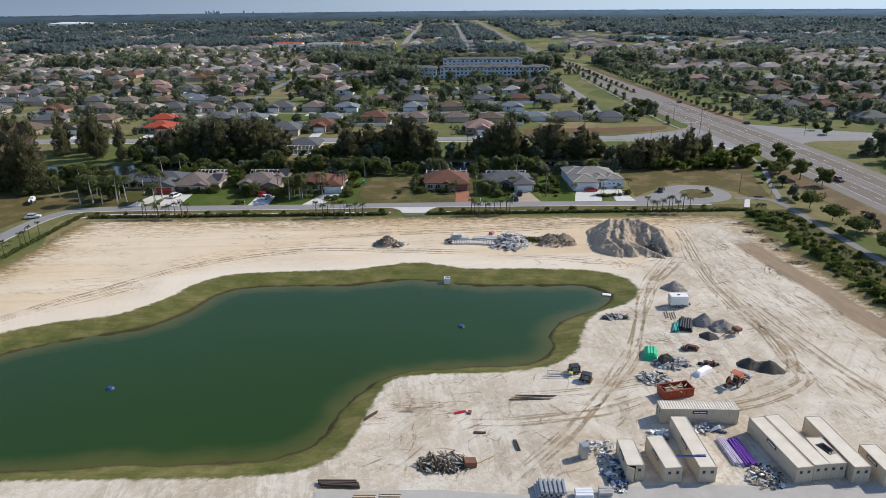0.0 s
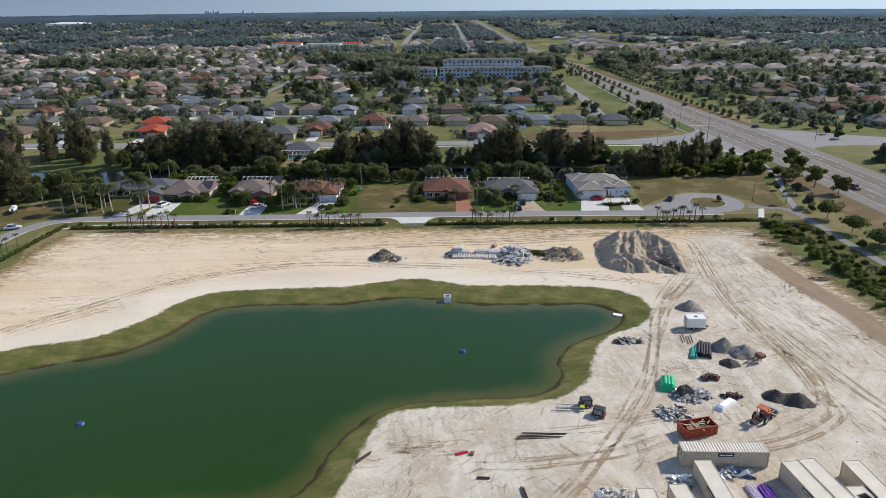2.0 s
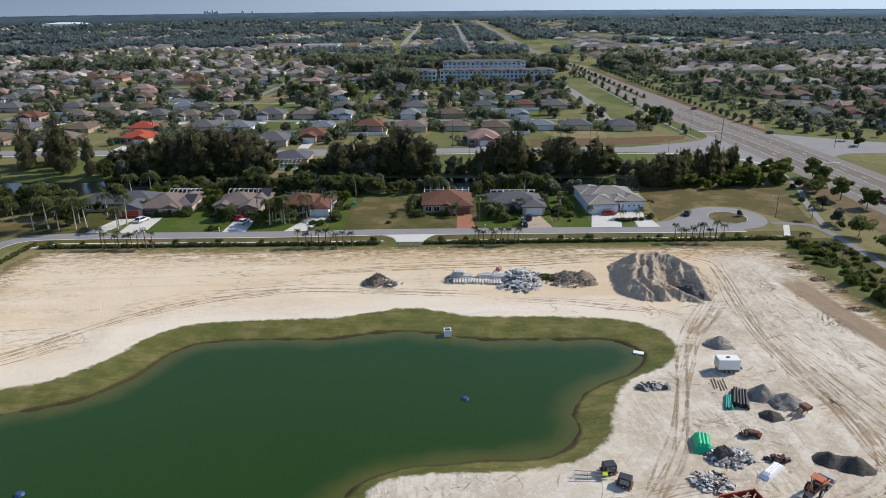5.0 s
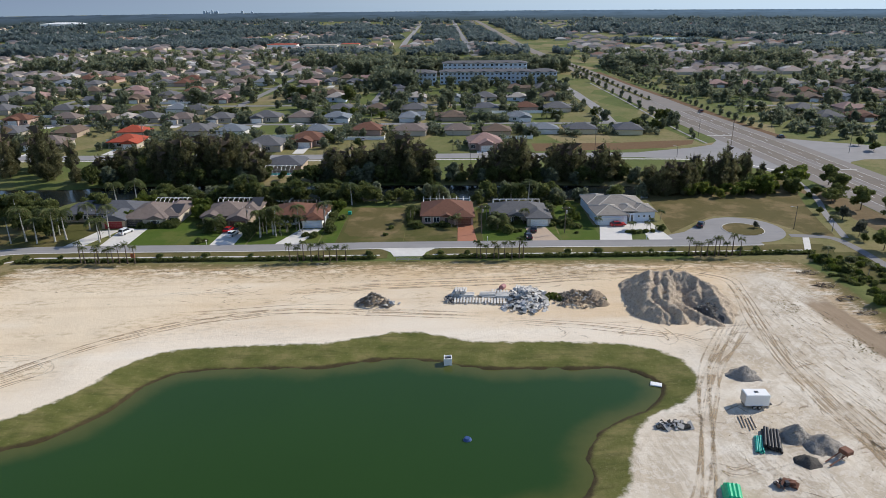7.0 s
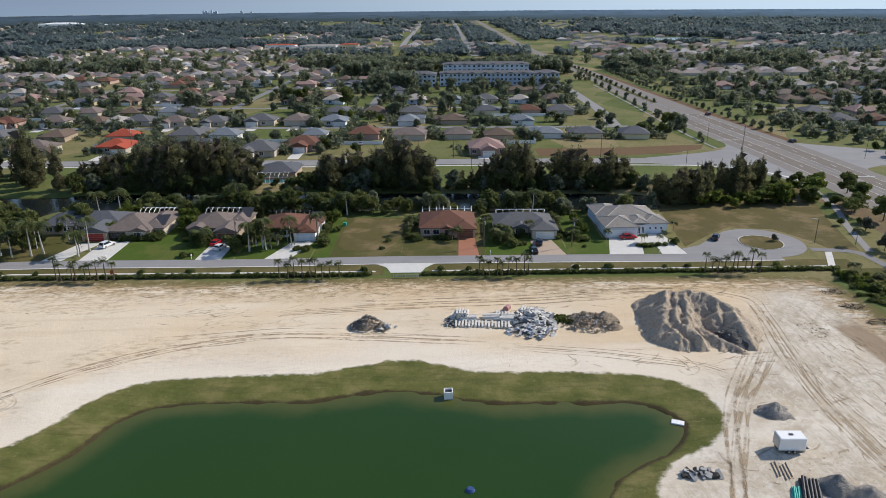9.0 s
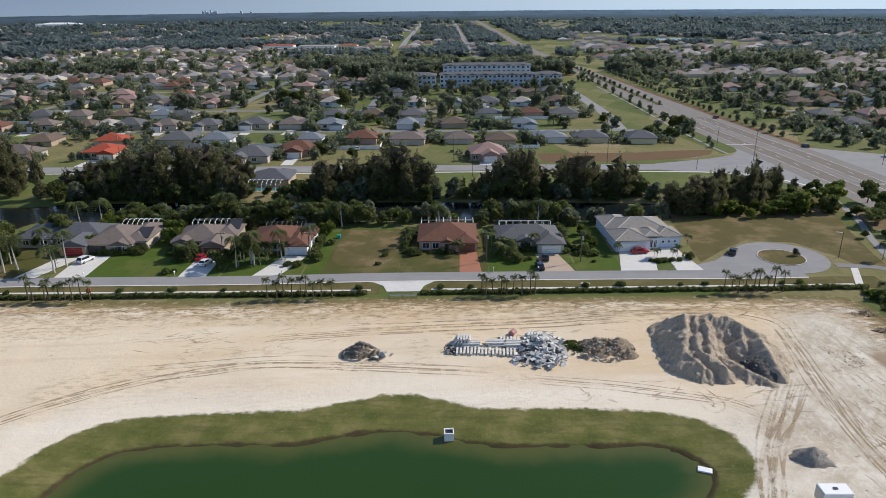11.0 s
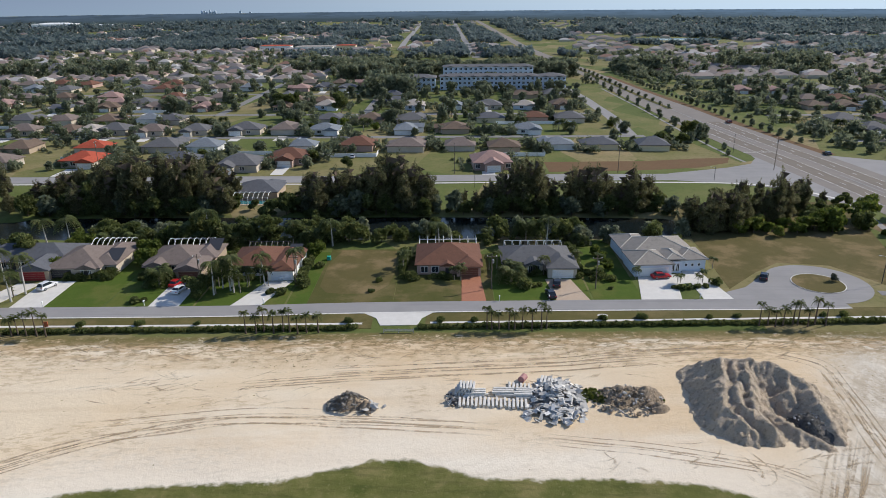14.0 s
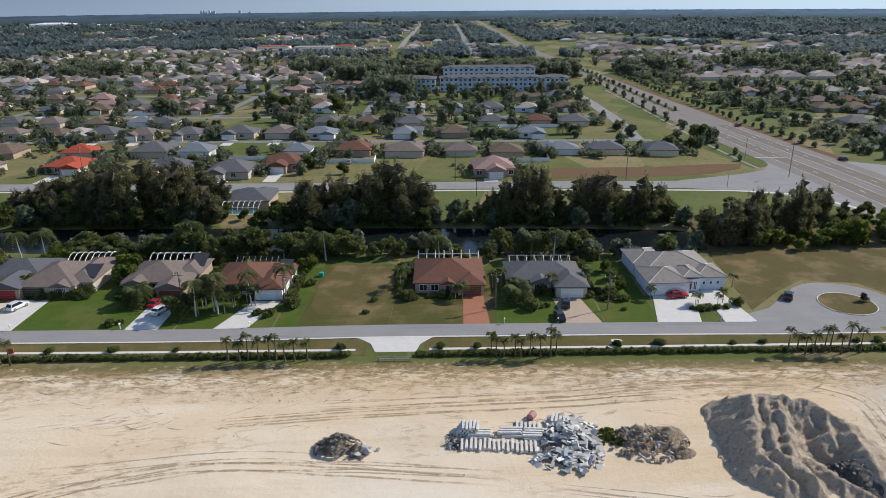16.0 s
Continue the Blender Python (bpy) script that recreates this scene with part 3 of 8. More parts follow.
for k in (-6.4, 6.4):
    for i in range(24):
        y = 120 + 14 * i
        x = float(np.interp(y, [q[1] for q in HWY], [q[0] for q in HWY])) + k
        slab("lane_dash", [(x - 0.08, y), (x + 0.08, y), (x + 0.04, y + 3.6), (x - 0.12, y + 3.6)], 0.098, M["white_line"], "short faded white lane dash", "road marking")
for a, b in ((0, 6), (7, 11)):
    strip("median_kerb", HWY[a:b], 0.6, 0.17, M["street"], "narrow grey concrete median of the highway", "kerb", 8)
for x0, x1, y in ((124, 136, 371.5), (147.5, 157, 300)):
    slab("stop_line", [(x0, y), (x1, y), (x1, y + 0.5), (x0, y + 0.5)], 0.10, M["white_line"], "worn white stop line at the junction", "road marking")
strip("median", HWY[10:15], 3.4, 0.16, M["mixed_lawn"], "grass median strip of the highway", "lawn", 10)
strip("highway_verge", [(158.5, 366), (154, 392), (151, 425), (149, 455), (146, 497), (141.5, 545), (137, 610), (133, 690)], 6, 0.03, M["soil"], "bare brown verge beside the highway", "ground", 12)
strip("highway_verge", [(131, 60), (128.8, 150), (127.2, 205), (126, 250), (124.5, 272)], 11, 0.03, M["brown_verge"], "dry brown verge beside the highway", "ground", 12)
strip("pavement", [(117.4, 352.7), (115.6, 370), (114, 406), (113.6, 450), (113, 500), (110, 600)], 1.3, 0.06, M["street"], "pale footpath beside the highway", "pavement", 6)
slab("side_road", [(150, 287), (157, 284), (157.7, 306), (162, 313.5), (170, 318), (210, 319), (330, 316), (330, 330), (212, 335), (191, 345.3), (166, 358.8), (157.9, 364), (150, 368)], 0.05, M["street"], "asphalt side road leaving the highway", "road")
strip("old_road", [(85.5, 413), (87, 440), (88.4, 470), (87.6, 510), (86.6, 553), (80, 650)], 7, 0.06, M["street"], "narrow grey road beside the highway", step=6)
strip("footpath", [(94.5, 221.5), (101.8, 220.6), (105.6, 218.6), (107, 213), (107.6, 202), (107.7, 187.4), (108.4, 172), (109.4, 130), (111, 80)], 2.6, 0.06, M["back_street"], "grey asphalt footpath through the planting", "pavement", 3)
strip("footpath", [(109, 219.5), (110.7, 226), (115.3, 243), (120.5, 258), (125, 280), (127, 296)], 2.0, 0.065, M["street"], "grey asphalt footpath beside the highway", "pavement", 3)
for y, a, b in ((410.5, -420, 92), (482, -420, 86), (578, -420, -38), (660, -420, 60)):
    strip("side_street", [(a, y), ((a + b) / 2, y + 1.5), (b, y)], 5.2, 0.06, M["back_street"], "quiet pale grey residential street", step=20)
for x, a, b in ((-53, 480, 760), (-140, 480, 700), (-262, 405, 700)):
    strip("side_street", [(x, a), (x + 1, b)], 5.2, 0.065, M["back_street"], "quiet pale grey residential street", step=20)
for y in (395, 470, 545, 620):
    strip("side_street", [(176, y), (420, y + 12)], 5.2, 0.06, M["back_street"], "quiet pale grey residential street", step=20)
strip("far_road", [(-74, 1050), (-80, 1250), (-86, 1620), (-110, 3000)], 9, 0.3, M["street"], "pale straight road among distant woods", step=60)
strip("far_road", [(26, 900), (20, 1200), (13, 1600), (0, 2600)], 9, 0.3, M["street"], "pale straight road among distant woods", step=60)
slab("brown_field", [(36, 338), (75, 340), (96, 344), (110, 352), (114, 361), (100, 360), (79, 356), (36, 355)], 0.03, M["soil"], "strip of bare brown soil beside the road", "ground")
slab("planting_bank", [(93.2, 100), (92.8, 150), (91.4, 172), (89.4, 199), (91, 204.5), (97, 207.5), (106, 208), (108, 190), (108, 160), (110, 100)], 0.03, M["mixed_lawn"], "green planted bank beside the bare site", "lawn")
slab("yard_paving", [(-20, 68), (-19, 75.5), (-3, 76), (9, 75), (23, 76.6), (31, 77.2), (46, 76.8), (62, 77.6), (64, 40), (-22, 40)], 0.10, M["yard"], "grey concrete yard slab at the site's edge", "pavement")


# ---- plants ----
def blades(centres, along, across):
    """Leaf faces as vertices and faces from centres and two half axes."""
    v = np.stack([centres - along - across, centres - along + across, centres + along], 1).reshape(-1, 3)
    return v, np.arange(len(v)).reshape(-1, 3)


def unit(v):
    return v / (np.linalg.norm(v, axis=1)[:, None] + 1e-9)


def crown_points(r, blobs, n):
    """Random points in the shell of several lobes: (x, y, z, rx, rz)."""
    b = np.array(blobs, float)
    w = b[:, 3] ** 2 * b[:, 4]
    k = r.choice(len(b), n, p=w / w.sum())
    d = unit(r.normal(size=(n, 3)))
    rad = r.uniform(0.55, 1.05, n) ** 0.6
    s = np.c_[b[k, 3], b[k, 3], b[k, 4]]
    return b[k, :3] + d * s * rad[:, None], d


def leaf_mesh(name, r, blobs, n, size, mat, droop=0.0, long=1.3):
    c, d = crown_points(r, blobs, n)
    a = unit(d * 0.6 + r.normal(size=(n, 3)) * 0.7 + np.array([0, 0, -droop]))
    t = unit(np.cross(a, r.normal(size=(n, 3))))
    s = size * r.uniform(0.6, 1.35, (n, 1))
    v, f = blades(c, a * s * long, t * s)
    me = bpy.data.meshes.new(name)
    me.from_pydata(v.tolist(), [], f.tolist())
    me.materials.append(mat)
    return me


def trunk_mesh(name, r, h, r0, mat, limbs=(), lean=0.0):
    """A tapered trunk with limbs that grow out of it, in one skin."""
    n, V, F, mid = 7, [], [], []
    for i in range(6):
        u = i / 5
        x, y, z = lean * u + r.uniform(-0.1, 0.1) * h / 14 * u, r.uniform(-0.1, 0.1) * h / 14 * u, -0.3 + (h + 0.3) * u
        mid.append(z)
        for k in range(n):
            a = 2 * math.pi * k / n
            V.append((x + r0 * (1 - 0.78 * u) * math.cos(a), y + r0 * (1 - 0.78 * u) * math.sin(a), z))
    for i in range(5):
        for k in range(n):
            F.append((i * n + k, i * n + (k + 1) % n, (i + 1) * n + (k + 1) % n, (i + 1) * n + k))
    F.append(tuple(range(5 * n, 6 * n)))
    for a, b, w in limbs:
        i = int(np.argmin([abs(z - a[2]) for z in mid]))
        k = int(round(math.atan2(b[1], b[0]) / (2 * math.pi) * n)) % n
        base = [i * n + (k - 1) % n, i * n + k, (i * n + k + n) if i < 5 else i * n + (k + 1) % n]
        q = len(V)
        for t in range(3):
            g = 2 * math.pi * t / 3
            V.append((b[0] + w * 0.4 * math.cos(g), b[1] + w * 0.4 * math.sin(g), b[2]))
        for t in range(3):
            F.append((base[t], base[(t + 1) % 3], q + (t + 1) % 3, q + t))
    me = bpy.data.meshes.new(name)
    me.from_pydata(V, [], F)
    me.materials.append(mat)
    return me


def plant(name, label, category, trunk, crown, crown_name="crown", group="", trunk_name="trunk"):
    ob = empty(name, label, category, pose(0, -900, 0), group)
    if trunk:
        new(trunk_name, trunk).parent = ob
    new(crown_name, crown).parent = ob
    return ob


MODEL_H = {}


def make_casuarina(seed, h=19, spread=5.0, n=2200, mat="needle"):
    r = np.random.RandomState(seed)
    blobs, limbs = [], []
    leaders = [(0.0, 0.0, 1.0)] + [(spread * 0.45 * math.cos(a), spread * 0.45 * math.sin(a), r.uniform(0.7, 0.93)) for a in r.uniform(0, 6.3, 3)]
    for lx, ly, top in leaders:
        for z in np.linspace(0.10, 0.97, 13):
            w = spread * math.sqrt(max(0.03, 1 - ((z - 0.32) / 0.68) ** 2)) * r.uniform(0.45, 0.9)
            a = r.uniform(0, 6.3)
            k = w * r.uniform(0.15, 0.8)
            blobs.append((lx * z + math.cos(a) * k, ly * z + math.sin(a) * k, h * z * top, max(w * 0.42, 0.3), h * r.uniform(0.05, 0.10)))
        limbs.append(((0, 0, h * 0.15), (lx, ly, h * top * 0.9), 0.16))
    for z in np.linspace(0.2, 0.75, 8):
        a = r.uniform(0, 6.3)
        limbs.append(((0, 0, h * z), (math.cos(a) * spread * 0.7, math.sin(a) * spread * 0.7, h * (z + 0.12)), 0.10))
    ob = plant("casuarina", "tall dark feathery casuarina on the canal bank", "tree", trunk_mesh("trunk", r, h * 0.9, 0.38, M["bark"], limbs),
                 leaf_mesh("crown", r, blobs, int(n * 2.9), 0.135, M[mat], -0.25, 3.0), group="casuarina row along the canal")
    MODEL_H[ob.name] = h
    return ob


def make_tree(seed, h=9, spread=4.0, n=900, mat="broad", size=0.42, label="leafy broad-crowned tree with dark green foliage", low=0.3):
    r = np.random.RandomState(seed)
    blobs, limbs = [], []
    for i in range(13):
        a, k = r.uniform(0, 6.3), spread * r.uniform(0.05, 0.72)
        z = h * r.uniform(low, 0.86) * (1 - 0.22 * (k / spread) ** 2)
        s = spread * r.uniform(0.22, 0.46)
        blobs.append((math.cos(a) * k, math.sin(a) * k, z, s, s * r.uniform(0.55, 0.85)))
        if i < 6:
            limbs.append(((0, 0, h * 0.3), (math.cos(a) * k * 0.9, math.sin(a) * k * 0.9, z), h * 0.012))
    blobs.append((0, 0, h * 0.58, spread * 0.45, h * 0.26))
    return plant("tree", label, "tree", trunk_mesh("trunk", r, h * 0.55, h * 0.026, M["bark"], limbs), leaf_mesh("crown", r, blobs, int(n * 1.8), size * 0.95, M[mat]))


def make_shrub(seed, h=1.6, spread=1.3, n=260, mat="broad", size=0.2, label="rounded green garden shrub", name="shrub"):
    r = np.random.RandomState(seed)
    blobs = [(r.uniform(-0.4, 0.4) * spread, r.uniform(-0.4, 0.4) * spread, h * r.uniform(0.35, 0.6), spread * r.uniform(0.4, 0.65), h * 0.42) for _ in range(5)]
    ob = new(name, leaf_mesh("foliage", r, blobs, int(n * 1.4), size * 1.1, M[mat]))
    return tagged(ob, label, "shrub")


def frond_mesh(name, r, top, count, length, mat, sag=0.9, width=0.34, rise=0.9, seg=5, leaflets=9):
    """Palm fronds: an arching rib with leaflets on both sides."""
    V, F = [], []
    for i in range(count):
        a = 2 * math.pi * i / count * 2.4 + r.uniform(-0.3, 0.3)
        up = rise * r.uniform(-0.35, 1.0)
        L = length * r.uniform(0.8, 1.1)
        u = np.linspace(0.08, 1, leaflets)
        rad = L * np.sin(u * 1.25) / 1.25 * math.cos(min(up, 1.2) * 0.6)
        z = top + L * (up * u * 0.7 - sag * u * u * 0.75)
        rib = np.c_[np.cos(a) * rad, np.sin(a) * rad, z]
        side = np.array([-math.sin(a), math.cos(a), 0])
        out = np.array([math.cos(a), math.sin(a), 0])
        for p, q in zip(rib, u):
            w = width * L * 0.5 * math.sin(0.35 + q * 2.3)
            for s in (-1, 1):
                k = len(V)
                tip = p + side * s * w + out * w * 0.55 - np.array([0, 0, w * r.uniform(0.25, 0.6)])
                V += [p - out * L * 0.055, p + out * L * 0.055, tip]
                F.append((k, k + 1, k + 2))
    me = bpy.data.meshes.new(name)
    me.from_pydata([tuple(v) for v in V], [], F)
    me.materials.append(mat)
    return me


def make_palm(seed, h, count, length, mat="palm_leaf", bark="palm_bark", r0=0.16, label="", name="palm_tree", lean=0.0, sag=0.9, rise=0.9, group="", thick=1.0):
    r = np.random.RandomState(seed)
    ob = empty(name, label, "palm tree", pose(0, -900, 0), group)
    new("trunk", trunk_mesh("trunk", r, h, r0, M[bark], lean=lean)).parent = ob
    new("crown", frond_mesh("crown", r, h, count, length, M[mat], sag, 0.34 * thick, rise)).parent = ob
    for c in ob.children:
        if c.name.startswith("crown"):
            c.location.x = lean
    return ob


CASUARINA = [make_casuarina(s, h, w, n) for s, h, w, n in ((1, 19, 5.2, 2500), (2, 21, 5.6, 2700), (3, 16, 4.8, 2100), (4, 22, 5.0, 2600), (5, 13, 5.2, 2000))]
SPIRE = [make_casuarina(s, h, w, n) for s, h, w, n in ((11, 13, 2.8, 1000), (12, 16, 3.2, 1300))]
DARK = [make_tree(s, h, w, n) for s, h, w, n in ((21, 9, 4.4, 1000), (22, 7.5, 3.8, 850), (23, 11, 5.0, 1200), (24, 6, 3.0, 650))]
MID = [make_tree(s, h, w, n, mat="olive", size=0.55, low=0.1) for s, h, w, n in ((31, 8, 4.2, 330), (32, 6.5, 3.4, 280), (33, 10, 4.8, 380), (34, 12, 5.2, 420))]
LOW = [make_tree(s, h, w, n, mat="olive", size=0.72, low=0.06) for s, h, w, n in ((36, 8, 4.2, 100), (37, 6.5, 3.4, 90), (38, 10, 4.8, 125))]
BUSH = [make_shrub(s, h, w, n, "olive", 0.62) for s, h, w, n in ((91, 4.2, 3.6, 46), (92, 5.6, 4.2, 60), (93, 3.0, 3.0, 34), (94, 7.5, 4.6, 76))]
LIME = [make_tree(s, h, w, n, "lime", 0.3, "bright yellow-green young tree") for s, h, w, n in ((41, 6, 3.0, 700), (42, 4.2, 2.6, 560))]
GREY = [make_tree(s, h, w, n, "grey_leaf", 0.3, "thin grey-green tree beside the footpath") for s, h, w, n in ((45, 6, 3.2, 420), (46, 5, 2.6, 330))]
SHRUB = [make_shrub(s, h, w, n) for s, h, w, n in ((51, 1.6, 1.5, 320), (52, 2.4, 2.0, 420), (53, 1.0, 1.0, 200))]
LSHRUB = [make_shrub(s, h, w, n, "lime", 0.2, "bushy yellow-green garden shrub") for s, h, w, n in ((55, 2.6, 1.8, 380), (56, 1.5, 1.3, 260))]
ROYAL = [make_palm(s, h, 22, 3.8, bark="pale_bark", r0=0.28, thick=1.7, label="tall royal palm with a pale smooth trunk", lean=l) for s, h, l in ((61, 8.5, 0.4), (62, 10, -0.5), (63, 7, 0.3))]
DATE = [make_palm(s, h, 60, 4.2, thick=1.3, r0=0.3, label="full date palm with a dense arching crown", rise=1.5, sag=1.1) for s, h in ((65, 2.6), (66, 4.2))]
YOUNG = [make_palm(s, h, 26, 1.15, bark="bark", r0=0.17, label="young planted street palm with a slim trunk", name="street_palm", sag=0.75, rise=1.5, group="young palms along the verge", lean=l, thick=1.6)
         for s, h, l in ((71, 3.7, 0.04), (72, 4.3, -0.05), (73, 3.0, 0.05), (74, 3.9, 0.0))]
FAN = [make_palm(s, h, 28, 2.4, thick=1.9, label="slender cabbage palm with a rounded crown", sag=0.8, rise=1.2) for s, h in ((76, 6.0), (77, 4.4))]


def sow(kinds, places, seed, s0=0.85, s1=1.15, z=None):
    """Copies of plants, turned and scaled at random."""
    r = random.Random(seed)
    for x, y in places:
        k = r.choice(kinds)
        s = r.uniform(s0, s1)
        m = pose(x, y, (height(x, y) if z is None else z) - 0.05, 0, 0, r.uniform(0, 360)) @ Matrix.Diagonal((s, s, s * r.uniform(0.92, 1.08), 1))
        clone(k, m)


KIDS = {}


def clone(ob, m):
    """A copy of a plant or a house with its parts, sharing the meshes."""
    if ob not in KIDS:
        KIDS[ob] = [(o, o.parent) for o in ob.children_recursive]
    made = {ob: ob.copy()}
    scene.collection.objects.link(made[ob])
    for o, above in KIDS[ob]:
        made[o] = o.copy()
        scene.collection.objects.link(made[o])
        made[o].parent = made[above]
    made[ob].matrix_basis = m
    return made[ob]


def grove(name, label, kinds, places, seed, s0, s1, category="trees"):
    """Uncounted trees of one neighbourhood joined into one mesh."""
    r = random.Random(seed)
    V, F, idx, mats, base = [], [], [], [], 0
    src = {}
    for k in kinds:
        if k in src:
            continue
        rows = []
        for o in (k.children or [k]):
            me = o.data
            if me.materials[0] not in mats:
                mats.append(me.materials[0])
            rows.append((np.array([v.co for v in me.vertices]) + np.array(o.location), [list(p.vertices) for p in me.polygons], mats.index(me.materials[0])))
        src[k] = rows
    for x, y in places:
        a, s = r.uniform(0, 6.283), r.uniform(s0, s1)
        rot = np.array([[math.cos(a), -math.sin(a), 0], [math.sin(a), math.cos(a), 0], [0, 0, r.uniform(0.9, 1.1)]]) * s
        for vs, fs, mi in src[r.choice(kinds)]:
            V.append(vs @ rot.T + np.array([x, y, 0]))
            F += [[q + base for q in f] for f in fs]
            idx += [mi] * len(fs)
            base += len(vs)
    ob = mesh_ob(name, np.concatenate(V), F, mats, index=idx)
    return tagged(ob, label, category, kind="stuff")


def scatter(seed, n, x0, x1, y0, y1):
    r = random.Random(seed)
    return [(r.uniform(x0, x1), r.uniform(y0, y1)) for _ in range(n)]


# casuarinas on the far bank: heights follow the row's uneven skyline
def sow_row(kinds, span, tops, count, y0, y1, seed):
    r = random.Random(seed)
    for i in range(count):
        x = span[0] + (span[1] - span[0]) * (i + r.uniform(0.1, 0.9)) / count
        k = r.choice(kinds)
        h = float(np.interp(x, [a for a, _ in tops], [b for _, b in tops])) * r.uniform(0.72, 1.02)
        s = h / MODEL_H[k.name]
        w = s ** 0.6 * r.uniform(0.9, 1.1)
        clone(k, pose(x, r.uniform(y0, y1), -0.05, 0, 0, r.uniform(0, 360)) @ Matrix.Diagonal((w, w, s, 1)))


sow_row(CASUARINA, (-138, -73), [(-138, 11), (-129, 11), (-119, 15), (-110, 18), (-101, 22), (-95, 19), (-86, 19), (-79, 16), (-73, 11.5)], 48, 284, 305, 1)
sow_row(CASUARINA, (-51, -8), [(-52, 9), (-47.7, 13), (-41.6, 15.5), (-35.7, 13), (-31.5, 12.5), (-25.4, 17), (-20, 20.6), (-15, 21), (-10, 16), (-7, 8)], 22, 285, 297, 2)
sow_row(SPIRE, (0, 18), [(0, 7.5), (5, 7.5), (11, 11.5), (16, 15), (18, 16)], 8, 285, 291, 3)
sow_row(CASUARINA[:4], (17, 31), [(16, 15), (23.4, 19.5), (27.8, 15), (31, 9)], 7, 285, 291, 4)
sow_row(CASUARINA[:4], (35, 61), [(35, 12), (40, 19.5), (45.6, 13), (50.7, 12), (54.5, 17.5), (59, 14.5), (62, 9)], 11, 285, 291, 5)
sow(SPIRE, [(98.6, 283), (93, 284), (103, 285), (106, 282)], 7, 0.7, 1.0)
sow([CASUARINA[4]], [(68, 268), (72, 266), (75, 269), (79, 268)], 6, 0.85, 1.0)
sow(CASUARINA, scatter(8, 22, -176, -149, 226, 246), 8, 1.05, 1.4)
sow(CASUARINA[:4], scatter(9, 13, -205, -136, 284, 312), 9, 0.7, 1.05)
sow(DARK, scatter(19, 18, -160, -128, 238, 249), 19, 0.6, 1.0)
sow(DARK, [q for q in scatter(10, 34, -136, -10, 283, 292) if not -79 < q[0] < -60], 10, 0.6, 1.0)
sow(DARK, scatter(11, 26, 2, 66, 283, 288), 11, 0.45, 0.8)
sow(DARK, scatter(12, 16, 80, 122, 266, 292), 12, 0.5, 0.8)
sow(LIME, [(80, 263), (84, 264), (88, 264), (95, 264), (101, 266), (106, 268), (112, 270), (109, 276), (117, 280)], 13, 0.6, 1.0)
sow(DARK[:2], [(104, 272), (110, 280), (115, 266), (119, 272), (122, 262), (125, 256)], 14, 0.5, 0.75)
UMBRELLA = [make_tree(s, h, w, n, "broad", 0.3, "spreading flat-crowned tree beside the footpath", 0.55) for s, h, w, n in ((47, 6.5, 5.0, 800), (48, 5.6, 4.4, 640))]
sow(UMBRELLA, [(122, 252.5), (113.6, 209.3), (113.6, 195.6), (113.4, 182.5), (113.5, 167), (114, 150), (114, 133)], 15, 0.9, 1.1)
sow(GREY, [(113.3, 220.5), (118.5, 186), (119, 160), (117, 236)], 121, 0.8, 1.1)
sow(DARK[3:], [(112.2, 216.3), (113, 241.8), (119, 243), (108.5, 182)], 16, 0.35, 0.5)
sow(FAN, [(94.8, 201.9), (97.5, 196.6), (99.4, 191.5), (96.7, 177.1), (95.8, 167.1), (97, 158), (99, 147), (96.5, 137)], 17, 0.65, 0.9)
sow(FAN, [(108.2, 225)], 18, 0.8, 0.9)
grove("bank_shrubs", "low green shrubs massed on the planted bank", SHRUB[:1] + LSHRUB[1:] + SHRUB[2:], [(x + (170 - y) * 0.012, y) for x, y in scatter(123, 120, 93.2, 98.5, 118, 206)] + scatter(124, 90, 97, 105.5, 118, 206), 123, 0.55, 0.95, "shrubs")
# gardens by the street
sow(ROYAL, [(-125, 217), (-121.5, 218.5), (-117.5, 216.8), (-113, 218), (-110.8, 220), (-100.2, 217.8), (-99.4, 222), (-115, 224), (-120, 226)], 21, 0.75, 1.05)
sow(ROYAL[:2], [(-111, 252), (-103, 249), (-136, 238)], 22, 0.95, 1.15)
sow(DARK, scatter(23, 9, -150, -112, 226, 246), 23, 0.45, 0.75)
sow(LSHRUB + LIME[1:], scatter(24, 17, -106, -98.5, 231, 252), 24, 0.8, 1.3)
sow(LSHRUB + LIME[1:], scatter(25, 10, -81.5, -78.2, 236, 252), 25, 0.9, 1.3)
sow(DATE, [(-70.6, 227.5), (-72, 253), (-88, 254), (-64, 254), (12.5, 229), (-94, 253), (-40, 253), (-75.5, 255), (-61.5, 254), (18.5, 255), (33, 255)], 26, 1.0, 1.3)
sow(ROYAL + FAN, [(-97, 254), (-84, 256), (-68, 256), (-57, 255), (-45, 255), (-34, 254), (-5, 254), (8, 256), (24, 254)], 37, 0.8, 1.1)
sow(ROYAL + FAN, [(-55.5, 222), (-52.5, 223.5), (-50, 222.5), (-53, 226), (-49, 226.4), (-56, 226), (-46.8, 228), (-38.6, 229.5)], 27, 0.7, 0.95)
sow(DARK[1:2] + DARK[3:], [(-60.5, 222), (-58.5, 225), (-59, 219.5), (-56, 228), (-57.5, 231)], 28, 0.5, 0.7)
sow(DARK, scatter(29, 40, -100, -34, 253, 262), 29, 0.5, 0.9)
sow(LIME, [(-37, 246), (-36.5, 250), (-79, 255), (-104, 256)], 30, 0.8, 1.0)
sow(DARK[:2], [(-26, 256), (-21, 257), (-15, 256), (-18, 259), (-30, 257), (7.6, 254), (12, 258), (22, 257), (27, 256), (30, 258), (17, 259)], 31, 0.5, 0.8)
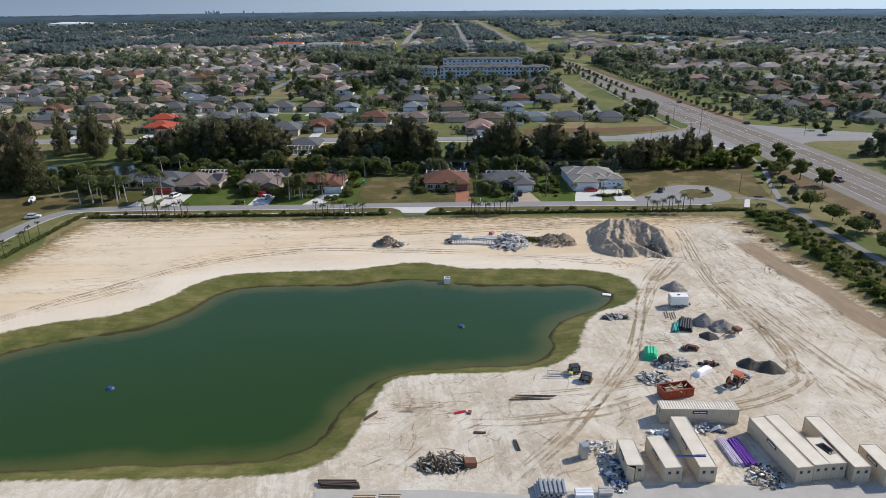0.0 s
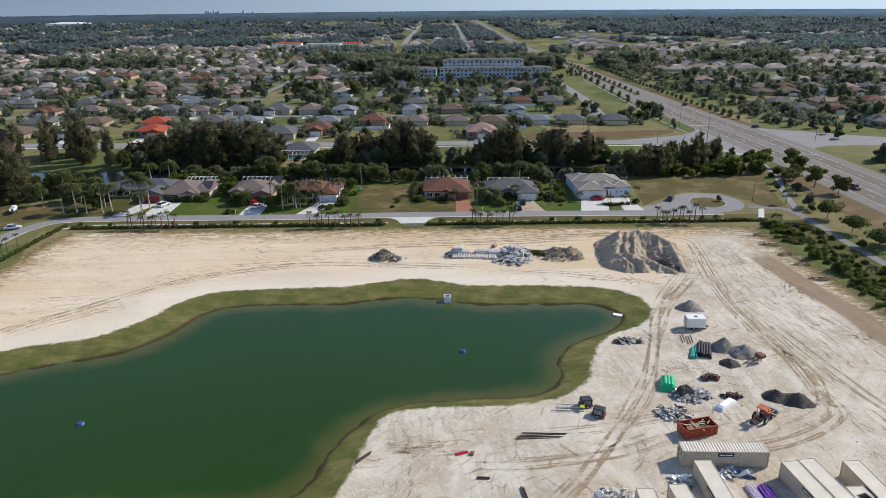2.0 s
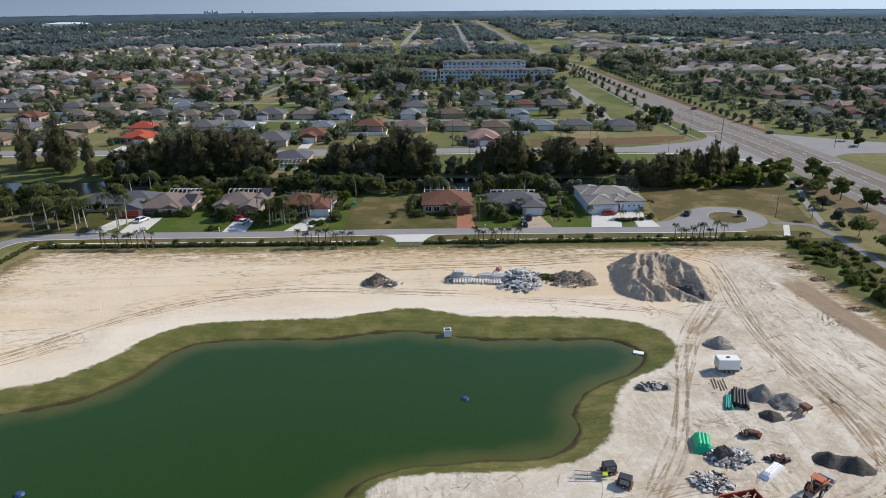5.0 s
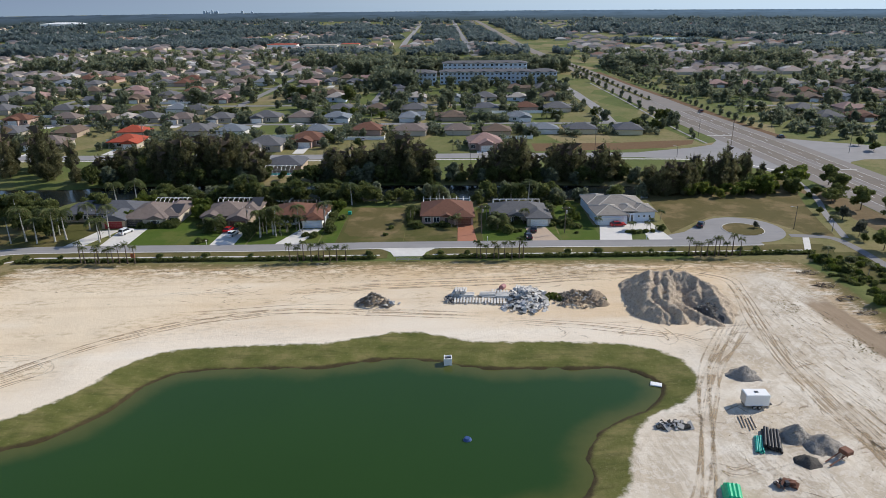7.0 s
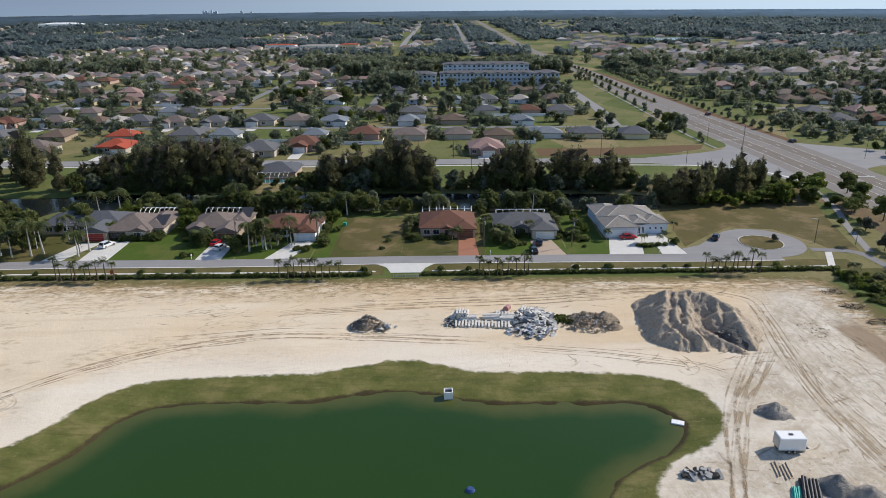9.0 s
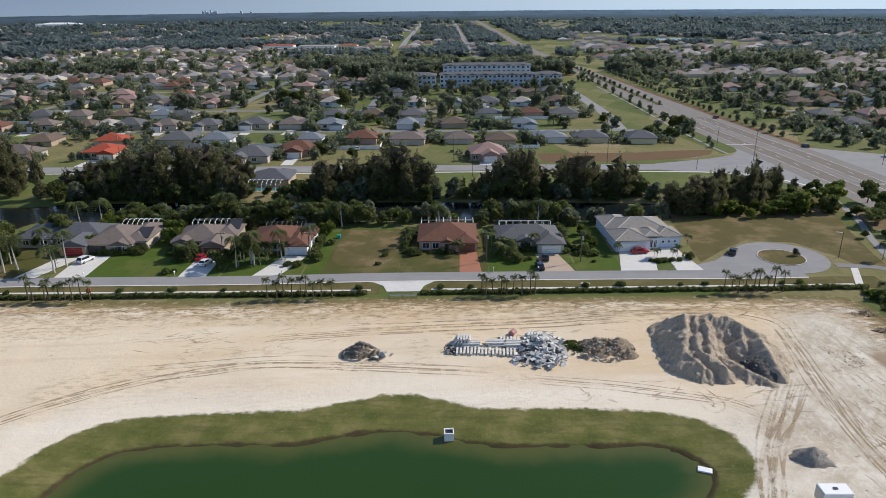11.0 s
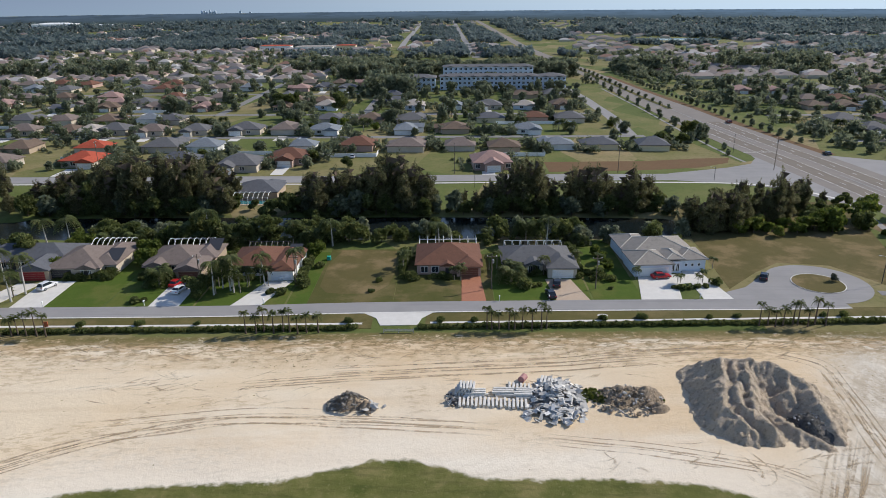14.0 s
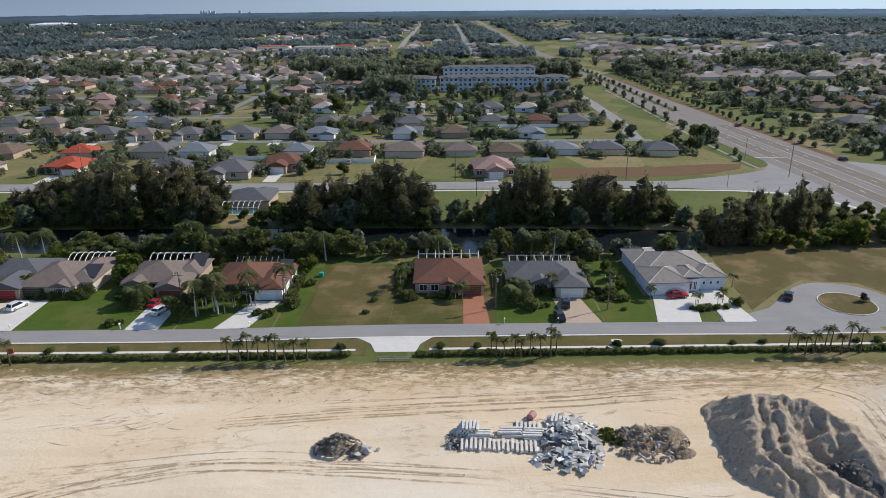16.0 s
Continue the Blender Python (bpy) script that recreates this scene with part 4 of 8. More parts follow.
sow(FAN, [(-13.5, 235.5), (-12.6, 239), (0.6, 229.5), (-1, 230), (29.2, 237), (20.6, 233), (7.6, 236), (9.6, 237), (42, 229.6), (62.5, 236.5), (34, 235)], 32, 0.6, 0.85)
sow(SHRUB, [(-7, 230.8), (-11.5, 230), (-3.8, 231), (-12.6, 244), (17.5, 225.6), (15.4, 225), (19, 226.2), (31.4, 229.5), (33.5, 230.6), (31, 233), (-43, 222), (-41.4, 223), (-40.4, 221.4), (-70.5, 218),
            (-72, 217.2), (-88, 231), (-86, 232), (-84.6, 232.6), (-91, 231), (-76, 230), (-73.5, 230), (36, 229), (35, 224), (59.6, 226.6), (-36.6, 226), (-34.7, 238)], 33, 0.7, 1.15)
sow(FAN, [(50.6, 226), (51.8, 227.4), (55.6, 226.6), (57, 227.6)], 34, 0.5, 0.62)
sow(LIME[1:], [(36, 241), (37, 236), (35.4, 246)], 35, 0.6, 0.8)
sow(SHRUB[2:], [(49.5, 224.5), (51, 224), (53, 224), (55, 224.6), (57, 225), (-20, 222.6), (-19, 229)], 36, 0.8, 1.2)
sow(DARK[1:] + CASUARINA[2:3], scatter(101, 14, 84, 126, 263, 294), 101, 0.4, 0.7)
sow(CASUARINA[4:] + CASUARINA[2:3], [(70, 264), (74, 265), (78, 264), (82, 266), (90, 273), (94, 274), (98, 276), (108, 288)], 114, 0.55, 0.85)
sow(LIME[:1], [(79, 263), (120, 274), (117, 272), (123, 277), (102, 266), (106, 266)], 115, 0.9, 1.35)
sow(DARK[3:] + DARK[1:2], [(-76.5, 290), (-60, 291), (-65, 288.5), (-71, 289), (-58, 297), (-77, 298)], 134, 0.45, 0.7)
sow(DARK[:1] + DARK[2:3], [(126, 257), (130, 264), (134, 277), (128, 246), (131, 236)], 116, 0.6, 0.8)
sow(LIME + LSHRUB, scatter(102, 26, 78, 124, 260, 270), 102, 0.6, 1.1)
grove("bank_undergrowth", "dark undergrowth along the near canal bank", SHRUB[:2] + DARK[3:] + MID[1:2], scatter(103, 80, -104, 64, 255, 262.5), 103, 0.6, 1.0)
grove("bank_undergrowth", "dark undergrowth along the far canal bank", SHRUB[:2] + DARK[3:] + MID[1:2], [q for q in scatter(104, 110, -138, 68, 281, 287) if not -77 < q[0] < -62], 104, 0.7, 1.15)
sow(SHRUB, scatter(105, 24, -99, -84, 229.6, 231.2) + scatter(106, 16, -77, -68, 230.5, 232.5) + scatter(107, 16, -56, -46, 229.5, 231.5), 105, 0.5, 0.8)
sow(SHRUB + FAN[1:], scatter(108, 10, -13, -2, 229.6, 231.8) + scatter(109, 14, 10, 21, 231, 234), 108, 0.5, 0.85)
sow(LSHRUB, scatter(110, 22, -107, -99.5, 232, 256), 110, 1.0, 1.5)
sow(SHRUB[:2], [(28.9 + 0.1 * i, 231 + 2.2 * i) for i in range(12)] + [(-59.5 + 0.05 * i, 229 + 2.1 * i) for i in range(12)] + [(-37.6, 230 + 2.2 * i) for i in range(9)] + [(-13.6, 231 + 2.2 * i) for i in range(9)], 111, 0.6, 1.0)
sow(ROYAL + FAN, scatter(112, 8, -58, -44, 219, 229), 112, 0.65, 0.9)
sow(DARK + ROYAL, scatter(113, 20, -150, -104, 222, 246), 113, 0.5, 0.9)
sow(GREY[1:], [(87.4, 228)], 120, 0.5, 0.55)
# young palms in groups of nine behind the hedge
r_ = random.Random(40)
for x0, x1 in ((-97, -83), (-43, -28.6), (5.2, 17.8), (61, 73.8)):
    sow(YOUNG, [(x0 + (x1 - x0) * (i + r_.uniform(-0.25, 0.25)) / 8, edge_y(x0) - 9.5 + r_.uniform(-0.5, 0.5)) for i in range(9)], x0, 1.1, 1.42)
sow(YOUNG, [(-121.5, 182), (-121, 186), (-120.3, 178), (-119.8, 175), (-120, 168)], 41, 0.85, 1.0)


def hedge_piece(seed, length=5.0):
    r = np.random.RandomState(seed)
    blobs = [(x, r.uniform(-0.2, 0.2), r.uniform(0.35, 0.6), r.uniform(0.5, 0.75), r.uniform(0.35, 0.6)) for x in np.linspace(-length / 2, length / 2, 8)]
    ob = new("hedge", leaf_mesh("foliage", r, blobs, 620, 0.16, M["broad"]))
    return tagged(ob, "clipped dark green hedge between verge and bare site", "hedge", "boundary hedge")


HEDGE = [hedge_piece(s) for s in (81, 82, 83)]
for x in np.arange(-111, 92, 4.6):
    if not -19.5 < x < -6.4:
        clone(HEDGE[int(x * 7) % 3], pose(x, edge_y(x) - 8.6, height(x, edge_y(x) - 8.6) - 0.05, 0, 0, 1.5 + random.uniform(-2, 2)) @ Matrix.Diagonal((1.05, 1.1, 0.8 + 0.35 * random.random(), 1)))
for y in np.arange(128, 203, 4.6):
    clone(HEDGE[int(y * 7) % 3], pose(-117.5 - (200 - y) * 0.05, y, 0, 0, 0, 88))
for i, (x, y) in enumerate(scatter(84, 84, 92.6, 97, 100, 206)):
    clone((SHRUB + HEDGE + LSHRUB)[i % 8], pose(x + (150 - y) * 0.02, y, height(x, y) - 0.1, 0, 0, i * 37) @ Matrix.Scale(0.75 + 0.04 * (i % 9), 4))
sow(SHRUB[2:], [(x, edge_y(x) - 5.6) for x in (-113, -104, -78, -66, -54, -23, -4, 3, 30, 38, 52, 58, 76, 80)], 85, 0.8, 1.3)


# ---- houses ----
def hip_roof(bm, x0, x1, y0, y1, z, slope=0.4, over=0.55, gable=None, thick=0.2):
    """A hipped roof with overhang and fascia; gable 's' or 'n' ends the ridge in an upright wall."""
    x0, x1, y0, y1 = x0 - over, x1 + over, y0 - over, y1 + over
    w, d = x1 - x0, y1 - y0
    k = min(w, d) / 2
    zt = z + k * slope
    if w >= d:
        a, b = Vector((x0 + k, (y0 + y1) / 2, zt)), Vector((x1 - k, (y0 + y1) / 2, zt))
    else:
        a, b = Vector(((x0 + x1) / 2, y0 + (0.02 if gable == "s" else k), zt)), Vector(((x0 + x1) / 2, y1 - k, zt))
    if (a - b).length < 0.05:
        b = a + (Vector((0.05, 0, 0)) if w >= d else Vector((0, 0.05, 0)))
    lo = [bm.verts.new((x, y, z - thick)) for x, y in ((x0, y0), (x1, y0), (x1, y1), (x0, y1))]
    hi = [bm.verts.new((x, y, z)) for x, y in ((x0, y0), (x1, y0), (x1, y1), (x0, y1))]
    va, vb = bm.verts.new(a), bm.verts.new(b)
    bm.faces.new(lo[::-1])
    for i in range(4):
        bm.faces.new((lo[i], lo[(i + 1) % 4], hi[(i + 1) % 4], hi[i]))
    if w >= d:
        for f in ((hi[0], hi[1], vb, va), (hi[1], hi[2], vb), (hi[2], hi[3], va, vb), (hi[3], hi[0], va)):
            bm.faces.new(f)
    else:
        for f in ((hi[0], hi[1], va), (hi[1], hi[2], vb, va), (hi[2], hi[3], vb), (hi[3], hi[0], va, vb)):
            bm.faces.new(f)
    bmesh.ops.recalc_face_normals(bm, faces=bm.faces)
    ends = [(x0, y0), (x1, y0), (x1, y1), (x0, y1)]
    lines = [(a, b)]
    for x, y in ends:
        q = Vector((x, y, z))
        lines.append((q, a if (q - a).length < (q - b).length else b))
    return lines


def window(parent, x, z, w, h, y=0.0, frame_mat="white_paint", panes=2):
    """A framed window in a wall that faces -y."""
    bm = bmesh.new()
    for a in ((x - w / 2 - 0.08, x + w / 2 + 0.08, z + h, z + h + 0.08), (x - w / 2 - 0.08, x + w / 2 + 0.08, z - 0.1, z)):
        add_box(bm, a[0], a[1], y - 0.07, y + 0.02, a[2], a[3])
    for i in range(panes + 1):
        q = x - w / 2 + w * i / panes
        add_box(bm, q - 0.04, q + 0.04, y - 0.06, y + 0.02, z, z + h)
    f = part("window", bm, M[frame_mat], parent)
    part("pane", box(x - w / 2, x + w / 2, y - 0.025, y + 0.01, z, z + h), M["glass"], f)
    return f


def garage_door(parent, x0, x1, y, mat, h=2.2):
    bm = bmesh.new()
    for i in range(4):
        add_box(bm, x0, x1, y - 0.05, y + 0.03, 0.03 + h * i / 4, h * (i + 1) / 4 - 0.02)
    return part("garage_door", bm, M[mat], parent)


def near_house(label, x, y, rot, blocks, wall, roof, garage, windows, wall_h=2.75, slope=0.4, door=None, cap=None, cage=None, solar=None):
    """A one-storey house: blocks (x0, x1, y0, y1) each with walls and a hipped roof; front towards -y."""
    ob = empty("house", label, "house", pose(x, y, 0, 0, 0, rot), "houses along the street")
    for i, (x0, x1, y0, y1, *g) in enumerate(blocks):
        part("wall", box(x0, x1, y0, y1, -0.2, wall_h - 0.12 - 0.01 * i), M[wall], ob)
        bm = bmesh.new()
        lines = hip_roof(bm, x0, x1, y0, y1, wall_h + 0.02 * i + (g[1] if len(g) > 1 else 0), slope, gable=g[0] if g else None)
        rf = part("roof", bm, M[roof], ob)
        if cap:
            for a, b in lines:
                part("ridge_cap", tube(a + Vector((0, 0, 0.03)), b + Vector((0, 0, 0.03)), 0.085, n=5), M[cap], rf)
    for x0, x1, yy, mat in garage:
        garage_door(ob, x0, x1, yy, mat)
    for w in windows:
        window(ob, *w)
    if door:
        part("front_door", box(door[0] - 0.5, door[0] + 0.5, door[1] - 0.06, door[1] + 0.02, 0.05, 2.15), M["dark_metal"], ob, "dark front door")
    if cage:
        x0, x1, y0, y1, h, style, mat = cage
        n = 7
        for i in range(n + 1):
            q = x0 + (x1 - x0) * i / n
            bm = bmesh.new()
            if style == "arch":
                pts = [(q, y0 + (y1 - y0) * u, h + 1.1 * math.sin(math.pi * u) if 0 < u < 1 else h) for u in np.linspace(0, 1, 7)]
            elif style == "flat":
                pts = [(q, y0, h), (q, y0 + (y1 - y0) * 0.3, h + 0.9), (q, y1, h + 0.9)]
            else:
                pts = [(q, y0, h), (q, (y0 + y1) / 2, h + 0.8), (q, y1, h)]
            pts = pts + [(q, y1, 0)]
            for a, b in zip(pts, pts[1:]):
                add_tube(bm, a, b, 0.07, n=4)
            part("screen_hoop", bm, M[mat], ob, "pool cage hoop")
        for yy, zz in ((y1, h), ((y0 + y1) / 2, h + 0.8 if style != "arch" else h + 1.1)):
            part("screen_rail", tube((x0, yy, zz), (x1, yy, zz), 0.06, n=4), M[mat], ob, "pool cage rail")
    if solar:
        a, b, c, d, z0, z1 = solar
        bm = bmesh.new()
        vs = [bm.verts.new(v) for v in ((a, c, z0), (b, c, z0), (b, d, z1), (a, d, z1))]
        bm.faces.new(vs)
        r = bmesh.ops.extrude_face_region(bm, geom=list(bm.faces))
        bmesh.ops.translate(bm, vec=(0, 0, 0.08), verts=[v for v in r["geom"] if isinstance(v, bmesh.types.BMVert)])
        part("solar_heater", bm, M["dark_metal"], ob, "black solar pool heater")
    return ob


WALLS = {"cream": (0.50, 0.44, 0.36), "tan": (0.38, 0.30, 0.22), "white": (0.74, 0.74, 0.72), "pink": (0.44, 0.31, 0.26), "bluewhite": (0.60, 0.66, 0.74), "yellow": (0.62, 0.54, 0.36)}
ROOFS = {"taupe": (0.20, 0.16, 0.14), "redbrown": (0.17, 0.08, 0.052), "grey": (0.135, 0.135, 0.14), "tile": (0.29, 0.265, 0.235), "red": (0.42, 0.085, 0.045), "pale": (0.40, 0.36, 0.32),
         "slate": (0.12, 0.125, 0.14), "brown": (0.16, 0.115, 0.085), "bluegrey": (0.20, 0.225, 0.25), "rose": (0.36, 0.235, 0.205)}
for k, c in WALLS.items():
    M["wall_" + k] = coat("stucco_" + k, c, 0.85, 0.12, 0.7, 0.3)
for k, c in ROOFS.items():
    M["roof_" + k] = roof_cover("roof_" + k, c)
M["flats"] = coat("blue_white_flats", (0.52, 0.60, 0.70), 0.8, 0.15, 0.3, 0.2)
M["teal_water"] = coat("pool_water", (0.05, 0.20, 0.22), 0.1, 0.1, 0.6, 0.05)
M["garage_red"] = coat("red_garage_door", (0.30, 0.025, 0.03), 0.5, 0.15)
M["garage_brown"] = coat("brown_garage_door", (0.16, 0.07, 0.045), 0.5, 0.2)
M["cap_pale"] = coat("pale_ridge_mortar", (0.55, 0.52, 0.47), 0.8, 0.2, 2)

near_house("grey-roofed house with a red garage door behind palms", -121, 232, 1.5, [(0, 24, 4, 16), (15.5, 22.5, -2.5, 8, "s")], "wall_tan", "roof_slate", [(16.4, 21.6, -2.5, "garage_red")],
           [(3, 0.9, 1.8, 1.3, 4), (8, 0.9, 1.8, 1.3, 4), (12.5, 0.9, 1.4, 1.3, 4)], door=(10.4, 4))
near_house("taupe-roofed house with arched pool cage and double garage", -100.3, 231.3, 1.5, [(0.6, 13.5, 0, 15), (10, 16.6, 2.2, 17.5), (8.6, 12.6, -0.6, 5, "s")], "wall_cream", "roof_taupe",
           [(1.4, 6.6, 0, "dark_metal")], [(9.6, 0.5, 0.7, 1.7, -0.6), (11.4, 0.5, 0.7, 1.7, -0.6), (14.6, 0.8, 1.6, 1.3, 2.2)], door=(10.5, -0.6), cage=(4.5, 14.5, 15.2, 21, 2.9, "arch", "white_paint"), solar=(13.2, 17.0, 3.2, 8.2, 3.3, 4.75))
near_house("taupe-roofed house with front garage wing and pool cage", -77, 229.5, 1.5, [(0.6, 13.5, 4.2, 17), (9.4, 15.6, 0, 9, "s"), (1.2, 6.2, 2.6, 8, "s"), (10.6, 16.4, 8.5, 18)], "wall_tan", "roof_taupe",
           [(10.2, 14.8, 0, "garage_brown")], [(2.6, 0.6, 0.9, 1.6, 2.6), (4.8, 0.6, 0.9, 1.6, 2.6), (7.8, 0.7, 1.6, 1.5, 4.2)], cage=(1.5, 13, 17.2, 22, 2.9, "arch", "white_paint"), solar=(13.0, 16.6, 12.2, 17.0, 3.3, 4.8))
near_house("house with red-brown shingle roof and white garage", -55.8, 229.3, 1.5, [(0.6, 12.5, 3.2, 16), (10.4, 16.4, 0, 10.5), (11, 17, 8.5, 15)], "wall_white", "roof_redbrown",
           [(11.2, 15.8, 0, "wall_bluewhite")], [(3, 0.8, 1.8, 1.4, 3.2), (6.8, 0.8, 1.8, 1.4, 3.2)], door=(9, 3.2), cage=(2, 12, 16.2, 20, 2.9, "ridge", "dark_metal"), solar=(13.4, 16.6, 9.8, 14.0, 3.2, 4.3))
near_house("house with broad red-brown hip roof and brick garage", -10.6, 232.6, 0.5, [(0.6, 15.8, 0.6, 14.8), (10.2, 16, -0.8, 7), (6.8, 9.2, -0.2, 4, "s")], "wall_pink", "roof_redbrown",
           [(11, 15.4, -0.8, "garage_brown")], [(2.4, 0.7, 1.7, 1.4, 0.6), (5, 0.7, 1.7, 1.4, 0.6)], door=(8, -0.2), cage=(0.6, 15.6, 15.2, 20.5, 2.2, "flat", "white_paint"))
near_house("house with wide dark grey roof and white garage", 10.2, 230.6, 0, [(0.8, 17.4, 4.2, 15), (11.2, 18, 0, 9.5), (6.2, 10, 2.4, 7, "s")], "wall_cream", "roof_grey",
           [(12.2, 17.2, 0, "white_paint")], [(3, 0.8, 1.8, 1.4, 4.2), (7.2, 0.5, 0.9, 1.8, 2.4), (9, 0.5, 0.9, 1.8, 2.4)], door=(8.1, 2.4), cage=(2, 16.6, 15.2, 19.4, 2.8, "ridge", "white_paint"))
near_house("white house with pale tiled hip roof and columned entry", 41.6, 231.6, 3.5, [(1, 17.8, 5.4, 19), (0.6, 9.6, 0, 9), (12.4, 18.8, 2.6, 10), (9, 12.6, 1.6, 8, None, 0.55), (0.8, 8, 12, 21.5)], "wall_bluewhite", "roof_tile",
           [(1.4, 8.8, 0, "white_paint")], [(14.0, 1.35, 0.6, 0.6, 2.6, "white_paint", 1), (15.6, 1.35, 0.6, 0.6, 2.6, "white_paint", 1), (17.2, 1.35, 0.6, 0.6, 2.6, "white_paint", 1), (10.4, 0.5, 0.9, 1.9, 1.6), (11.6, 0.5, 0.7, 1.9, 1.6)], wall_h=3.15, slope=0.36, cap="cap_pale")


def far_house(wall, roof, w, d, wing, label):
    """A plain suburban house to be copied."""
    ob = empty("house", label, "house", pose(0, -900, 0), "houses of the neighbourhood")
    part("wall", box(-w / 2, w / 2, -d / 2, d / 2, -0.2, 2.6), M[wall], ob)
    bm = bmesh.new()
    hip_roof(bm, -w / 2, w / 2, -d / 2, d / 2, 2.7, 0.42)
    part("roof", bm, M[roof], ob)
    part("wall", box(wing, wing + 6, -d / 2 - 3, -d / 2 + 2, -0.2, 2.59), M[wall], ob)
    bm = bmesh.new()
    hip_roof(bm, wing, wing + 6, -d / 2 - 3, -d / 2 + 4, 2.72, 0.42, gable="s")
    part("roof", bm, M[roof], ob)
    garage_door(ob, wing + 0.6, wing + 5.4, -d / 2 - 3, "white_paint")
    for s in (-1, 1):
        x = wing + 3 + s * 5.5
        if abs(x) < w / 2 - 1:
            window(ob, x, 0.8, 1.7, 1.3, -d / 2)
    return ob


FARHOUSE = []
for i, (a, b, lab) in enumerate((("cream", "taupe", "cream house with a taupe hip roof"), ("tan", "brown", "tan house with a brown shingle roof"), ("white", "bluegrey", "white house with a blue-grey roof"),
                                 ("cream", "grey", "cream house with a grey roof"), ("pink", "redbrown", "pink house with a red-brown roof"), ("bluewhite", "pale", "white house with a pale roof"),
                                 ("yellow", "slate", "yellow house with a dark slate roof"), ("pink", "rose", "pale house with a rose tile roof"), ("cream", "red", "cream house with a bright red tile roof"))):
    FARHOUSE.append(far_house("wall_" + a, "roof_" + b, 14.5 - i % 3, 11 + i % 2 * 1.5, -6.5 + (i % 3) * 3.6, lab))
taken, gardens = [], []


def settle(x, y, rot, kind, scale=1.0):
    taken.append((x, y))
    j = random.Random(x * 31 + y)
    side = j.choice((0, 0, 0, 0, 90, -90)) if y > 400 else 0
    clone(FARHOUSE[kind], pose(x + j.uniform(-1.5, 1.5), y + j.uniform(-2.5, 2.5), 0, 0, 0, rot + side + j.uniform(-4, 4)) @ Matrix.Diagonal((scale * j.uniform(0.88, 1.15), scale * j.uniform(0.9, 1.15), scale * j.uniform(0.95, 1.12), 1)))
    for _ in range(5):
        gardens.append((x + j.choice((-1, 1)) * j.uniform(7, 12), y + j.uniform(-9, 11)))
    if kind % 3 == 0 or scale > 1:
        s = -1 if rot == 0 else 1
        slab("driveway", [(x - 3, y + s * 8.5), (x + 2, y + s * 8.5), (x + 2, y + s * 21), (x - 3, y + s * 21)], 0.05, M["concrete"], "short pale concrete driveway", "driveway")


# nearest rows beyond the canal
for x, y, k in ((-87, 345, 3), (-69, 356, 4), (-154, 355, 8), (-190, 352, 0), (-222, 350, 1), (13, 348, 7), (-112, 350, 6)):
    settle(x, y, 0, k, 1.12)
near_house("dark-roofed canal house with a white pool cage", -60.5, 313, 180, [(0, 14.5, 0, 12.5), (1, 7, -2.5, 5)], "wall_tan", "roof_slate", [(1.6, 6.4, -2.5, "white_paint")], [(10, 0.8, 1.6, 1.3, 0)],
           cage=(1.5, 13, 12.8, 19, 2.4, "arch", "white_paint"))
slab("pool_deck", [(-75, 293.6), (-61.5, 293.6), (-61.5, 300.4), (-75, 300.4)], 0.08, M["tan_paving"], "tan paved pool deck inside a cage", "pavement")
slab("pool", [(-73, 295), (-64, 295), (-64, 298.4), (-73, 298.4)], 0.10, M["teal_water"], "turquoise swimming pool water", "pool")
for x, k in ((-196, 1), (-161, 8), (-131, 3), (-111, 2), (-67, 2), (-44, 4), (-23, 0), (1, 0), (22, 1), (45, 2), (65, 6), (87, 6)):
    settle(x, 382, 180, k)
for x, k in ((-221, 0), (-196, 1), (-184, 5), (-172, 3), (-152, 0), (-133, 3), (-107, 3), (-85, 0), (-67, 2), (-25, 2), (1, 1), (35, 2)):
    settle(x, 424, 0, k)
for x, k in ((-239, 3), (-217, 0), (-193, 1), (-170, 2), (-156, 3), (-70, 3), (-45, 1), (-25, 3), (20, 6), (44, 4), (61, 3)):
    settle(x, 456, 180, k)
for x, k in ((-243, 6), (-215, 1), (-185, 0), (-156, 7), (-105, 1), (-79, 5), (-26, 5), (-3, 2), (20, 3), (43, 5), (64, 1)):
    settle(x, 505, 0, k)
for x, k in ((-271, 1), (-236, 7), (-191, 4), (-160, 0), (-115, 3), (-42, 6), (45, 1), (68, 3)):
    settle(x, 552, 180, k)
r_ = random.Random(7)
for y, rot, a, b in ((382, 180, -420, -210), (424, 0, -420, -240), (456, 180, -420, -255), (505, 0, -420, -262), (552, 180, -420, -290), (602, 0, -420, -45), (528, 0, -420, -150), (528, 0, -120, -60), (632, 180, -440, -60),
                     (372, 180, 190, 400), (420, 0, 186, 400), (446, 180, 186, 400), (496, 0, 190, 400), (522, 180, 186, 400), (572, 0, 186, 400), (345, 0, -420, -240)):
    x = a
    while x < b:
        x += r_.choice((17, 18, 19, 21, 24))
        if min((abs(x - u) + abs(y - v) for u, v in taken), default=99) > 15.5 and r_.random() < 0.92 and min(abs(x + 53), abs(x + 140), abs(x + 262)) > 13:
            settle(x, y + r_.uniform(-2.5, 2.5), rot, r_.choice((0, 0, 0, 1, 1, 2, 3, 3, 4, 5, 5, 6, 7)))

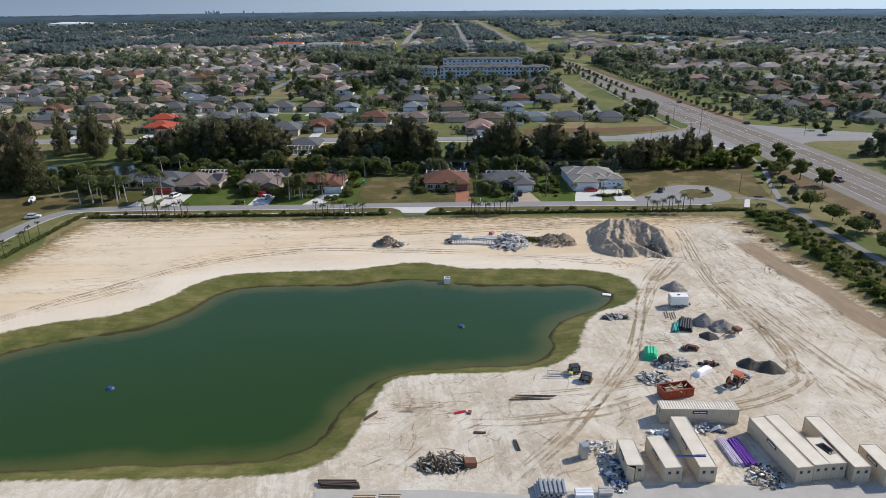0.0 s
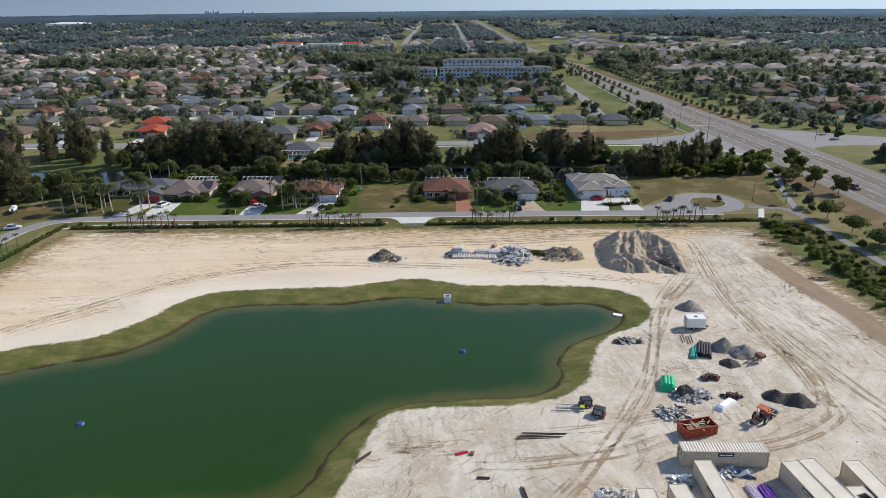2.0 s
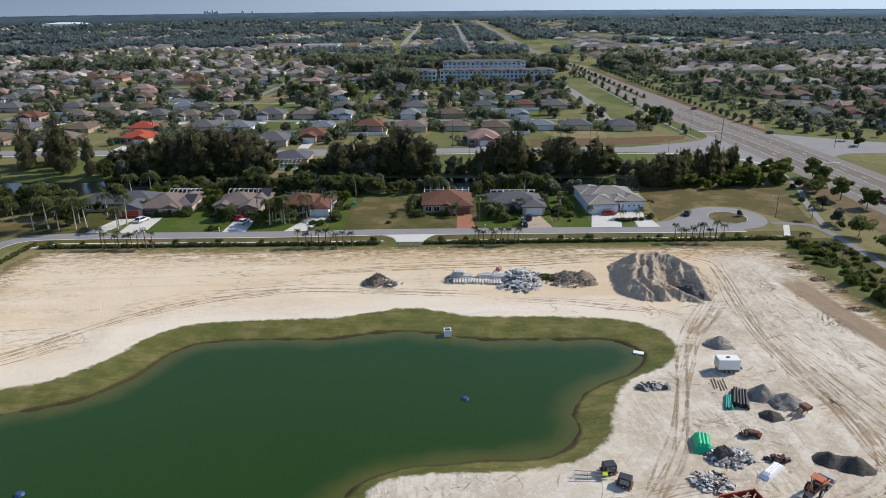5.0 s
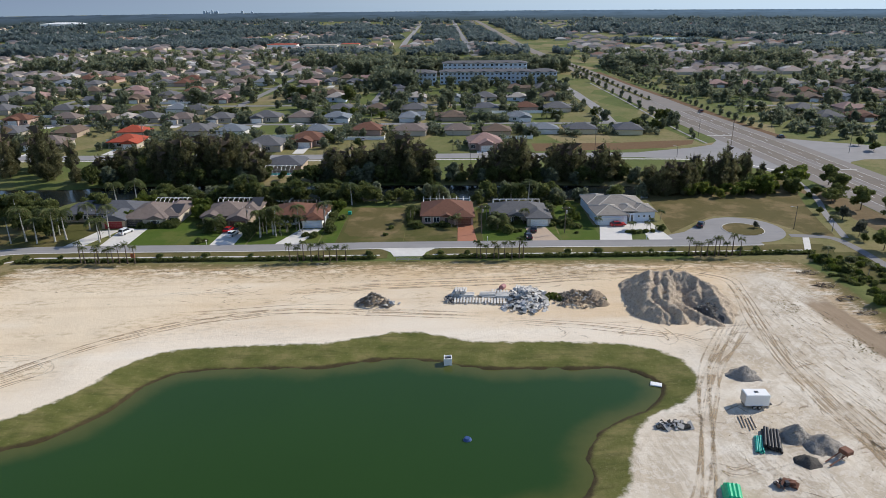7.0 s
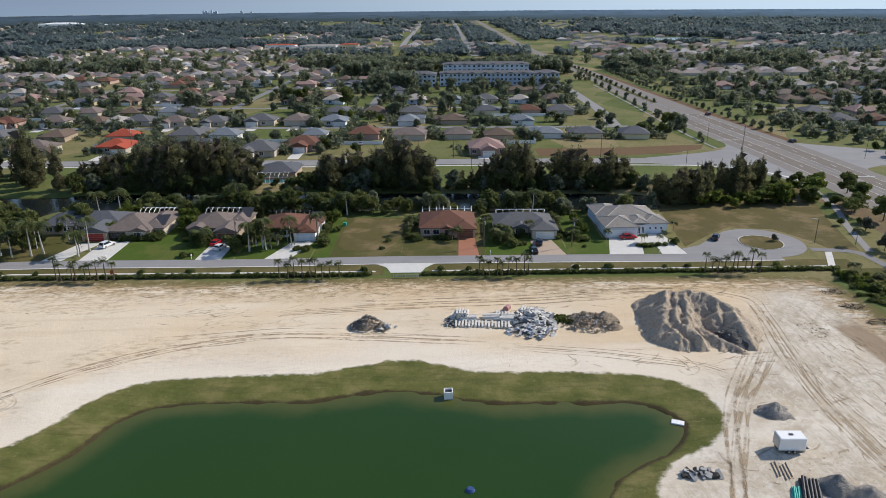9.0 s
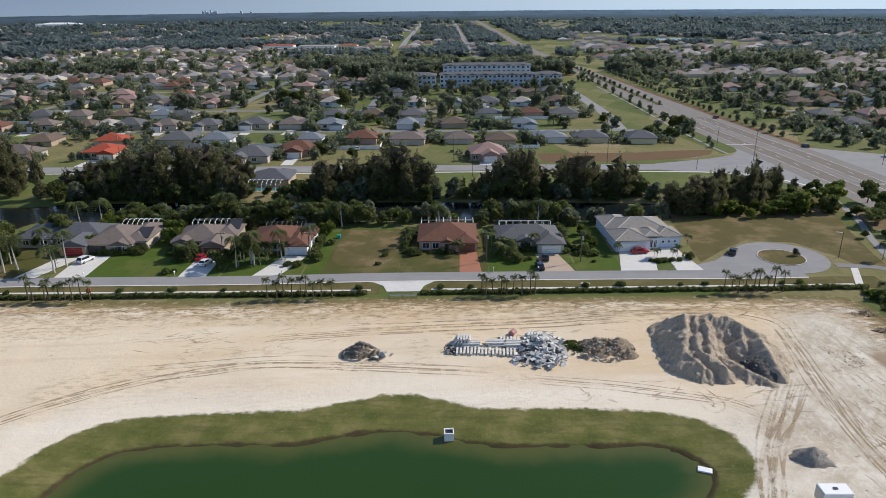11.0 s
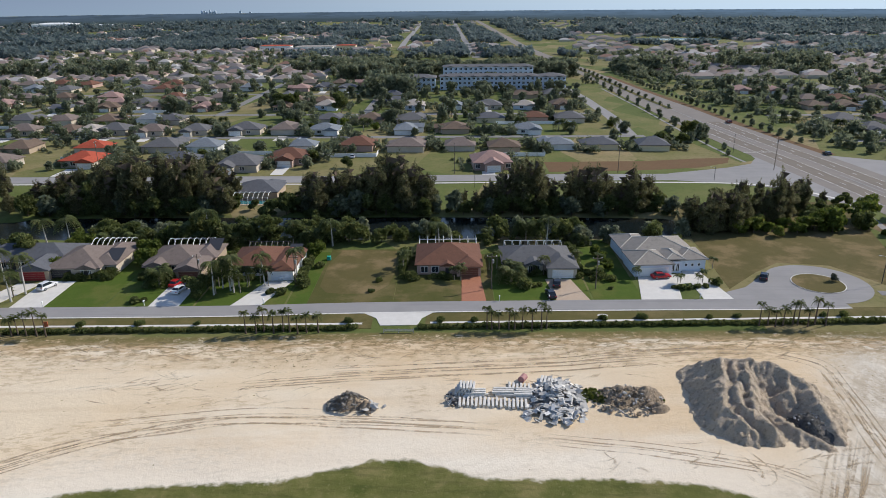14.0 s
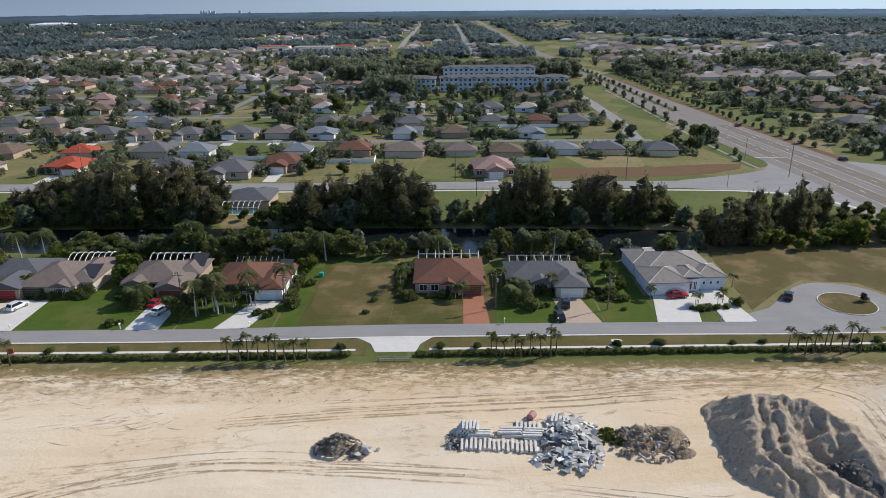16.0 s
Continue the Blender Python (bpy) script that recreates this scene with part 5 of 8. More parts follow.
# garden trees of the neighbourhood
r_ = random.Random(9)
spots = []
while len(spots) < 640:
    x, y = r_.uniform(-470, 440), 332 + 375 * r_.random() ** 0.85
    near = min((abs(x - u) + 0.8 * abs(y - v) for u, v in taken))
    on_road = 112 < x < 172 or min(abs(y - k) for k in (327, 405, 480, 578, 660)) < 5 or min(abs(x - k) for k in (-53, -140, 90)) < 5
    open_lot = (-42 < x < 108 and 332 < y < 372) or (90 < x < 118 and y < 560)
    if abs(x) < 0.66 * y + 25 and near > 8.5 and not on_road and not open_lot and not (-45 < x < 90 and 574 < y < 620):
        spots.append((x, y))
spots.sort(key=lambda q: q[1])
sow(MID[:2] + DARK[1:2] + DARK[3:], spots[:20], 61, 0.5, 0.95)
grove("suburban_trees", "leafy garden trees among the nearest houses", MID[:2], spots[20:70], 61, 0.5, 0.95)
sow(FAN + DATE + LIME[1:], spots[70:110], 62, 0.8, 1.2)
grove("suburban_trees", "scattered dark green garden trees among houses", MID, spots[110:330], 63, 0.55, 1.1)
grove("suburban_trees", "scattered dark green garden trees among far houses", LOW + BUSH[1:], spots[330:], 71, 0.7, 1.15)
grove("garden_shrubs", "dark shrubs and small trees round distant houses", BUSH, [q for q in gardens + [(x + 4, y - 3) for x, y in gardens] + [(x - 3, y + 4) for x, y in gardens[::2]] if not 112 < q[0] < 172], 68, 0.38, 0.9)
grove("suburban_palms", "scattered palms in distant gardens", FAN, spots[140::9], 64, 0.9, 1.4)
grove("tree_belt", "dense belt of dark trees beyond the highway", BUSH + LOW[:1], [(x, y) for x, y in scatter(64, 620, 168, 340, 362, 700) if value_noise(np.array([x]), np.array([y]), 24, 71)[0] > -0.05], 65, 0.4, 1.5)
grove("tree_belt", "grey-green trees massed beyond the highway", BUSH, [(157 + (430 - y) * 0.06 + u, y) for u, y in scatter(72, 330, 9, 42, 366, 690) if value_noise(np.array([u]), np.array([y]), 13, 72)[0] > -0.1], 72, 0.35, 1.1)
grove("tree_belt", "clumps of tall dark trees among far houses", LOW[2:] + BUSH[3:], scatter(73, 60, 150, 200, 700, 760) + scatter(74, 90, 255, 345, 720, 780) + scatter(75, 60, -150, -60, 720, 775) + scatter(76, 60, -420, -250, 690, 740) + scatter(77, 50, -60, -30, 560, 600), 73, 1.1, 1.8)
sow(MID[:1] + MID[2:3], [(102, 408), (108, 393), (115, 401), (119, 405)], 74, 0.7, 0.95)
grove("roadside_trees", "row of small dark trees beside the old road", MID[:2], [(116 - (y - 440) * 0.01 + (1.5 if i % 2 else -1.5), y) for i, y in enumerate(range(366, 660, 12))], 65, 0.35, 0.6)
grove("roadside_trees", "line of low trees along the highway", MID[:2], [(float(np.interp(y, [q[1] for q in HWY], [q[0] for q in HWY])) + 21, y) for y in range(392, 700, 9)], 66, 0.35, 0.6)
grove("median_shrubs", "small trees on the highway median", MID[:1], [(float(np.interp(y, [q[1] for q in HWY], [q[0] for q in HWY])), y) for y in range(500, 760, 15)], 70, 0.3, 0.5)
grove("tree_belt", "tall dark trees behind the flats", LOW[2:] + MID[3:], scatter(67, 190, -95, 106, 662, 720), 67, 1.0, 1.45)
grove("suburban_trees", "small trees in front of the flats", MID, scatter(68, 34, -46, 90, 566, 588), 68, 0.4, 0.75)
grove("roadside_trees", "dark trees east of the highway", SPIRE[:1] + MID, scatter(69, 44, 172, 225, 238, 298), 69, 0.6, 1.0)


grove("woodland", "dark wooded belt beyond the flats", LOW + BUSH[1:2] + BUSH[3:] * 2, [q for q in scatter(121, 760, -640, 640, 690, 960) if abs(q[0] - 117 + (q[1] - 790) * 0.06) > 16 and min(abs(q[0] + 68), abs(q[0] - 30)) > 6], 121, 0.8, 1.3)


sow(DARK[:1] + DARK[2:3], [(-108, 505), (-106, 511), (-101, 507), (-68, 488)], 131, 0.95, 1.25)
sow(DARK[:1], [(112.5, 409)], 132, 1.0, 1.05)
sow(DARK[1:2], [(96, 392), (102, 386), (92, 389)], 133, 0.75, 0.95)


def fence(pts, label, h=1.7, mat="white_paint"):
    """A board fence along a line: posts and panels."""
    ob = empty("fence", label, "fence", pose(0, 0, 0), "garden fences")
    for (x0, y0), (x1, y1) in zip(pts, pts[1:]):
        L = math.hypot(x1 - x0, y1 - y0)
        n = max(1, int(L / 4))
        rz = math.degrees(math.atan2(y1 - y0, x1 - x0))
        for i in range(n):
            m = pose(x0 + (x1 - x0) * (i + 0.5) / n, y0 + (y1 - y0) * (i + 0.5) / n, 0, 0, 0, rz)
            part("panel", box(-L / n / 2 + 0.07, L / n / 2 - 0.07, -0.04, 0.04, 0.05, h, m=m), M[mat], ob)
            part("post", box(-L / n / 2 - 0.06, -L / n / 2 + 0.06, -0.06, 0.06, -0.2, h + 0.1, m=m), M[mat], ob)


fence([(8, 366), (38, 366), (38, 392)], "white vinyl garden fence")
fence([(22, 436), (22, 446), (62, 446), (62, 434)], "white vinyl fence round a pool yard")
fence([(-96, 360), (-96, 372), (-80, 372)], "white vinyl garden fence")
fence([(-168, 362), (-140, 362)], "white vinyl garden fence")
fence([(-120, 436), (-96, 436)], "white vinyl garden fence")
fence([(-250, 440), (-205, 440)], "white vinyl garden fence")
fence([(-58, 366), (-34, 366), (-34, 374)], "white vinyl garden fence")
fence([(-60, 468), (-36, 468)], "white vinyl garden fence")
fence([(-200, 494), (-168, 494)], "white vinyl garden fence")
fence([(205, 432), (240, 434)], "white vinyl garden fence")


def apartments(x, y, w, d, floors, bays, label):
    """A long white block of flats with storeys of windows and balconies."""
    ob = empty("apartment_building", label, "building", pose(x, y, 0), "apartment complex")
    h = 3.2 * floors
    part("wall", box(0, w, 0, d, -0.2, h), M["flats"], ob)
    bm = bmesh.new()
    hip_roof(bm, 0, w, 0, d, h + 0.15, 0.24, 0.8)
    part("roof", bm, M["roof_grey"], ob)
    for i in range(bays):
        q = w * (i + 0.5) / bays
        for k in range(floors):
            z = 3.2 * k + 0.8
            f = window(ob, q, z, w / bays * 0.5, 1.7, 0.0)
            if i % 2:
                part("balcony", box(q - w / bays * 0.42, q + w / bays * 0.42, -1.3, -0.02, z - 0.7, z + 0.35), M["flats"], ob)
        if i % 3 == 1:
            bm = bmesh.new()
            hip_roof(bm, q - 2, q + 2, -1.4, 5, h + 0.17, 0.4, 0.4, "s")
            part("roof", bm, M["roof_grey"], ob)
    return ob


apartments(-11, 598, 74, 13, 3, 22, "long white three-storey flats with balconies")
apartments(-9, 640, 72, 13, 4, 18, "rear white four-storey flats")
apartments(-38, 590, 24, 16, 3, 7, "white corner block of flats")
apartments(62, 594, 20, 16, 3, 6, "white corner block of flats")


# ---- the far suburb, woods and horizon ----
def far_woods():
    """Distant canopy: many small uneven clumps, thinning in count with distance."""
    r = np.random.RandomState(5)
    V, F, k = [], [], 0
    n = 0
    while n < 13500:
        y = 1 / r.uniform(1 / 2480, 1 / 900)
        x = r.uniform(-1, 1) * (0.68 * y + 60)
        patch = value_noise(np.array([x]), np.array([y * 0.7]), 90, 8)[0] + 0.5 * value_noise(np.array([x]), np.array([y * 0.6]), 260, 9)[0]
        if patch < -0.30 or abs(x - np.interp(y, [620, 790, 960, 1130, 1347, 1742, 2071, 2500, 4200], [125, 117, 107, 103, 99, 90, 76, 66, 40])) < 17 + y * 0.004:
            continue
        if min(abs(x + 74 + (y - 1050) * 0.022), abs(x - 26 + (y - 900) * 0.019)) < 9 or (300 < x < 450 and 1130 < y < 1300):
            continue
        n += 1
        h = r.uniform(5, 12) * (1.35 if patch > 0.35 else 0.85)
        m = 30
        d = unit(r.normal(size=(m, 3)))
        d[:, 2] = np.abs(d[:, 2])
        w = h * r.uniform(0.45, 0.8)
        c = np.array([x, y, h * 0.22]) + d * np.array([w, w, h * 0.78]) * r.uniform(0.4, 1.0, (m, 1))
        a = unit(d * 0.7 + r.normal(size=(m, 3)) * 0.6)
        q = h * r.uniform(0.10, 0.24, (m, 1)) * (1 + y / 5000)
        v, f = blades(c, a * q * 1.2, unit(np.cross(a, r.normal(size=(m, 3)))) * q)
        V.append(v)
        F.append(f + k)
        k += len(v)
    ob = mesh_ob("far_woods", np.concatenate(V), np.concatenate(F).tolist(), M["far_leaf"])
    tagged(ob, "distant suburban tree canopy tinted with blue haze", "trees", kind="stuff")


# blue-grey air haze is painted into this leaf colour
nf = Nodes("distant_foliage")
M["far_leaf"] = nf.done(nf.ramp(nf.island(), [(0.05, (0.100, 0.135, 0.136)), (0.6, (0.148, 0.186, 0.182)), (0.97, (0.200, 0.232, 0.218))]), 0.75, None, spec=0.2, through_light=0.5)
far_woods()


def far_houses():
    """Distant houses among the trees: walls and hipped roofs."""
    r = random.Random(12)
    bm_v, bm_f, idx = [], [], []
    n = 0
    while n < 1900:
        y = 1 / r.uniform(1 / 2450, 1 / 650)
        x = r.uniform(-1, 1) * (0.68 * y + 40)
        y = round(y / 42) * 42 + r.choice((-9, 9))
        if 60 < x < 170 or abs(x + 80) < 12 or abs(x - 18) < 12 or (-110 < x < 115 and y < 900) or (300 < x < 450 and 1120 < y < 1310):
            continue
        n += 1
        w, d, h = r.uniform(6, 9), r.uniform(5, 6.5), 2.8
        k = len(bm_v)
        top = h + d * 0.45
        bm_v += [(x + a * w, y + b * d, z) for z in (0, h) for a, b in ((-1, -1), (1, -1), (1, 1), (-1, 1))] + [(x - w + d, y, top), (x + w - d, y, top)]
        for q in ((0, 1, 5, 4), (1, 2, 6, 5), (2, 3, 7, 6), (3, 0, 4, 7)):
            bm_f.append([k + v for v in q])
            idx.append(0)
        for q in ((4, 5, 9, 8), (5, 6, 9), (6, 7, 8, 9), (7, 4, 8)):
            bm_f.append([k + v for v in q])
            idx.append(1)
    nr = Nodes("distant_roofs")
    roof = nr.done(nr.ramp(nr.island(), [(0.05, (0.12, 0.12, 0.13)), (0.3, (0.24, 0.19, 0.16)), (0.55, (0.30, 0.27, 0.25)), (0.75, (0.20, 0.11, 0.08)), (0.92, (0.40, 0.385, 0.365))]), 0.8, nr.noise(2), 0.2)
    ob = mesh_ob("distant_houses", bm_v, bm_f, [M["wall_cream"], roof], index=idx)
    tagged(ob, "distant suburban houses among trees", "houses", kind="stuff")


far_houses()


def shed(x, y, w, d, h, wall, roof, label, bays=6):
    ob = empty("store_building", label, "building", pose(x, y, 0))
    part("wall", box(0, w, 0, d, -0.2, h), M[wall], ob)
    bm = bmesh.new()
    hip_roof(bm, 0, w, 0, d, h + 0.1, 0.12, 0.6)
    part("roof", bm, M[roof], ob)
    for i in range(bays):
        window(ob, w * (i + 0.5) / bays, 0.6, w / bays * 0.6, h * 0.5)


shed(-265, 1040, 42, 18, 7, "wall_white", "roof_red", "white shop with a red roof")
shed(-215, 1036, 50, 18, 6, "wall_white", "roof_pale", "white row of shops with a flat roof")
shed(-160, 1040, 26, 16, 7, "wall_yellow", "roof_red", "yellow shop with a red roof")
shed(-1150, 2010, 110, 60, 12, "white_paint", "white_paint", "large white warehouse with a pale roof", 8)
shed(-990, 1985, 85, 40, 9, "white_paint", "white_paint", "long white warehouse with a pale roof", 8)
shed(-840, 2420, 90, 40, 13, "white_paint", "white_paint", "distant white warehouse with pale roof", 6)
M["lake"] = coat("pale_lake_water", (0.16, 0.25, 0.27), 0.15, 0.1, 0.05, 0.05)
slab("lake", disc(378, 1258, 34, 40, 1.9), 0.35, M["lake"], "small pale lake among distant houses", "water")
# far towers: haze blue is mixed into the wall colour
M["tower"] = coat("hazy_tower_render", (0.42, 0.50, 0.62), 0.8, 0.1, 0.02)
r_ = random.Random(3)
for x in (-1660, -1642, -1628, -1606, -1590, -1575, -1405, -1340):
    w, h = r_.uniform(9, 15), r_.uniform(8, 24)
    ob = empty("tower_block", "faint distant high-rise on the horizon", "building", pose(x * 0.935, 4500, 0), "distant skyline")
    bm = bmesh.new()
    add_box(bm, -w / 2, w / 2, -6, 6, 0, h)
    add_box(bm, -w / 5, w / 5, -3, 3, h, h + 4)
    part("wall", bm, M["tower"], ob)


def horizon_band():
    """Self-lit ring that closes the view: distant wooded land with haze painted in."""
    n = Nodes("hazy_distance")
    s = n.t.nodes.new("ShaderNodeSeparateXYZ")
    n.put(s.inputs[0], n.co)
    # emitted haze colour grows paler upwards and towards the sun's side
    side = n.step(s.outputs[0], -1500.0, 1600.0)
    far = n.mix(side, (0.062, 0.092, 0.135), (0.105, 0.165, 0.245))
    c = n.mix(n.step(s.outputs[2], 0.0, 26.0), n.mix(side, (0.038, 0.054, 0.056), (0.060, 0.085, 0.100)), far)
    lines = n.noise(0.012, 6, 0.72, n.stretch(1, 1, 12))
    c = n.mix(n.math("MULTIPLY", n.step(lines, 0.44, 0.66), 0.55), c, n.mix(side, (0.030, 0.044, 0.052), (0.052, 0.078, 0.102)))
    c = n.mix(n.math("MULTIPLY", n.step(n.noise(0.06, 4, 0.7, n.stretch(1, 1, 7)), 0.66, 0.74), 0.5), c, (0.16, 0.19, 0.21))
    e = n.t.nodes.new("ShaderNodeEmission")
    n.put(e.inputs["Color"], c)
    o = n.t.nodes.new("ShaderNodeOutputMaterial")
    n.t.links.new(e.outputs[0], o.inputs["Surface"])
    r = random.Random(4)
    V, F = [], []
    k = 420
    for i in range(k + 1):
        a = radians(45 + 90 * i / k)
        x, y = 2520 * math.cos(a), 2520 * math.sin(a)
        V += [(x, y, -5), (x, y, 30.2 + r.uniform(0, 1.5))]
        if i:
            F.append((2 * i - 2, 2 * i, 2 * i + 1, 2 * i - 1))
    tagged(mesh_ob("backdrop", V, F, n.mat), "self-lit distant land along the horizon, painted hazy blue", "backdrop", kind="structure")


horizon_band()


def sky_haze():
    """Self-lit milky low air painted behind the horizon, brighter on the sun's side."""
    n = Nodes("low_sky_haze")
    s = n.t.nodes.new("ShaderNodeSeparateXYZ")
    n.put(s.inputs[0], n.co)
    side = n.step(s.outputs[0], -3400.0, 3600.0)
    up = n.step(s.outputs[2], 0.0, 110.0)
    c = n.mix(side, n.mix(up, (0.20, 0.27, 0.37), (0.19, 0.25, 0.36)), n.mix(up, (0.52, 0.66, 0.80), (0.58, 0.70, 0.82)))
    e = n.t.nodes.new("ShaderNodeEmission")
    n.put(e.inputs["Color"], c)
    o = n.t.nodes.new("ShaderNodeOutputMaterial")
    n.t.links.new(e.outputs[0], o.inputs["Surface"])
    V, F = [], []
    for i in range(61):
        a = radians(40 + 100 * i / 60)
        x, y = 4925 * math.cos(a), 4925 * math.sin(a)
        V += [(x, y, -6), (x, y, 60), (x, y, 150)]
        if i:
            k = 3 * i
            F += [(k - 3, k, k + 1, k - 2), (k - 2, k + 1, k + 2, k - 1)]
    tagged(mesh_ob("backdrop", V, F, n.mat, smooth=True), "self-lit painted haze of pale low sky beyond the horizon", "backdrop", kind="structure")


sky_haze()


# ---- vehicles, poles and street furniture ----
OTHER_MODELS = []
for k, c, ro in (("car_white", (0.72, 0.73, 0.74), 0.25), ("car_red", (0.42, 0.012, 0.016), 0.25), ("car_dark", (0.02, 0.022, 0.026), 0.25), ("car_silver", (0.42, 0.43, 0.45), 0.3), ("car_maroon", (0.16, 0.03, 0.025), 0.3)):
    M[k] = coat(k + "_paint", c, ro, 0.06, 1.0, 0.02, 0.15, 0.6)
M["lamp_glass"] = coat("lamp_glass", (0.6, 0.6, 0.58), 0.15, 0.1)
M["tail_glass"] = coat("tail_lamp_glass", (0.35, 0.02, 0.02), 0.2, 0.1)


def wheel(parent, x, y, r=0.33):
    t = part("wheel", tube((x, y - 0.11, r), (x, y + 0.11, r), r, n=14), M["rubber"], parent)
    part("rim", tube((x, y - 0.12, r), (x, y + 0.12, r), r * 0.6, n=10), M["grey_metal"], t)


def make_car(paint, label, tall=0.0, length=4.6):
    """A car on its wheels, nose towards +x."""
    ob = empty("car", label, "car", pose(0, -900, 0))
    L, W = length / 2, 0.9
    bm = bmesh.new()
    prof = [(-L, 0.45), (-L + 0.05, 0.85 + tall * 0.4), (-L + 0.35, 0.95 + tall * 0.4), (L * 0.42, 0.95 + tall * 0.25), (L * 0.9, 0.80 + tall * 0.2), (L, 0.6), (L, 0.35), (-L, 0.3)]
    a = [bm.verts.new((x, -W, z)) for x, z in prof]
    b = [bm.verts.new((x, W, z)) for x, z in prof]
    bm.faces.new(a)
    bm.faces.new(b[::-1])
    for i in range(len(a)):
        j = (i + 1) % len(a)
        bm.faces.new((a[i], b[i], b[j], a[j]))
    bmesh.ops.recalc_face_normals(bm, faces=bm.faces)
    bmesh.ops.bevel(bm, geom=bm.edges[:], offset=0.06, segments=1, affect="EDGES")
    part("body", bm, M[paint], ob)
    z0, z1 = 0.93 + tall * 0.35, 1.42 + tall
    back = -L * (0.92 if tall else 0.72)

    def cabin(lo, hi, inset):
        bm = bmesh.new()
        lo = [bm.verts.new(v) for v in ((back, -W + 0.06, lo), (L * 0.42, -W + 0.06, lo), (L * 0.42, W - 0.06, lo), (back, W - 0.06, lo))]
        hi = [bm.verts.new(v) for v in ((back + 0.35, -W + 0.22, hi), (L * 0.10, -W + 0.22, hi), (L * 0.10, W - 0.22, hi), (back + 0.35, W - 0.22, hi))]
        bm.faces.new(lo[::-1])
        bm.faces.new(hi)
        for i in range(4):
            bm.faces.new((lo[i], lo[(i + 1) % 4], hi[(i + 1) % 4], hi[i]))
        return bm
    part("window_glass", cabin(z0, z1, 0), M["glass"], ob, "dark car windows")
    part("roof", box(back + 0.33, L * 0.12, -W + 0.2, W - 0.2, z1 - 0.02, z1 + 0.05, bevel=0.02), M[paint], ob)
    for s in (-1, 1):
        part("pillar", tube((back + 0.05, s * (W - 0.08), z0), (back + 0.36, s * (W - 0.22), z1), 0.05, n=4), M[paint], ob)
        part("pillar", tube((L * 0.40, s * (W - 0.08), z0), (L * 0.10, s * (W - 0.22), z1), 0.05, n=4), M[paint], ob)
        part("headlight", box(L - 0.08, L + 0.02, s * 0.62 - 0.16, s * 0.62 + 0.16, 0.6, 0.74), M["lamp_glass"], ob)
        part("tail_light", box(-L - 0.02, -L + 0.08, s * 0.66 - 0.14, s * 0.66 + 0.14, 0.7, 0.88), M["tail_glass"], ob)
        for x in (-L * 0.62, L * 0.62):
            wheel(ob, x, s * (W - 0.08))
    OTHER_MODELS.append(ob)
    return ob


CAR = {"suv": make_car("car_white", "white estate car parked on the driveway", 0.22), "white": make_car("car_white", "small white car parked on a driveway"), "red": make_car("car_red", "bright red car parked by the house"),
       "dark": make_car("car_dark", "black car parked at the kerb"), "silver": make_car("car_silver", "silver car on the highway"), "maroon": make_car("car_maroon", "dark red car on the highway", 0.2)}
for k, x, y, rz in (("suv", -96.2, 225.4, 72), ("white", -64.2, 223.2, 75), ("red", -66.4, 227, 80), ("dark", -63.2, 227.6, 80), ("dark", 22.9, 226.4, 80), ("dark", 20.6, 220.2, 95), ("red", 48.2, 230.6, 8), ("dark", 72.4, 230.2, 62),
                    ("white", -132, 201.6, 20), ("maroon", 140.6, 243, -88), ("dark", 157, 366, 92), ("maroon", 146, 446, 92),
                    ("white", -112, 361, 90), ("silver", -44, 365, 90), ("white", 1, 441, 90), ("dark", -67, 441, 90), ("silver", -133, 441, 90), ("white", 45, 396, 90), ("red", -111, 397, 90), ("silver", -25, 489, 90)):
    copy_thing(CAR[k], pose(x, y, 0.09, 0, 0, rz))


def boat(x, y, rz):
    ob = empty("boat", "white motor boat laid up on a trailer on the grass", "boat", pose(x, y, 0.0, 0, 0, rz))
    bm = bmesh.new()
    rows = []
    for u, w, z in ((-3, 1.0, 0.6), (-1, 1.15, 0.55), (1, 1.0, 0.6), (2.4, 0.55, 0.8), (3.2, 0.06, 1.1)):
        rows.append([bm.verts.new((u, -w, 1.5 + 0.05 * u)), bm.verts.new((u, 0, z)), bm.verts.new((u, w, 1.5 + 0.05 * u))])
    for a, b in zip(rows, rows[1:]):
        bm.faces.new((a[0], b[0], b[1], a[1]))
        bm.faces.new((a[1], b[1], b[2], a[2]))
        bm.faces.new((a[2], b[2], b[0], a[0]))
    bm.faces.new(rows[0])
    part("hull", bm, M["white_paint"], ob)
    part("console", box(-0.6, 0.5, -0.5, 0.5, 1.5, 2.3, bevel=0.08), M["white_paint"], ob)
    part("outboard_motor", box(-3.5, -3.0, -0.25, 0.25, 0.7, 1.9, bevel=0.08), M["dark_metal"], ob)
    part("trailer_frame", box(-2.5, 3.6, -0.12, 0.12, 0.4, 0.55), M["grey_metal"], ob)
    for s in (-1, 1):
        wheel(ob, -1, s * 0.9)


boat(-142.4, 219.2, 115)


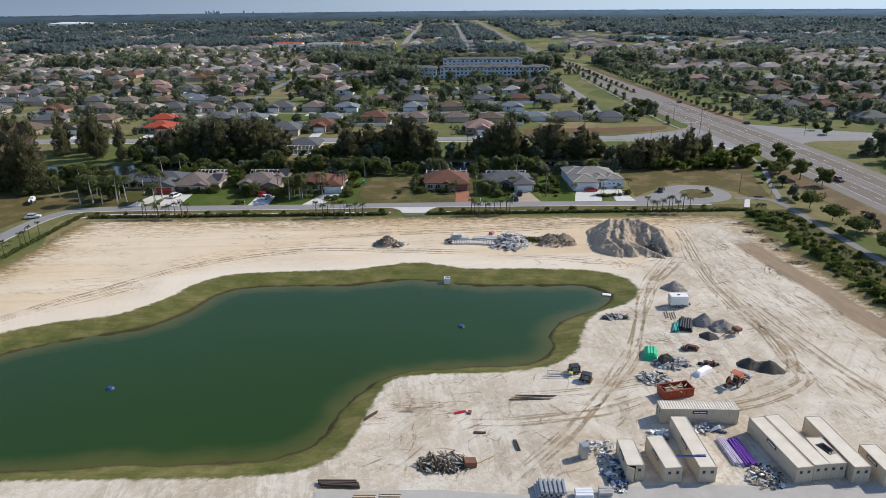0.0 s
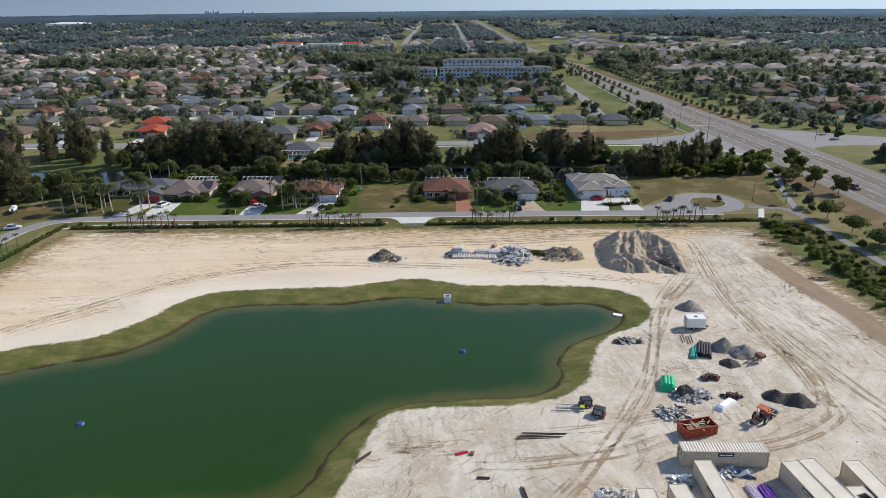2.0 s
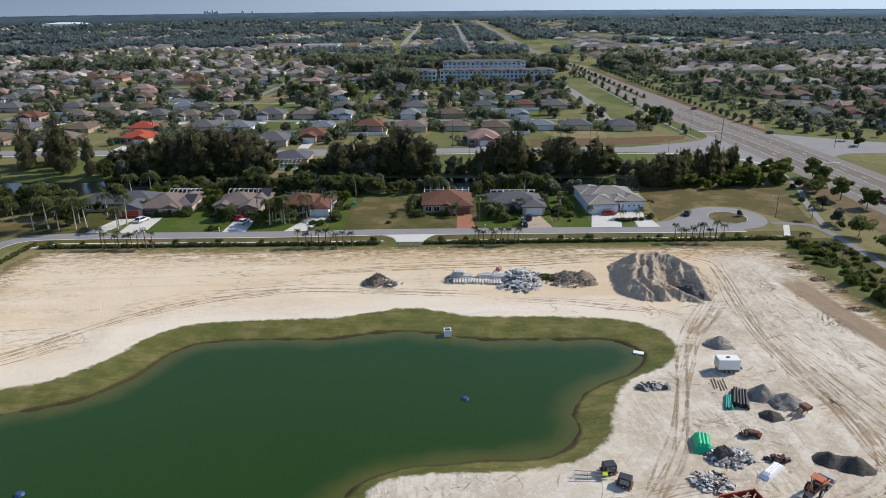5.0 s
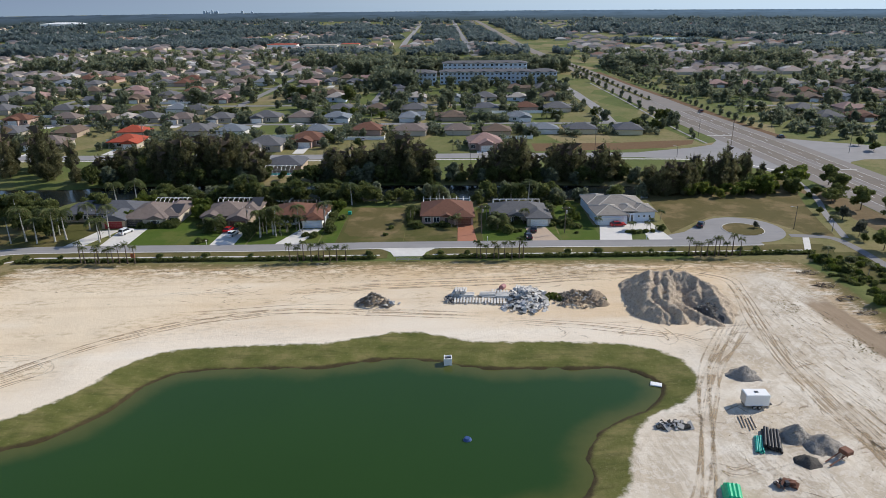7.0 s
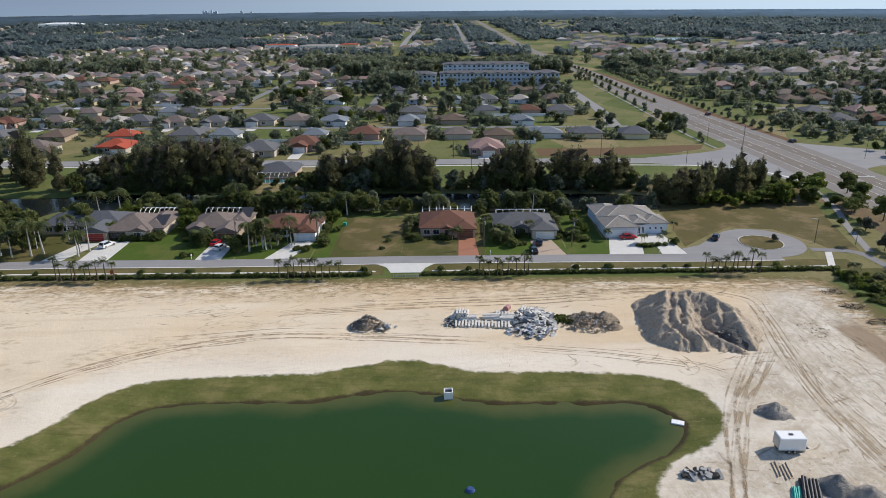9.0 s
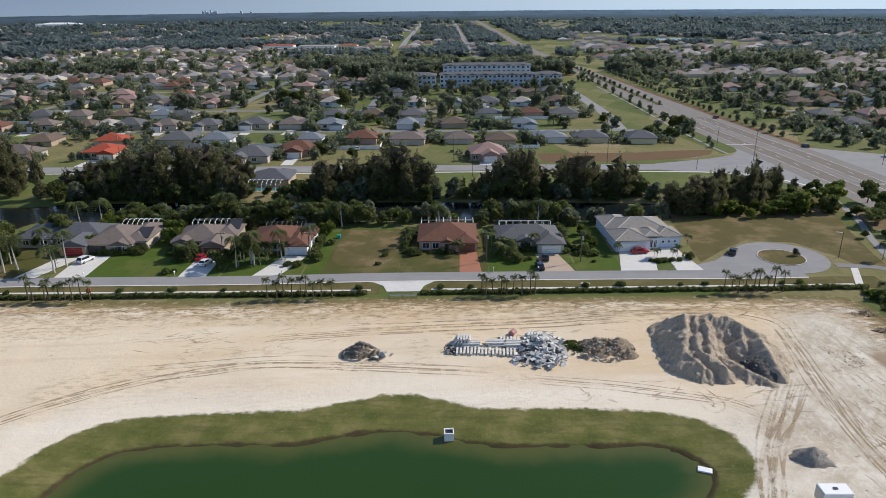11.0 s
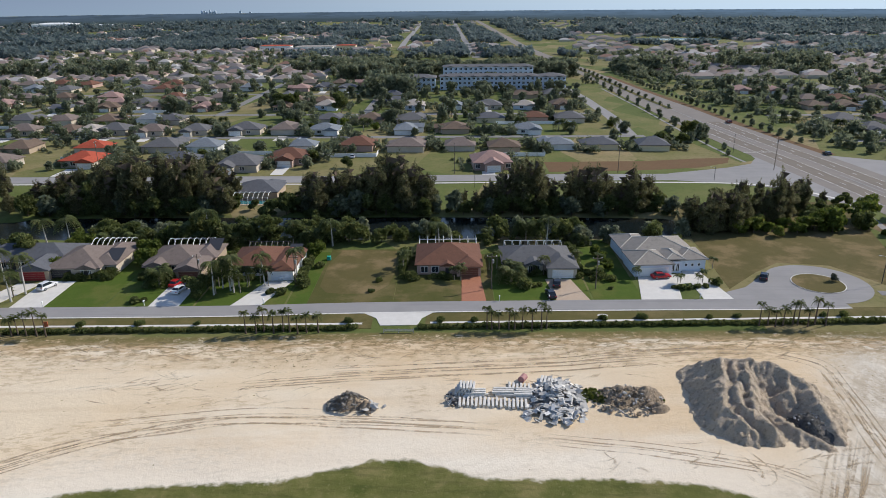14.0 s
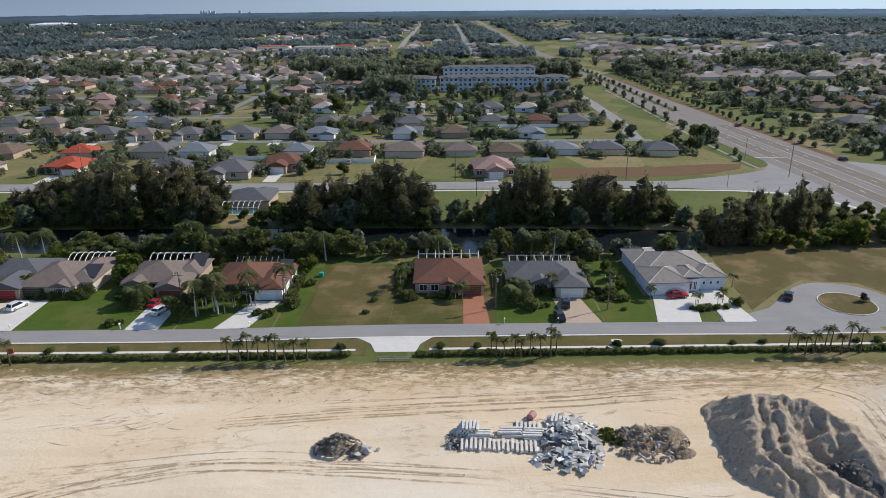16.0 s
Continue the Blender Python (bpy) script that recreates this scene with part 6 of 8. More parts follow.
def power_pole(x, y, h, label, arm=True, mat="pole_wood", r0=0.14, lamp=False, rz=0):
    z = height(x, y)
    ob = empty("utility_pole" if not lamp else "street_lamp", label, "pole", pose(x, y, z, 0, 0, rz))
    part("pole", tube((0, 0, -0.5), (0, 0, h), r0, r0 * 0.65, 8), M[mat], ob)
    if arm:
        part("crossarm", box(-1.1, 1.1, -0.06, 0.06, h - 0.8, h - 0.66), M["pole_wood"], ob)
        for q in (-1, 0, 1):
            part("insulator", tube((q, 0, h - 0.66), (q, 0, h - 0.42), 0.06, n=6), M["white_paint"], ob)
        part("transformer", tube((0.3, 0, h - 2.3), (0.3, 0, h - 1.4), 0.2, n=8), M["grey_metal"], ob)
    if lamp:
        part("arm", tube((0, 0, h - 0.3), (1.6, 0, h - 0.1), 0.05, n=5), M["grey_metal"], ob)
        part("lamp_head", box(1.3, 1.95, -0.12, 0.12, h - 0.16, h - 0.02, bevel=0.03), M["grey_metal"], ob)
    return ob


for x, y, h in ((7.6, 224.6, 8.6), (-101.1, 220.2, 9.2), (-38, 226.2, 8), (31.5, 224.4, 8.2), (-60.6, 226.6, 8), (-0.6, 336.2, 11.8), (122.7, 338.9, 13), (-135.5, 331, 14.5), (-240, 333, 12), (62, 336, 11)):
    power_pole(x, y, h, "weathered wooden utility pole with a crossarm", rz=90 if y > 300 else 0)
for x, y, h in ((98.2, 227, 7), (119, 370, 8.3), (119, 420, 6.5), (79.4, 407, 8), (6.5, 315, 9), (94.4, 324, 5), (117, 470, 8), (117, 520, 8), (170, 330, 9), (163, 390, 9)):
    power_pole(x, y, h, "slim dark street lamp post", False, "dark_metal", 0.1, True, 180)


def mailbox(x, y):
    ob = empty("mailbox", "small white roadside mailbox on a post", "mailbox", pose(x, y, 0.03))
    part("post", box(-0.06, 0.06, -0.06, 0.06, 0, 1.0), M["white_paint"], ob)
    part("box", box(-0.14, 0.14, -0.28, 0.22, 1.0, 1.28, bevel=0.04), M["white_paint"], ob)


for x in (-91.4, -69.2, -43, 9, 20, 53.5):
    mailbox(x, edge_y(x) + 4.2)


def gate(x0, x1, y):
    ob = empty("barrier", "low grey steel barrier across the site entrance", "barrier", pose(0, 0, 0))
    for x in (x0, (x0 + x1) / 2, x1):
        part("post", box(x - 0.08, x + 0.08, y - 0.08, y + 0.08, -0.3, 0.9), M["grey_metal"], ob)
    for z in (0.35, 0.7):
        part("rail", box(x0, x1, y - 0.05, y + 0.05, z, z + 0.14), M["grey_metal"], ob)


gate(-15.2, -9.2, 202.4)
slab("manhole_apron", disc(30.2, 210.2, 0.7, 12, 1.6), 0.07, M["concrete"], "pale concrete drain apron in the verge", "pavement")

# ---- the building site ----
M["container"] = coat("beige_container_paint", (0.56, 0.485, 0.375), 0.55, 0.22, 0.6, 0.15)
M["container_roof"] = coat("chalky_container_roof", (0.71, 0.64, 0.53), 0.7, 0.3, 0.5, 0.15)
M["plate"] = coat("dark_blue_plate", (0.03, 0.035, 0.06), 0.5, 0.1)
M["orange"] = coat("rusty_red_orange_paint", (0.34, 0.065, 0.03), 0.6, 0.35, 1.2, 0.2)
M["machine_orange"] = coat("faded_orange_machine_paint", (0.45, 0.12, 0.045), 0.6, 0.3, 1.2, 0.2)
M["green_plastic"] = coat("bright_green_plastic", (0.0, 0.42, 0.19), 0.45, 0.12, 1.0)
M["teal_pipe"] = coat("teal_pipe", (0.02, 0.35, 0.28), 0.4, 0.15)
M["black_pipe"] = coat("black_pipe", (0.018, 0.018, 0.02), 0.5, 0.2)
M["purple_pipe"] = coat("purple_pipe", (0.17, 0.05, 0.36), 0.4, 0.15)
M["lilac_pipe"] = coat("pale_lilac_pipe", (0.60, 0.53, 0.66), 0.4, 0.12)
M["plank"] = coat("weathered_plank", (0.30, 0.23, 0.16), 0.85, 0.35, 2.0, 0.4)
M["pale_plank"] = coat("new_pale_plank", (0.55, 0.44, 0.30), 0.8, 0.2, 2.0, 0.3)
M["dark_plank"] = coat("dark_old_timber", (0.085, 0.065, 0.048), 0.85, 0.35, 2.0, 0.4)
M["block"] = coat("concrete_block", (0.43, 0.42, 0.40), 0.9, 0.3, 1.5, 0.4, per="object")
def soil(name, dark, light):
    n = Nodes(name)
    c = n.mix(n.noise(0.35, 6, 0.7, distort=0.8), dark, light)
    c = n.mix(n.math("MULTIPLY", n.step(n.noise(1.6, 6, 0.75), 0.48, 0.68), 0.7), c, tuple(k * 0.5 for k in dark))
    c = n.mix(n.math("MULTIPLY", n.step(n.noise(4.5, 4, 0.7), 0.55, 0.7), 0.4), c, tuple(min(1, k * 1.5) for k in light))
    h = n.math("ADD", n.noise(0.9, 7, 0.75), n.math("MULTIPLY", n.noise(3.5, 5, 0.75), 0.5))
    return n.done(c, 0.95, h, 1.0, 0.7, spec=0.1)


M["grey_soil"] = soil("grey_soil", (0.20, 0.18, 0.16), (0.30, 0.275, 0.245))
M["dark_soil"] = soil("dark_grey_soil", (0.095, 0.088, 0.08), (0.15, 0.138, 0.125))
M["pale_soil"] = soil("pale_sandy_soil", (0.43, 0.34, 0.25), (0.64, 0.54, 0.42))
M["crushed"] = soil("grey_crushed_stone", (0.27, 0.25, 0.225), (0.42, 0.39, 0.35))
M["brown_soil"] = soil("brown_rubbish_soil", (0.28, 0.22, 0.16), (0.44, 0.36, 0.27))
M["black_gravel"] = soil("black_gravel", (0.075, 0.072, 0.07), (0.17, 0.165, 0.16))
M["rust"] = coat("rusty_steel", (0.20, 0.09, 0.055), 0.8, 0.4, 1.5, 0.4)
M["sheet"] = coat("white_plastic_sheet", (0.74, 0.75, 0.77), 0.45, 0.1, 1.0)
M["blue"] = coat("blue_plastic", (0.03, 0.07, 0.20), 0.5, 0.15)
M["pink_steel"] = coat("faded_pink_drum", (0.40, 0.20, 0.19), 0.7, 0.25)


def corrugated(length, h0, h1, depth=0.04, pitch=0.28):
    """A corrugated side, standing in the plane y = 0."""
    n = int(length / pitch)
    V, F = [], []
    xs = []
    for i in range(n):
        a = -length / 2 + i * length / n
        p = length / n
        xs += [(a, 0), (a + 0.3 * p, 0), (a + 0.5 * p, depth), (a + 0.8 * p, depth)]
    xs.append((length / 2, 0))
    for x, y in xs:
        V += [(x, y, h0), (x, y, h1)]
    for i in range(len(xs) - 1):
        F.append((2 * i, 2 * i + 2, 2 * i + 3, 2 * i + 1))
    return V, F


def container(x, y, rz, length, label, ribbed_roof=False, door_open=False, plate_side=-1):
    """A steel shipping container; its doors face -x."""
    ob = empty("shipping_container", label, "container", pose(x, y, height(x, y) + 0.05, 0, 0, rz), "containers in the site yard")
    L, W, H = length / 2, 1.22, 2.59
    for s in (-1, 1):
        V, F = corrugated(length - 0.2, 0.16, H - 0.1, 0.025)
        o = mesh_ob("side_panel", [(vx, s * (W - 0.06) - s * vy, vz) for vx, vy, vz in V], F, M["container"], ob)
    V, F = corrugated(length - 0.2, -W + 0.06, W - 0.06, 0.06 if ribbed_roof else 0.006, 0.42 if ribbed_roof else 0.5)
    mesh_ob("roof_panel", [(vx, vz, H - 0.06 + vy) for vx, vy, vz in V], F, M["container_roof"], ob)
    part("floor_frame", box(-L, L, -W, W, 0, 0.16), M["container"], ob)
    part("end_panel", box(L - 0.08, L - 0.02, -W + 0.06, W - 0.06, 0.16, H - 0.1), M["container"], ob)
    for sx in (-1, 1):
        for sy in (-1, 1):
            part("corner_post", box(sx * L - 0.08 if sx > 0 else -L, L if sx > 0 else -L + 0.08, sy * W - (0.08 if sy > 0 else 0), sy * W + (0 if sy > 0 else 0.08), 0, H), M["container"], ob)
        part("end_rail", box(sx * L - (0.1 if sx > 0 else 0), sx * L + (0 if sx > 0 else 0.1), -W, W, H - 0.12, H), M["container"], ob)
    for sy in (-1, 1):
        part("top_rail", box(-L, L, sy * W - (0.08 if sy > 0 else 0), sy * W + (0 if sy > 0 else 0.08), H - 0.12, H - 0.002), M["container"], ob)
        if door_open and sy > 0:
            d = part("door", box(-1.1, 0, -0.03, 0.03, 0.16, H - 0.14), M["container"], ob, "open container door")
            d.matrix_basis = pose(-L, W, 0, 0, 0, 55)
        else:
            d = part("door", box(-L + 0.01, -L + 0.07, min(0.01 * sy, sy * (W - 0.08)), max(0.01 * sy, sy * (W - 0.08)), 0.16, H - 0.14), M["container"], ob)
            for q in (0.35, 0.8):
                part("lock_bar", tube((-L - 0.02, sy * q, 0.2), (-L - 0.02, sy * q, H - 0.2), 0.022, n=5), M["grey_metal"], d)
            part("notice", box(-L - 0.004, -L + 0.01, sy * 0.55 - 0.22, sy * 0.55 + 0.22, 1.5, 1.95), M["plate"], d, "small dark notice")
    pl = part("sign_plate", box(-1.15, 1.15, plate_side * (W + 0.012) - 0.012, plate_side * (W + 0.012) + 0.012, 1.75, 2.3), M["plate"], ob, "dark blue sign plate with pale bars")
    for i, (a, b) in enumerate(((-0.9, -0.2), (-0.1, 0.9))):
        part("sign_bar", box(a, b, plate_side * (W + 0.03) - 0.01, plate_side * (W + 0.03) + 0.01, 1.94, 2.12), M["white_paint"], pl)
    return ob


for x, y, rz, L, lab, rib, opn, side in ((38.6, 92.9, -1.0, 12.19, "long beige shipping container with a ribbed roof", True, False, -1), (25.1, 81.2, 90.5, 6.06, "short beige container with one door ajar", False, True, 1),
                                         (29.9, 81.4, 95.5, 7.4, "beige shipping container with a flat pale roof", False, False, 1), (34.8, 83.9, 92, 12.19, "long beige container beside the pipe stack", False, False, 1),
                                         (47.4, 83.8, 98, 12.19, "long beige container with a dark sign plate", False, False, 1), (50.0, 84.4, 98.5, 12.19, "long beige container with a dusty roof", False, False, 1),
                                         (52.95, 81.7, 94.5, 6.06, "short beige container with a black tarpaulin scrap", False, False, 1), (55.6, 83.9, 94.5, 12.19, "long beige container with a rusty roof edge", False, False, 1),
                                         (59.7, 79.9, 93, 6.06, "beige container at the end of the row", False, False, 1)):
    container(x, y, rz, L, lab, rib, opn, side)


def enclosed_trailer(x, y, rz):
    ob = empty("cargo_trailer", "white enclosed cargo trailer with a roof vent", "trailer", pose(x, y, height(x, y), 0, 0, rz))
    part("body", box(-1.95, 1.95, -1.1, 1.1, 0.55, 2.6, bevel=0.1), M["white_paint"], ob)
    part("roof_vent", box(-0.3, 0.3, -0.2, 0.2, 2.6, 2.72, bevel=0.03), M["dark_metal"], ob)
    part("chassis", box(-1.95, 2.7, -0.5, 0.5, 0.42, 0.56), M["dark_metal"], ob)
    part("door_frame", box(-1.99, -1.95, -0.95, 0.95, 0.7, 2.45), M["grey_metal"], ob)
    part("jack", tube((2.6, 0, 0), (2.6, 0, 0.6), 0.05), M["grey_metal"], ob)
    for s in (-1, 1):
        part("mudguard", box(-0.9, 0.9, s * 1.12 - 0.1, s * 1.12 + 0.1, 0.72, 0.8), M["white_paint"], ob)
        for q in (-0.42, 0.42):
            wheel(ob, q, s * 1.05)


enclosed_trailer(48.8, 135.4, 0)


def skip(x, y, rz):
    ob = empty("dumpster", "rusty orange-red roll-off dumpster full of timber scrap", "dumpster", pose(x, y, height(x, y), 0, 0, rz), "")
    V = lambda w, l, z: [(-l, -w, z), (l, -w, z), (l, w, z), (-l, w, z)]
    for s in (-1, 1):
        part("side", box(-2.7, 2.7, s * 1.2 - 0.05, s * 1.2 + 0.05, 0.15, 1.6), M["orange"], ob)
        part("end", box(s * 2.7 - 0.05, s * 2.7 + 0.05, -1.2, 1.2, 0.15, 1.6), M["orange"], ob)
        part("rim", box(-2.75, 2.75, s * 1.22 - 0.09, s * 1.22 + 0.09, 1.56, 1.68), M["orange"], ob)
        for q in np.linspace(-2.2, 2.2, 6):
            part("rib", box(q - 0.06, q + 0.06, s * 1.28 - 0.06, s * 1.28 + 0.06, 0.15, 1.55), M["orange"], ob)
    part("base", box(-2.7, 2.7, -1.2, 1.2, 0.02, 0.18), M["orange"], ob)
    r = random.Random(2)
    for i in range(26):
        a = r.uniform(0, 180)
        part("scrap_board", box(-r.uniform(0.4, 1.0), r.uniform(0.4, 1.0), -0.1, 0.1, -0.03, 0.03, m=pose(r.uniform(-1.9, 1.9), r.uniform(-0.7, 0.7), r.uniform(1.0, 1.5), r.uniform(-20, 20), r.uniform(-20, 20), a)), M[r.choice(("pale_plank", "plank", "pale_plank"))], ob)


skip(37.4, 99.9, 14)


def backhoe(x, y, rz):
    """A small wheeled loader with bucket and cab roof."""
    ob = empty("loader_tractor", "faded orange wheeled loader with raised bucket", "machine", pose(x, y, height(x, y), 0, 0, rz))
    part("hood", box(0.2, 1.7, -0.45, 0.45, 0.8, 1.5, bevel=0.08), M["machine_orange"], ob)
    part("chassis", box(-1.6, 1.7, -0.4, 0.4, 0.5, 0.85), M["dark_metal"], ob)
    part("seat", box(-0.7, -0.2, -0.3, 0.3, 1.0, 1.5, bevel=0.05), M["rubber"], ob)
    for sx, sy in ((-1.0, -0.6), (-1.0, 0.6), (0.1, -0.6), (0.1, 0.6)):
        part("roof_post", tube((sx, sy, 0.85), (sx, sy, 2.45), 0.05), M["machine_orange"], ob)
    part("canopy", box(-1.2, 0.3, -0.8, 0.8, 2.45, 2.56, bevel=0.03), M["machine_orange"], ob)
    for s in (-1, 1):
        wheel(ob, -0.9, s * 0.95, 0.7)
        wheel(ob, 1.25, s * 0.85, 0.45)
        part("loader_arm", tube((-0.1, s * 0.6, 1.5), (2.6, s * 0.6, 0.9), 0.09, n=5), M["machine_orange"], ob)
    part("bucket", box(2.5, 3.3, -1.1, 1.1, 0.3, 1.1, bevel=0.12), M["grey_metal"], ob, "worn steel bucket")
    bm = tube((-1.6, 0, 0.9), (-2.6, 0, 2.4), 0.12)
    add_tube(bm, (-2.6, 0, 2.4), (-3.5, 0, 1.2), 0.1)
    part("digger_arm", bm, M["machine_orange"], ob)
    part("digger_bucket", box(-3.8, -3.3, -0.35, 0.35, 0.7, 1.3, bevel=0.08), M["dark_metal"], ob)


backhoe(49.0, 103.4, 40)


def heap(name, label, cx, cy, rx, ry, h, mat, seed, grain=0.5, step=0.35, category="heap", peaks=None, rz=0.0, sharp=1.15):
    """A tipped heap of loose stuff with an uneven skin."""
    r = np.random.RandomState(seed)
    n, m = max(14, int(2.2 * rx / step)), max(14, int(2.2 * ry / step))
    n, m = min(n, 110), min(m, 110)
    px, py = np.meshgrid(np.linspace(-1.1 * rx, 1.1 * rx, n), np.linspace(-1.1 * ry, 1.1 * ry, m))
    wob = 1 + 0.22 * value_noise(px + seed * 7, py, max(rx, ry) * 0.45, seed) + 0.1 * value_noise(px, py + seed * 5, max(rx, ry) * 0.16, seed + 1)
    z = np.zeros_like(px)
    for ax, ay, sx, sy, k in (peaks or [(0, 0, 1, 1, 1)]):
        d = np.sqrt(((px / rx - ax) / sx) ** 2 + ((py / ry - ay) / sy) ** 2) * wob
        z = np.maximum(z, k * np.clip(1 - d, 0, 1) ** sharp)
    e = np.clip(z * 5, 0, 1)
    turn = np.arctan2(py, px) * max(rx, ry)
    gr = -0.55 * np.abs(value_noise(px + 0.4 * py, py, 2.3, seed + 2)) - 0.3 * np.abs(value_noise(px, py, 1.0, seed + 3)) + 0.3 * value_noise(px, py, 0.5, seed + 5) - 0.35 * np.abs(value_noise(turn, np.hypot(px, py) * 0.25, 1.5, seed + 4)) + 0.45
    c, s = math.cos(radians(rz)), math.sin(radians(rz))
    wx, wy = cx + c * px - s * py, cy + s * px + c * py
    base = np.array([height(a, b) for a, b in zip(wx.ravel(), wy.ravel())]).reshape(px.shape)
    zz = base + h * z + grain * gr * e - 0.12 * (1 - np.clip(z * 12, 0, 1)) - 0.05
    k = np.arange(px.size).reshape(px.shape)
    q = np.stack([k[:-1, :-1], k[:-1, 1:], k[1:, 1:], k[1:, :-1]], -1).reshape(-1, 4)
    keep = (z.ravel()[q] > 0).any(1)
    ob = mesh_ob(name, np.c_[wx.ravel(), wy.ravel(), zz.ravel()].tolist(), q[keep].tolist(), mat, smooth=True)
    return tagged(ob, label, category), (wx, wy, zz, z)


# the great spoil heap: a curved crest with spurs round a hollow, cut by rain gullies
RIDGES = [([(42.8, 184, 3.6), (43.8, 183, 5.0), (46, 183.2, 4.5), (48.5, 182.6, 5.5), (52.6, 180.8, 5.2), (55.4, 176.4, 4.2), (56.2, 171, 3.0), (56, 166.6, 1.2)], 0.78),
          ([(43.8, 183, 5.0), (42.6, 177.5, 4.0), (40.6, 171.4, 3.1), (42.5, 168, 2.2)], 0.86), ([(48.5, 182.6, 5.3), (46.6, 176.5, 4.0), (45.2, 170.8, 3.0), (46.4, 167, 1.5)], 0.72),
          ([(53.4, 179, 4.6), (52.2, 175.6, 3.6)], 1.0), ([(47.5, 171.4, 2.0), (51.2, 167.4, 1.5), (54.4, 164.4, 0.5)], 0.62), ([(46, 183.2, 4.6), (44.6, 177, 3.9), (43, 171.4, 2.9)], 0.75)]
r_ = random.Random(19)
TIPPED = [(44.6 + 0.35 * (183 - y) * 0.2 + r_.uniform(-2.2, 2.2), y, r_.uniform(0.5, 1.0), r_.uniform(0.9, 1.6)) for y in np.linspace(167, 181, 15)]


def spoil_mound():
    px, py = np.meshgrid(np.arange(31, 67, 0.25), np.arange(157, 196, 0.25))
    wx = px + 0.7 * value_noise(px, py, 4.0, 61) + 0.3 * value_noise(px, py, 1.5, 62)
    wy = py + 0.7 * value_noise(px, py, 4.0, 63) + 0.3 * value_noise(px, py, 1.5, 64)
    z = np.full(px.shape, -9.0)
    for q, (line, slope) in enumerate(RIDGES):
        run = 0.0
        for (ax, ay, ah), (bx, by, bh) in zip(line, line[1:]):
            L = math.hypot(bx - ax, by - ay)
            u = np.clip(((wx - ax) * (bx - ax) + (wy - ay) * (by - ay)) / L ** 2, 0, 1)
            d = np.hypot(wx - ax - u * (bx - ax), wy - ay - u * (by - ay))
            turn = np.arctan2(wy - ay - u * (by - ay), wx - ax - u * (bx - ax))
            s = run + u * L + 1.3 * turn
            gully = np.abs(value_noise(s, d * 0.2 + 7 * q, 1.0, 65)) + 0.7 * np.abs(value_noise(s, d * 0.3, 0.45, 66))
            k = ah + (bh - ah) * u - slope * np.maximum(d - 0.2, 0) - 0.62 * (0.75 - gully) * np.clip(d / 1.2, 0, 1)
            z = np.maximum(z, k)
            run += L
    base = np.array([height(a, b) for a, b in zip(px.ravel(), py.ravel())]).reshape(px.shape)
    for tx, ty, th, tr in TIPPED:
        dome = np.clip(1 - np.hypot(px - tx, py - ty) / tr, 0, 1)
        z = np.where(z > 0.3, z + th * dome ** 0.8, z)
    rugged = 0.22 * value_noise(px, py, 0.7, 67) - 0.30 * np.abs(value_noise(px + 0.5 * py, py * 0.6, 1.5, 68)) + 0.1
    zz = base + np.maximum(z, -0.5) + rugged * np.clip(z + 0.3, 0, 1) - 0.03
    k = np.arange(px.size).reshape(px.shape)
    f = np.stack([k[:-1, :-1], k[:-1, 1:], k[1:, 1:], k[1:, :-1]], -1).reshape(-1, 4)
    keep = (z.ravel()[f] > -0.3).any(1)
    ob = mesh_ob("spoil_mound", np.c_[px.ravel(), py.ravel(), zz.ravel()].tolist(), f[keep].tolist(), M["pale_soil"], smooth=True)
    tagged(ob, "large eroded heap of pale sandy soil with rain gullies", "heap")


spoil_mound()
heap("gravel_mound", "low heap of black broken gravel", 53.4, 169.6, 4.4, 4.2, 2.7, M["black_gravel"], 5, 0.7, 0.2)
heap("soil_mound", "small steep heap of dark grey soil", 51, 145.2, 3.0, 2.6, 2.3, M["crushed"], 6, 0.35, 0.25)
heap("soil_mound", "long heap of grey crushed stone", 53.2, 125.2, 5.0, 4.4, 2.4, M["crushed"], 7, 0.4, 0.25, peaks=[(-0.35, 0.35, 0.65, 0.6, 1), (0.25, -0.1, 0.75, 0.65, 0.9)])
heap("soil_mound", "round heap of dark damp soil", 50.4, 120.8, 2.1, 1.8, 1.3, M["dark_soil"], 8, 0.25, 0.2)
heap("soil_mound", "double heap of dark grey soil", 55.4, 108.8, 4.4, 3.2, 1.9, M["dark_soil"], 9, 0.35, 0.25, peaks=[(-0.4, 0.3, 0.6, 0.65, 0.9), (0.3, -0.15, 0.65, 0.7, 1)])
heap("rubble_core", "heap of grey broken stone and soil", -18.2, 176.4, 4.0, 2.9, 3.0, M["brown_soil"], 10, 0.7, 0.25, peaks=[(-0.1, 0.1, 0.7, 0.85, 1), (0.62, -0.1, 0.4, 0.55, 0.45)])
heap("rubble_core", "heap of rubble and rotting cuttings", 28.2, 177.8, 6.2, 5.0, 2.6, M["brown_soil"], 11, 0.8, 0.25, peaks=[(-0.3, 0.2, 0.65, 0.7, 0.9), (0.35, 0.05, 0.6, 0.7, 1), (0.6, -0.5, 0.4, 0.4, 0.6)])
heap("rubble_core", "broken concrete heaped on bare sand", 15.6, 177.5, 4.6, 5.4, 1.8, M["grey_soil"], 12, 0.5, 0.3)
heap("rubble_core", "heap of grey rubble beside a green cover", 39.4, 110.8, 3.6, 2.6, 1.2, M["grey_soil"], 13, 0.4, 0.25)
heap("rubble_core", "heap of dark debris and branches", -1.6, 81.8, 3.8, 2.6, 0.8, M["dark_soil"], 14, 0.4, 0.25)


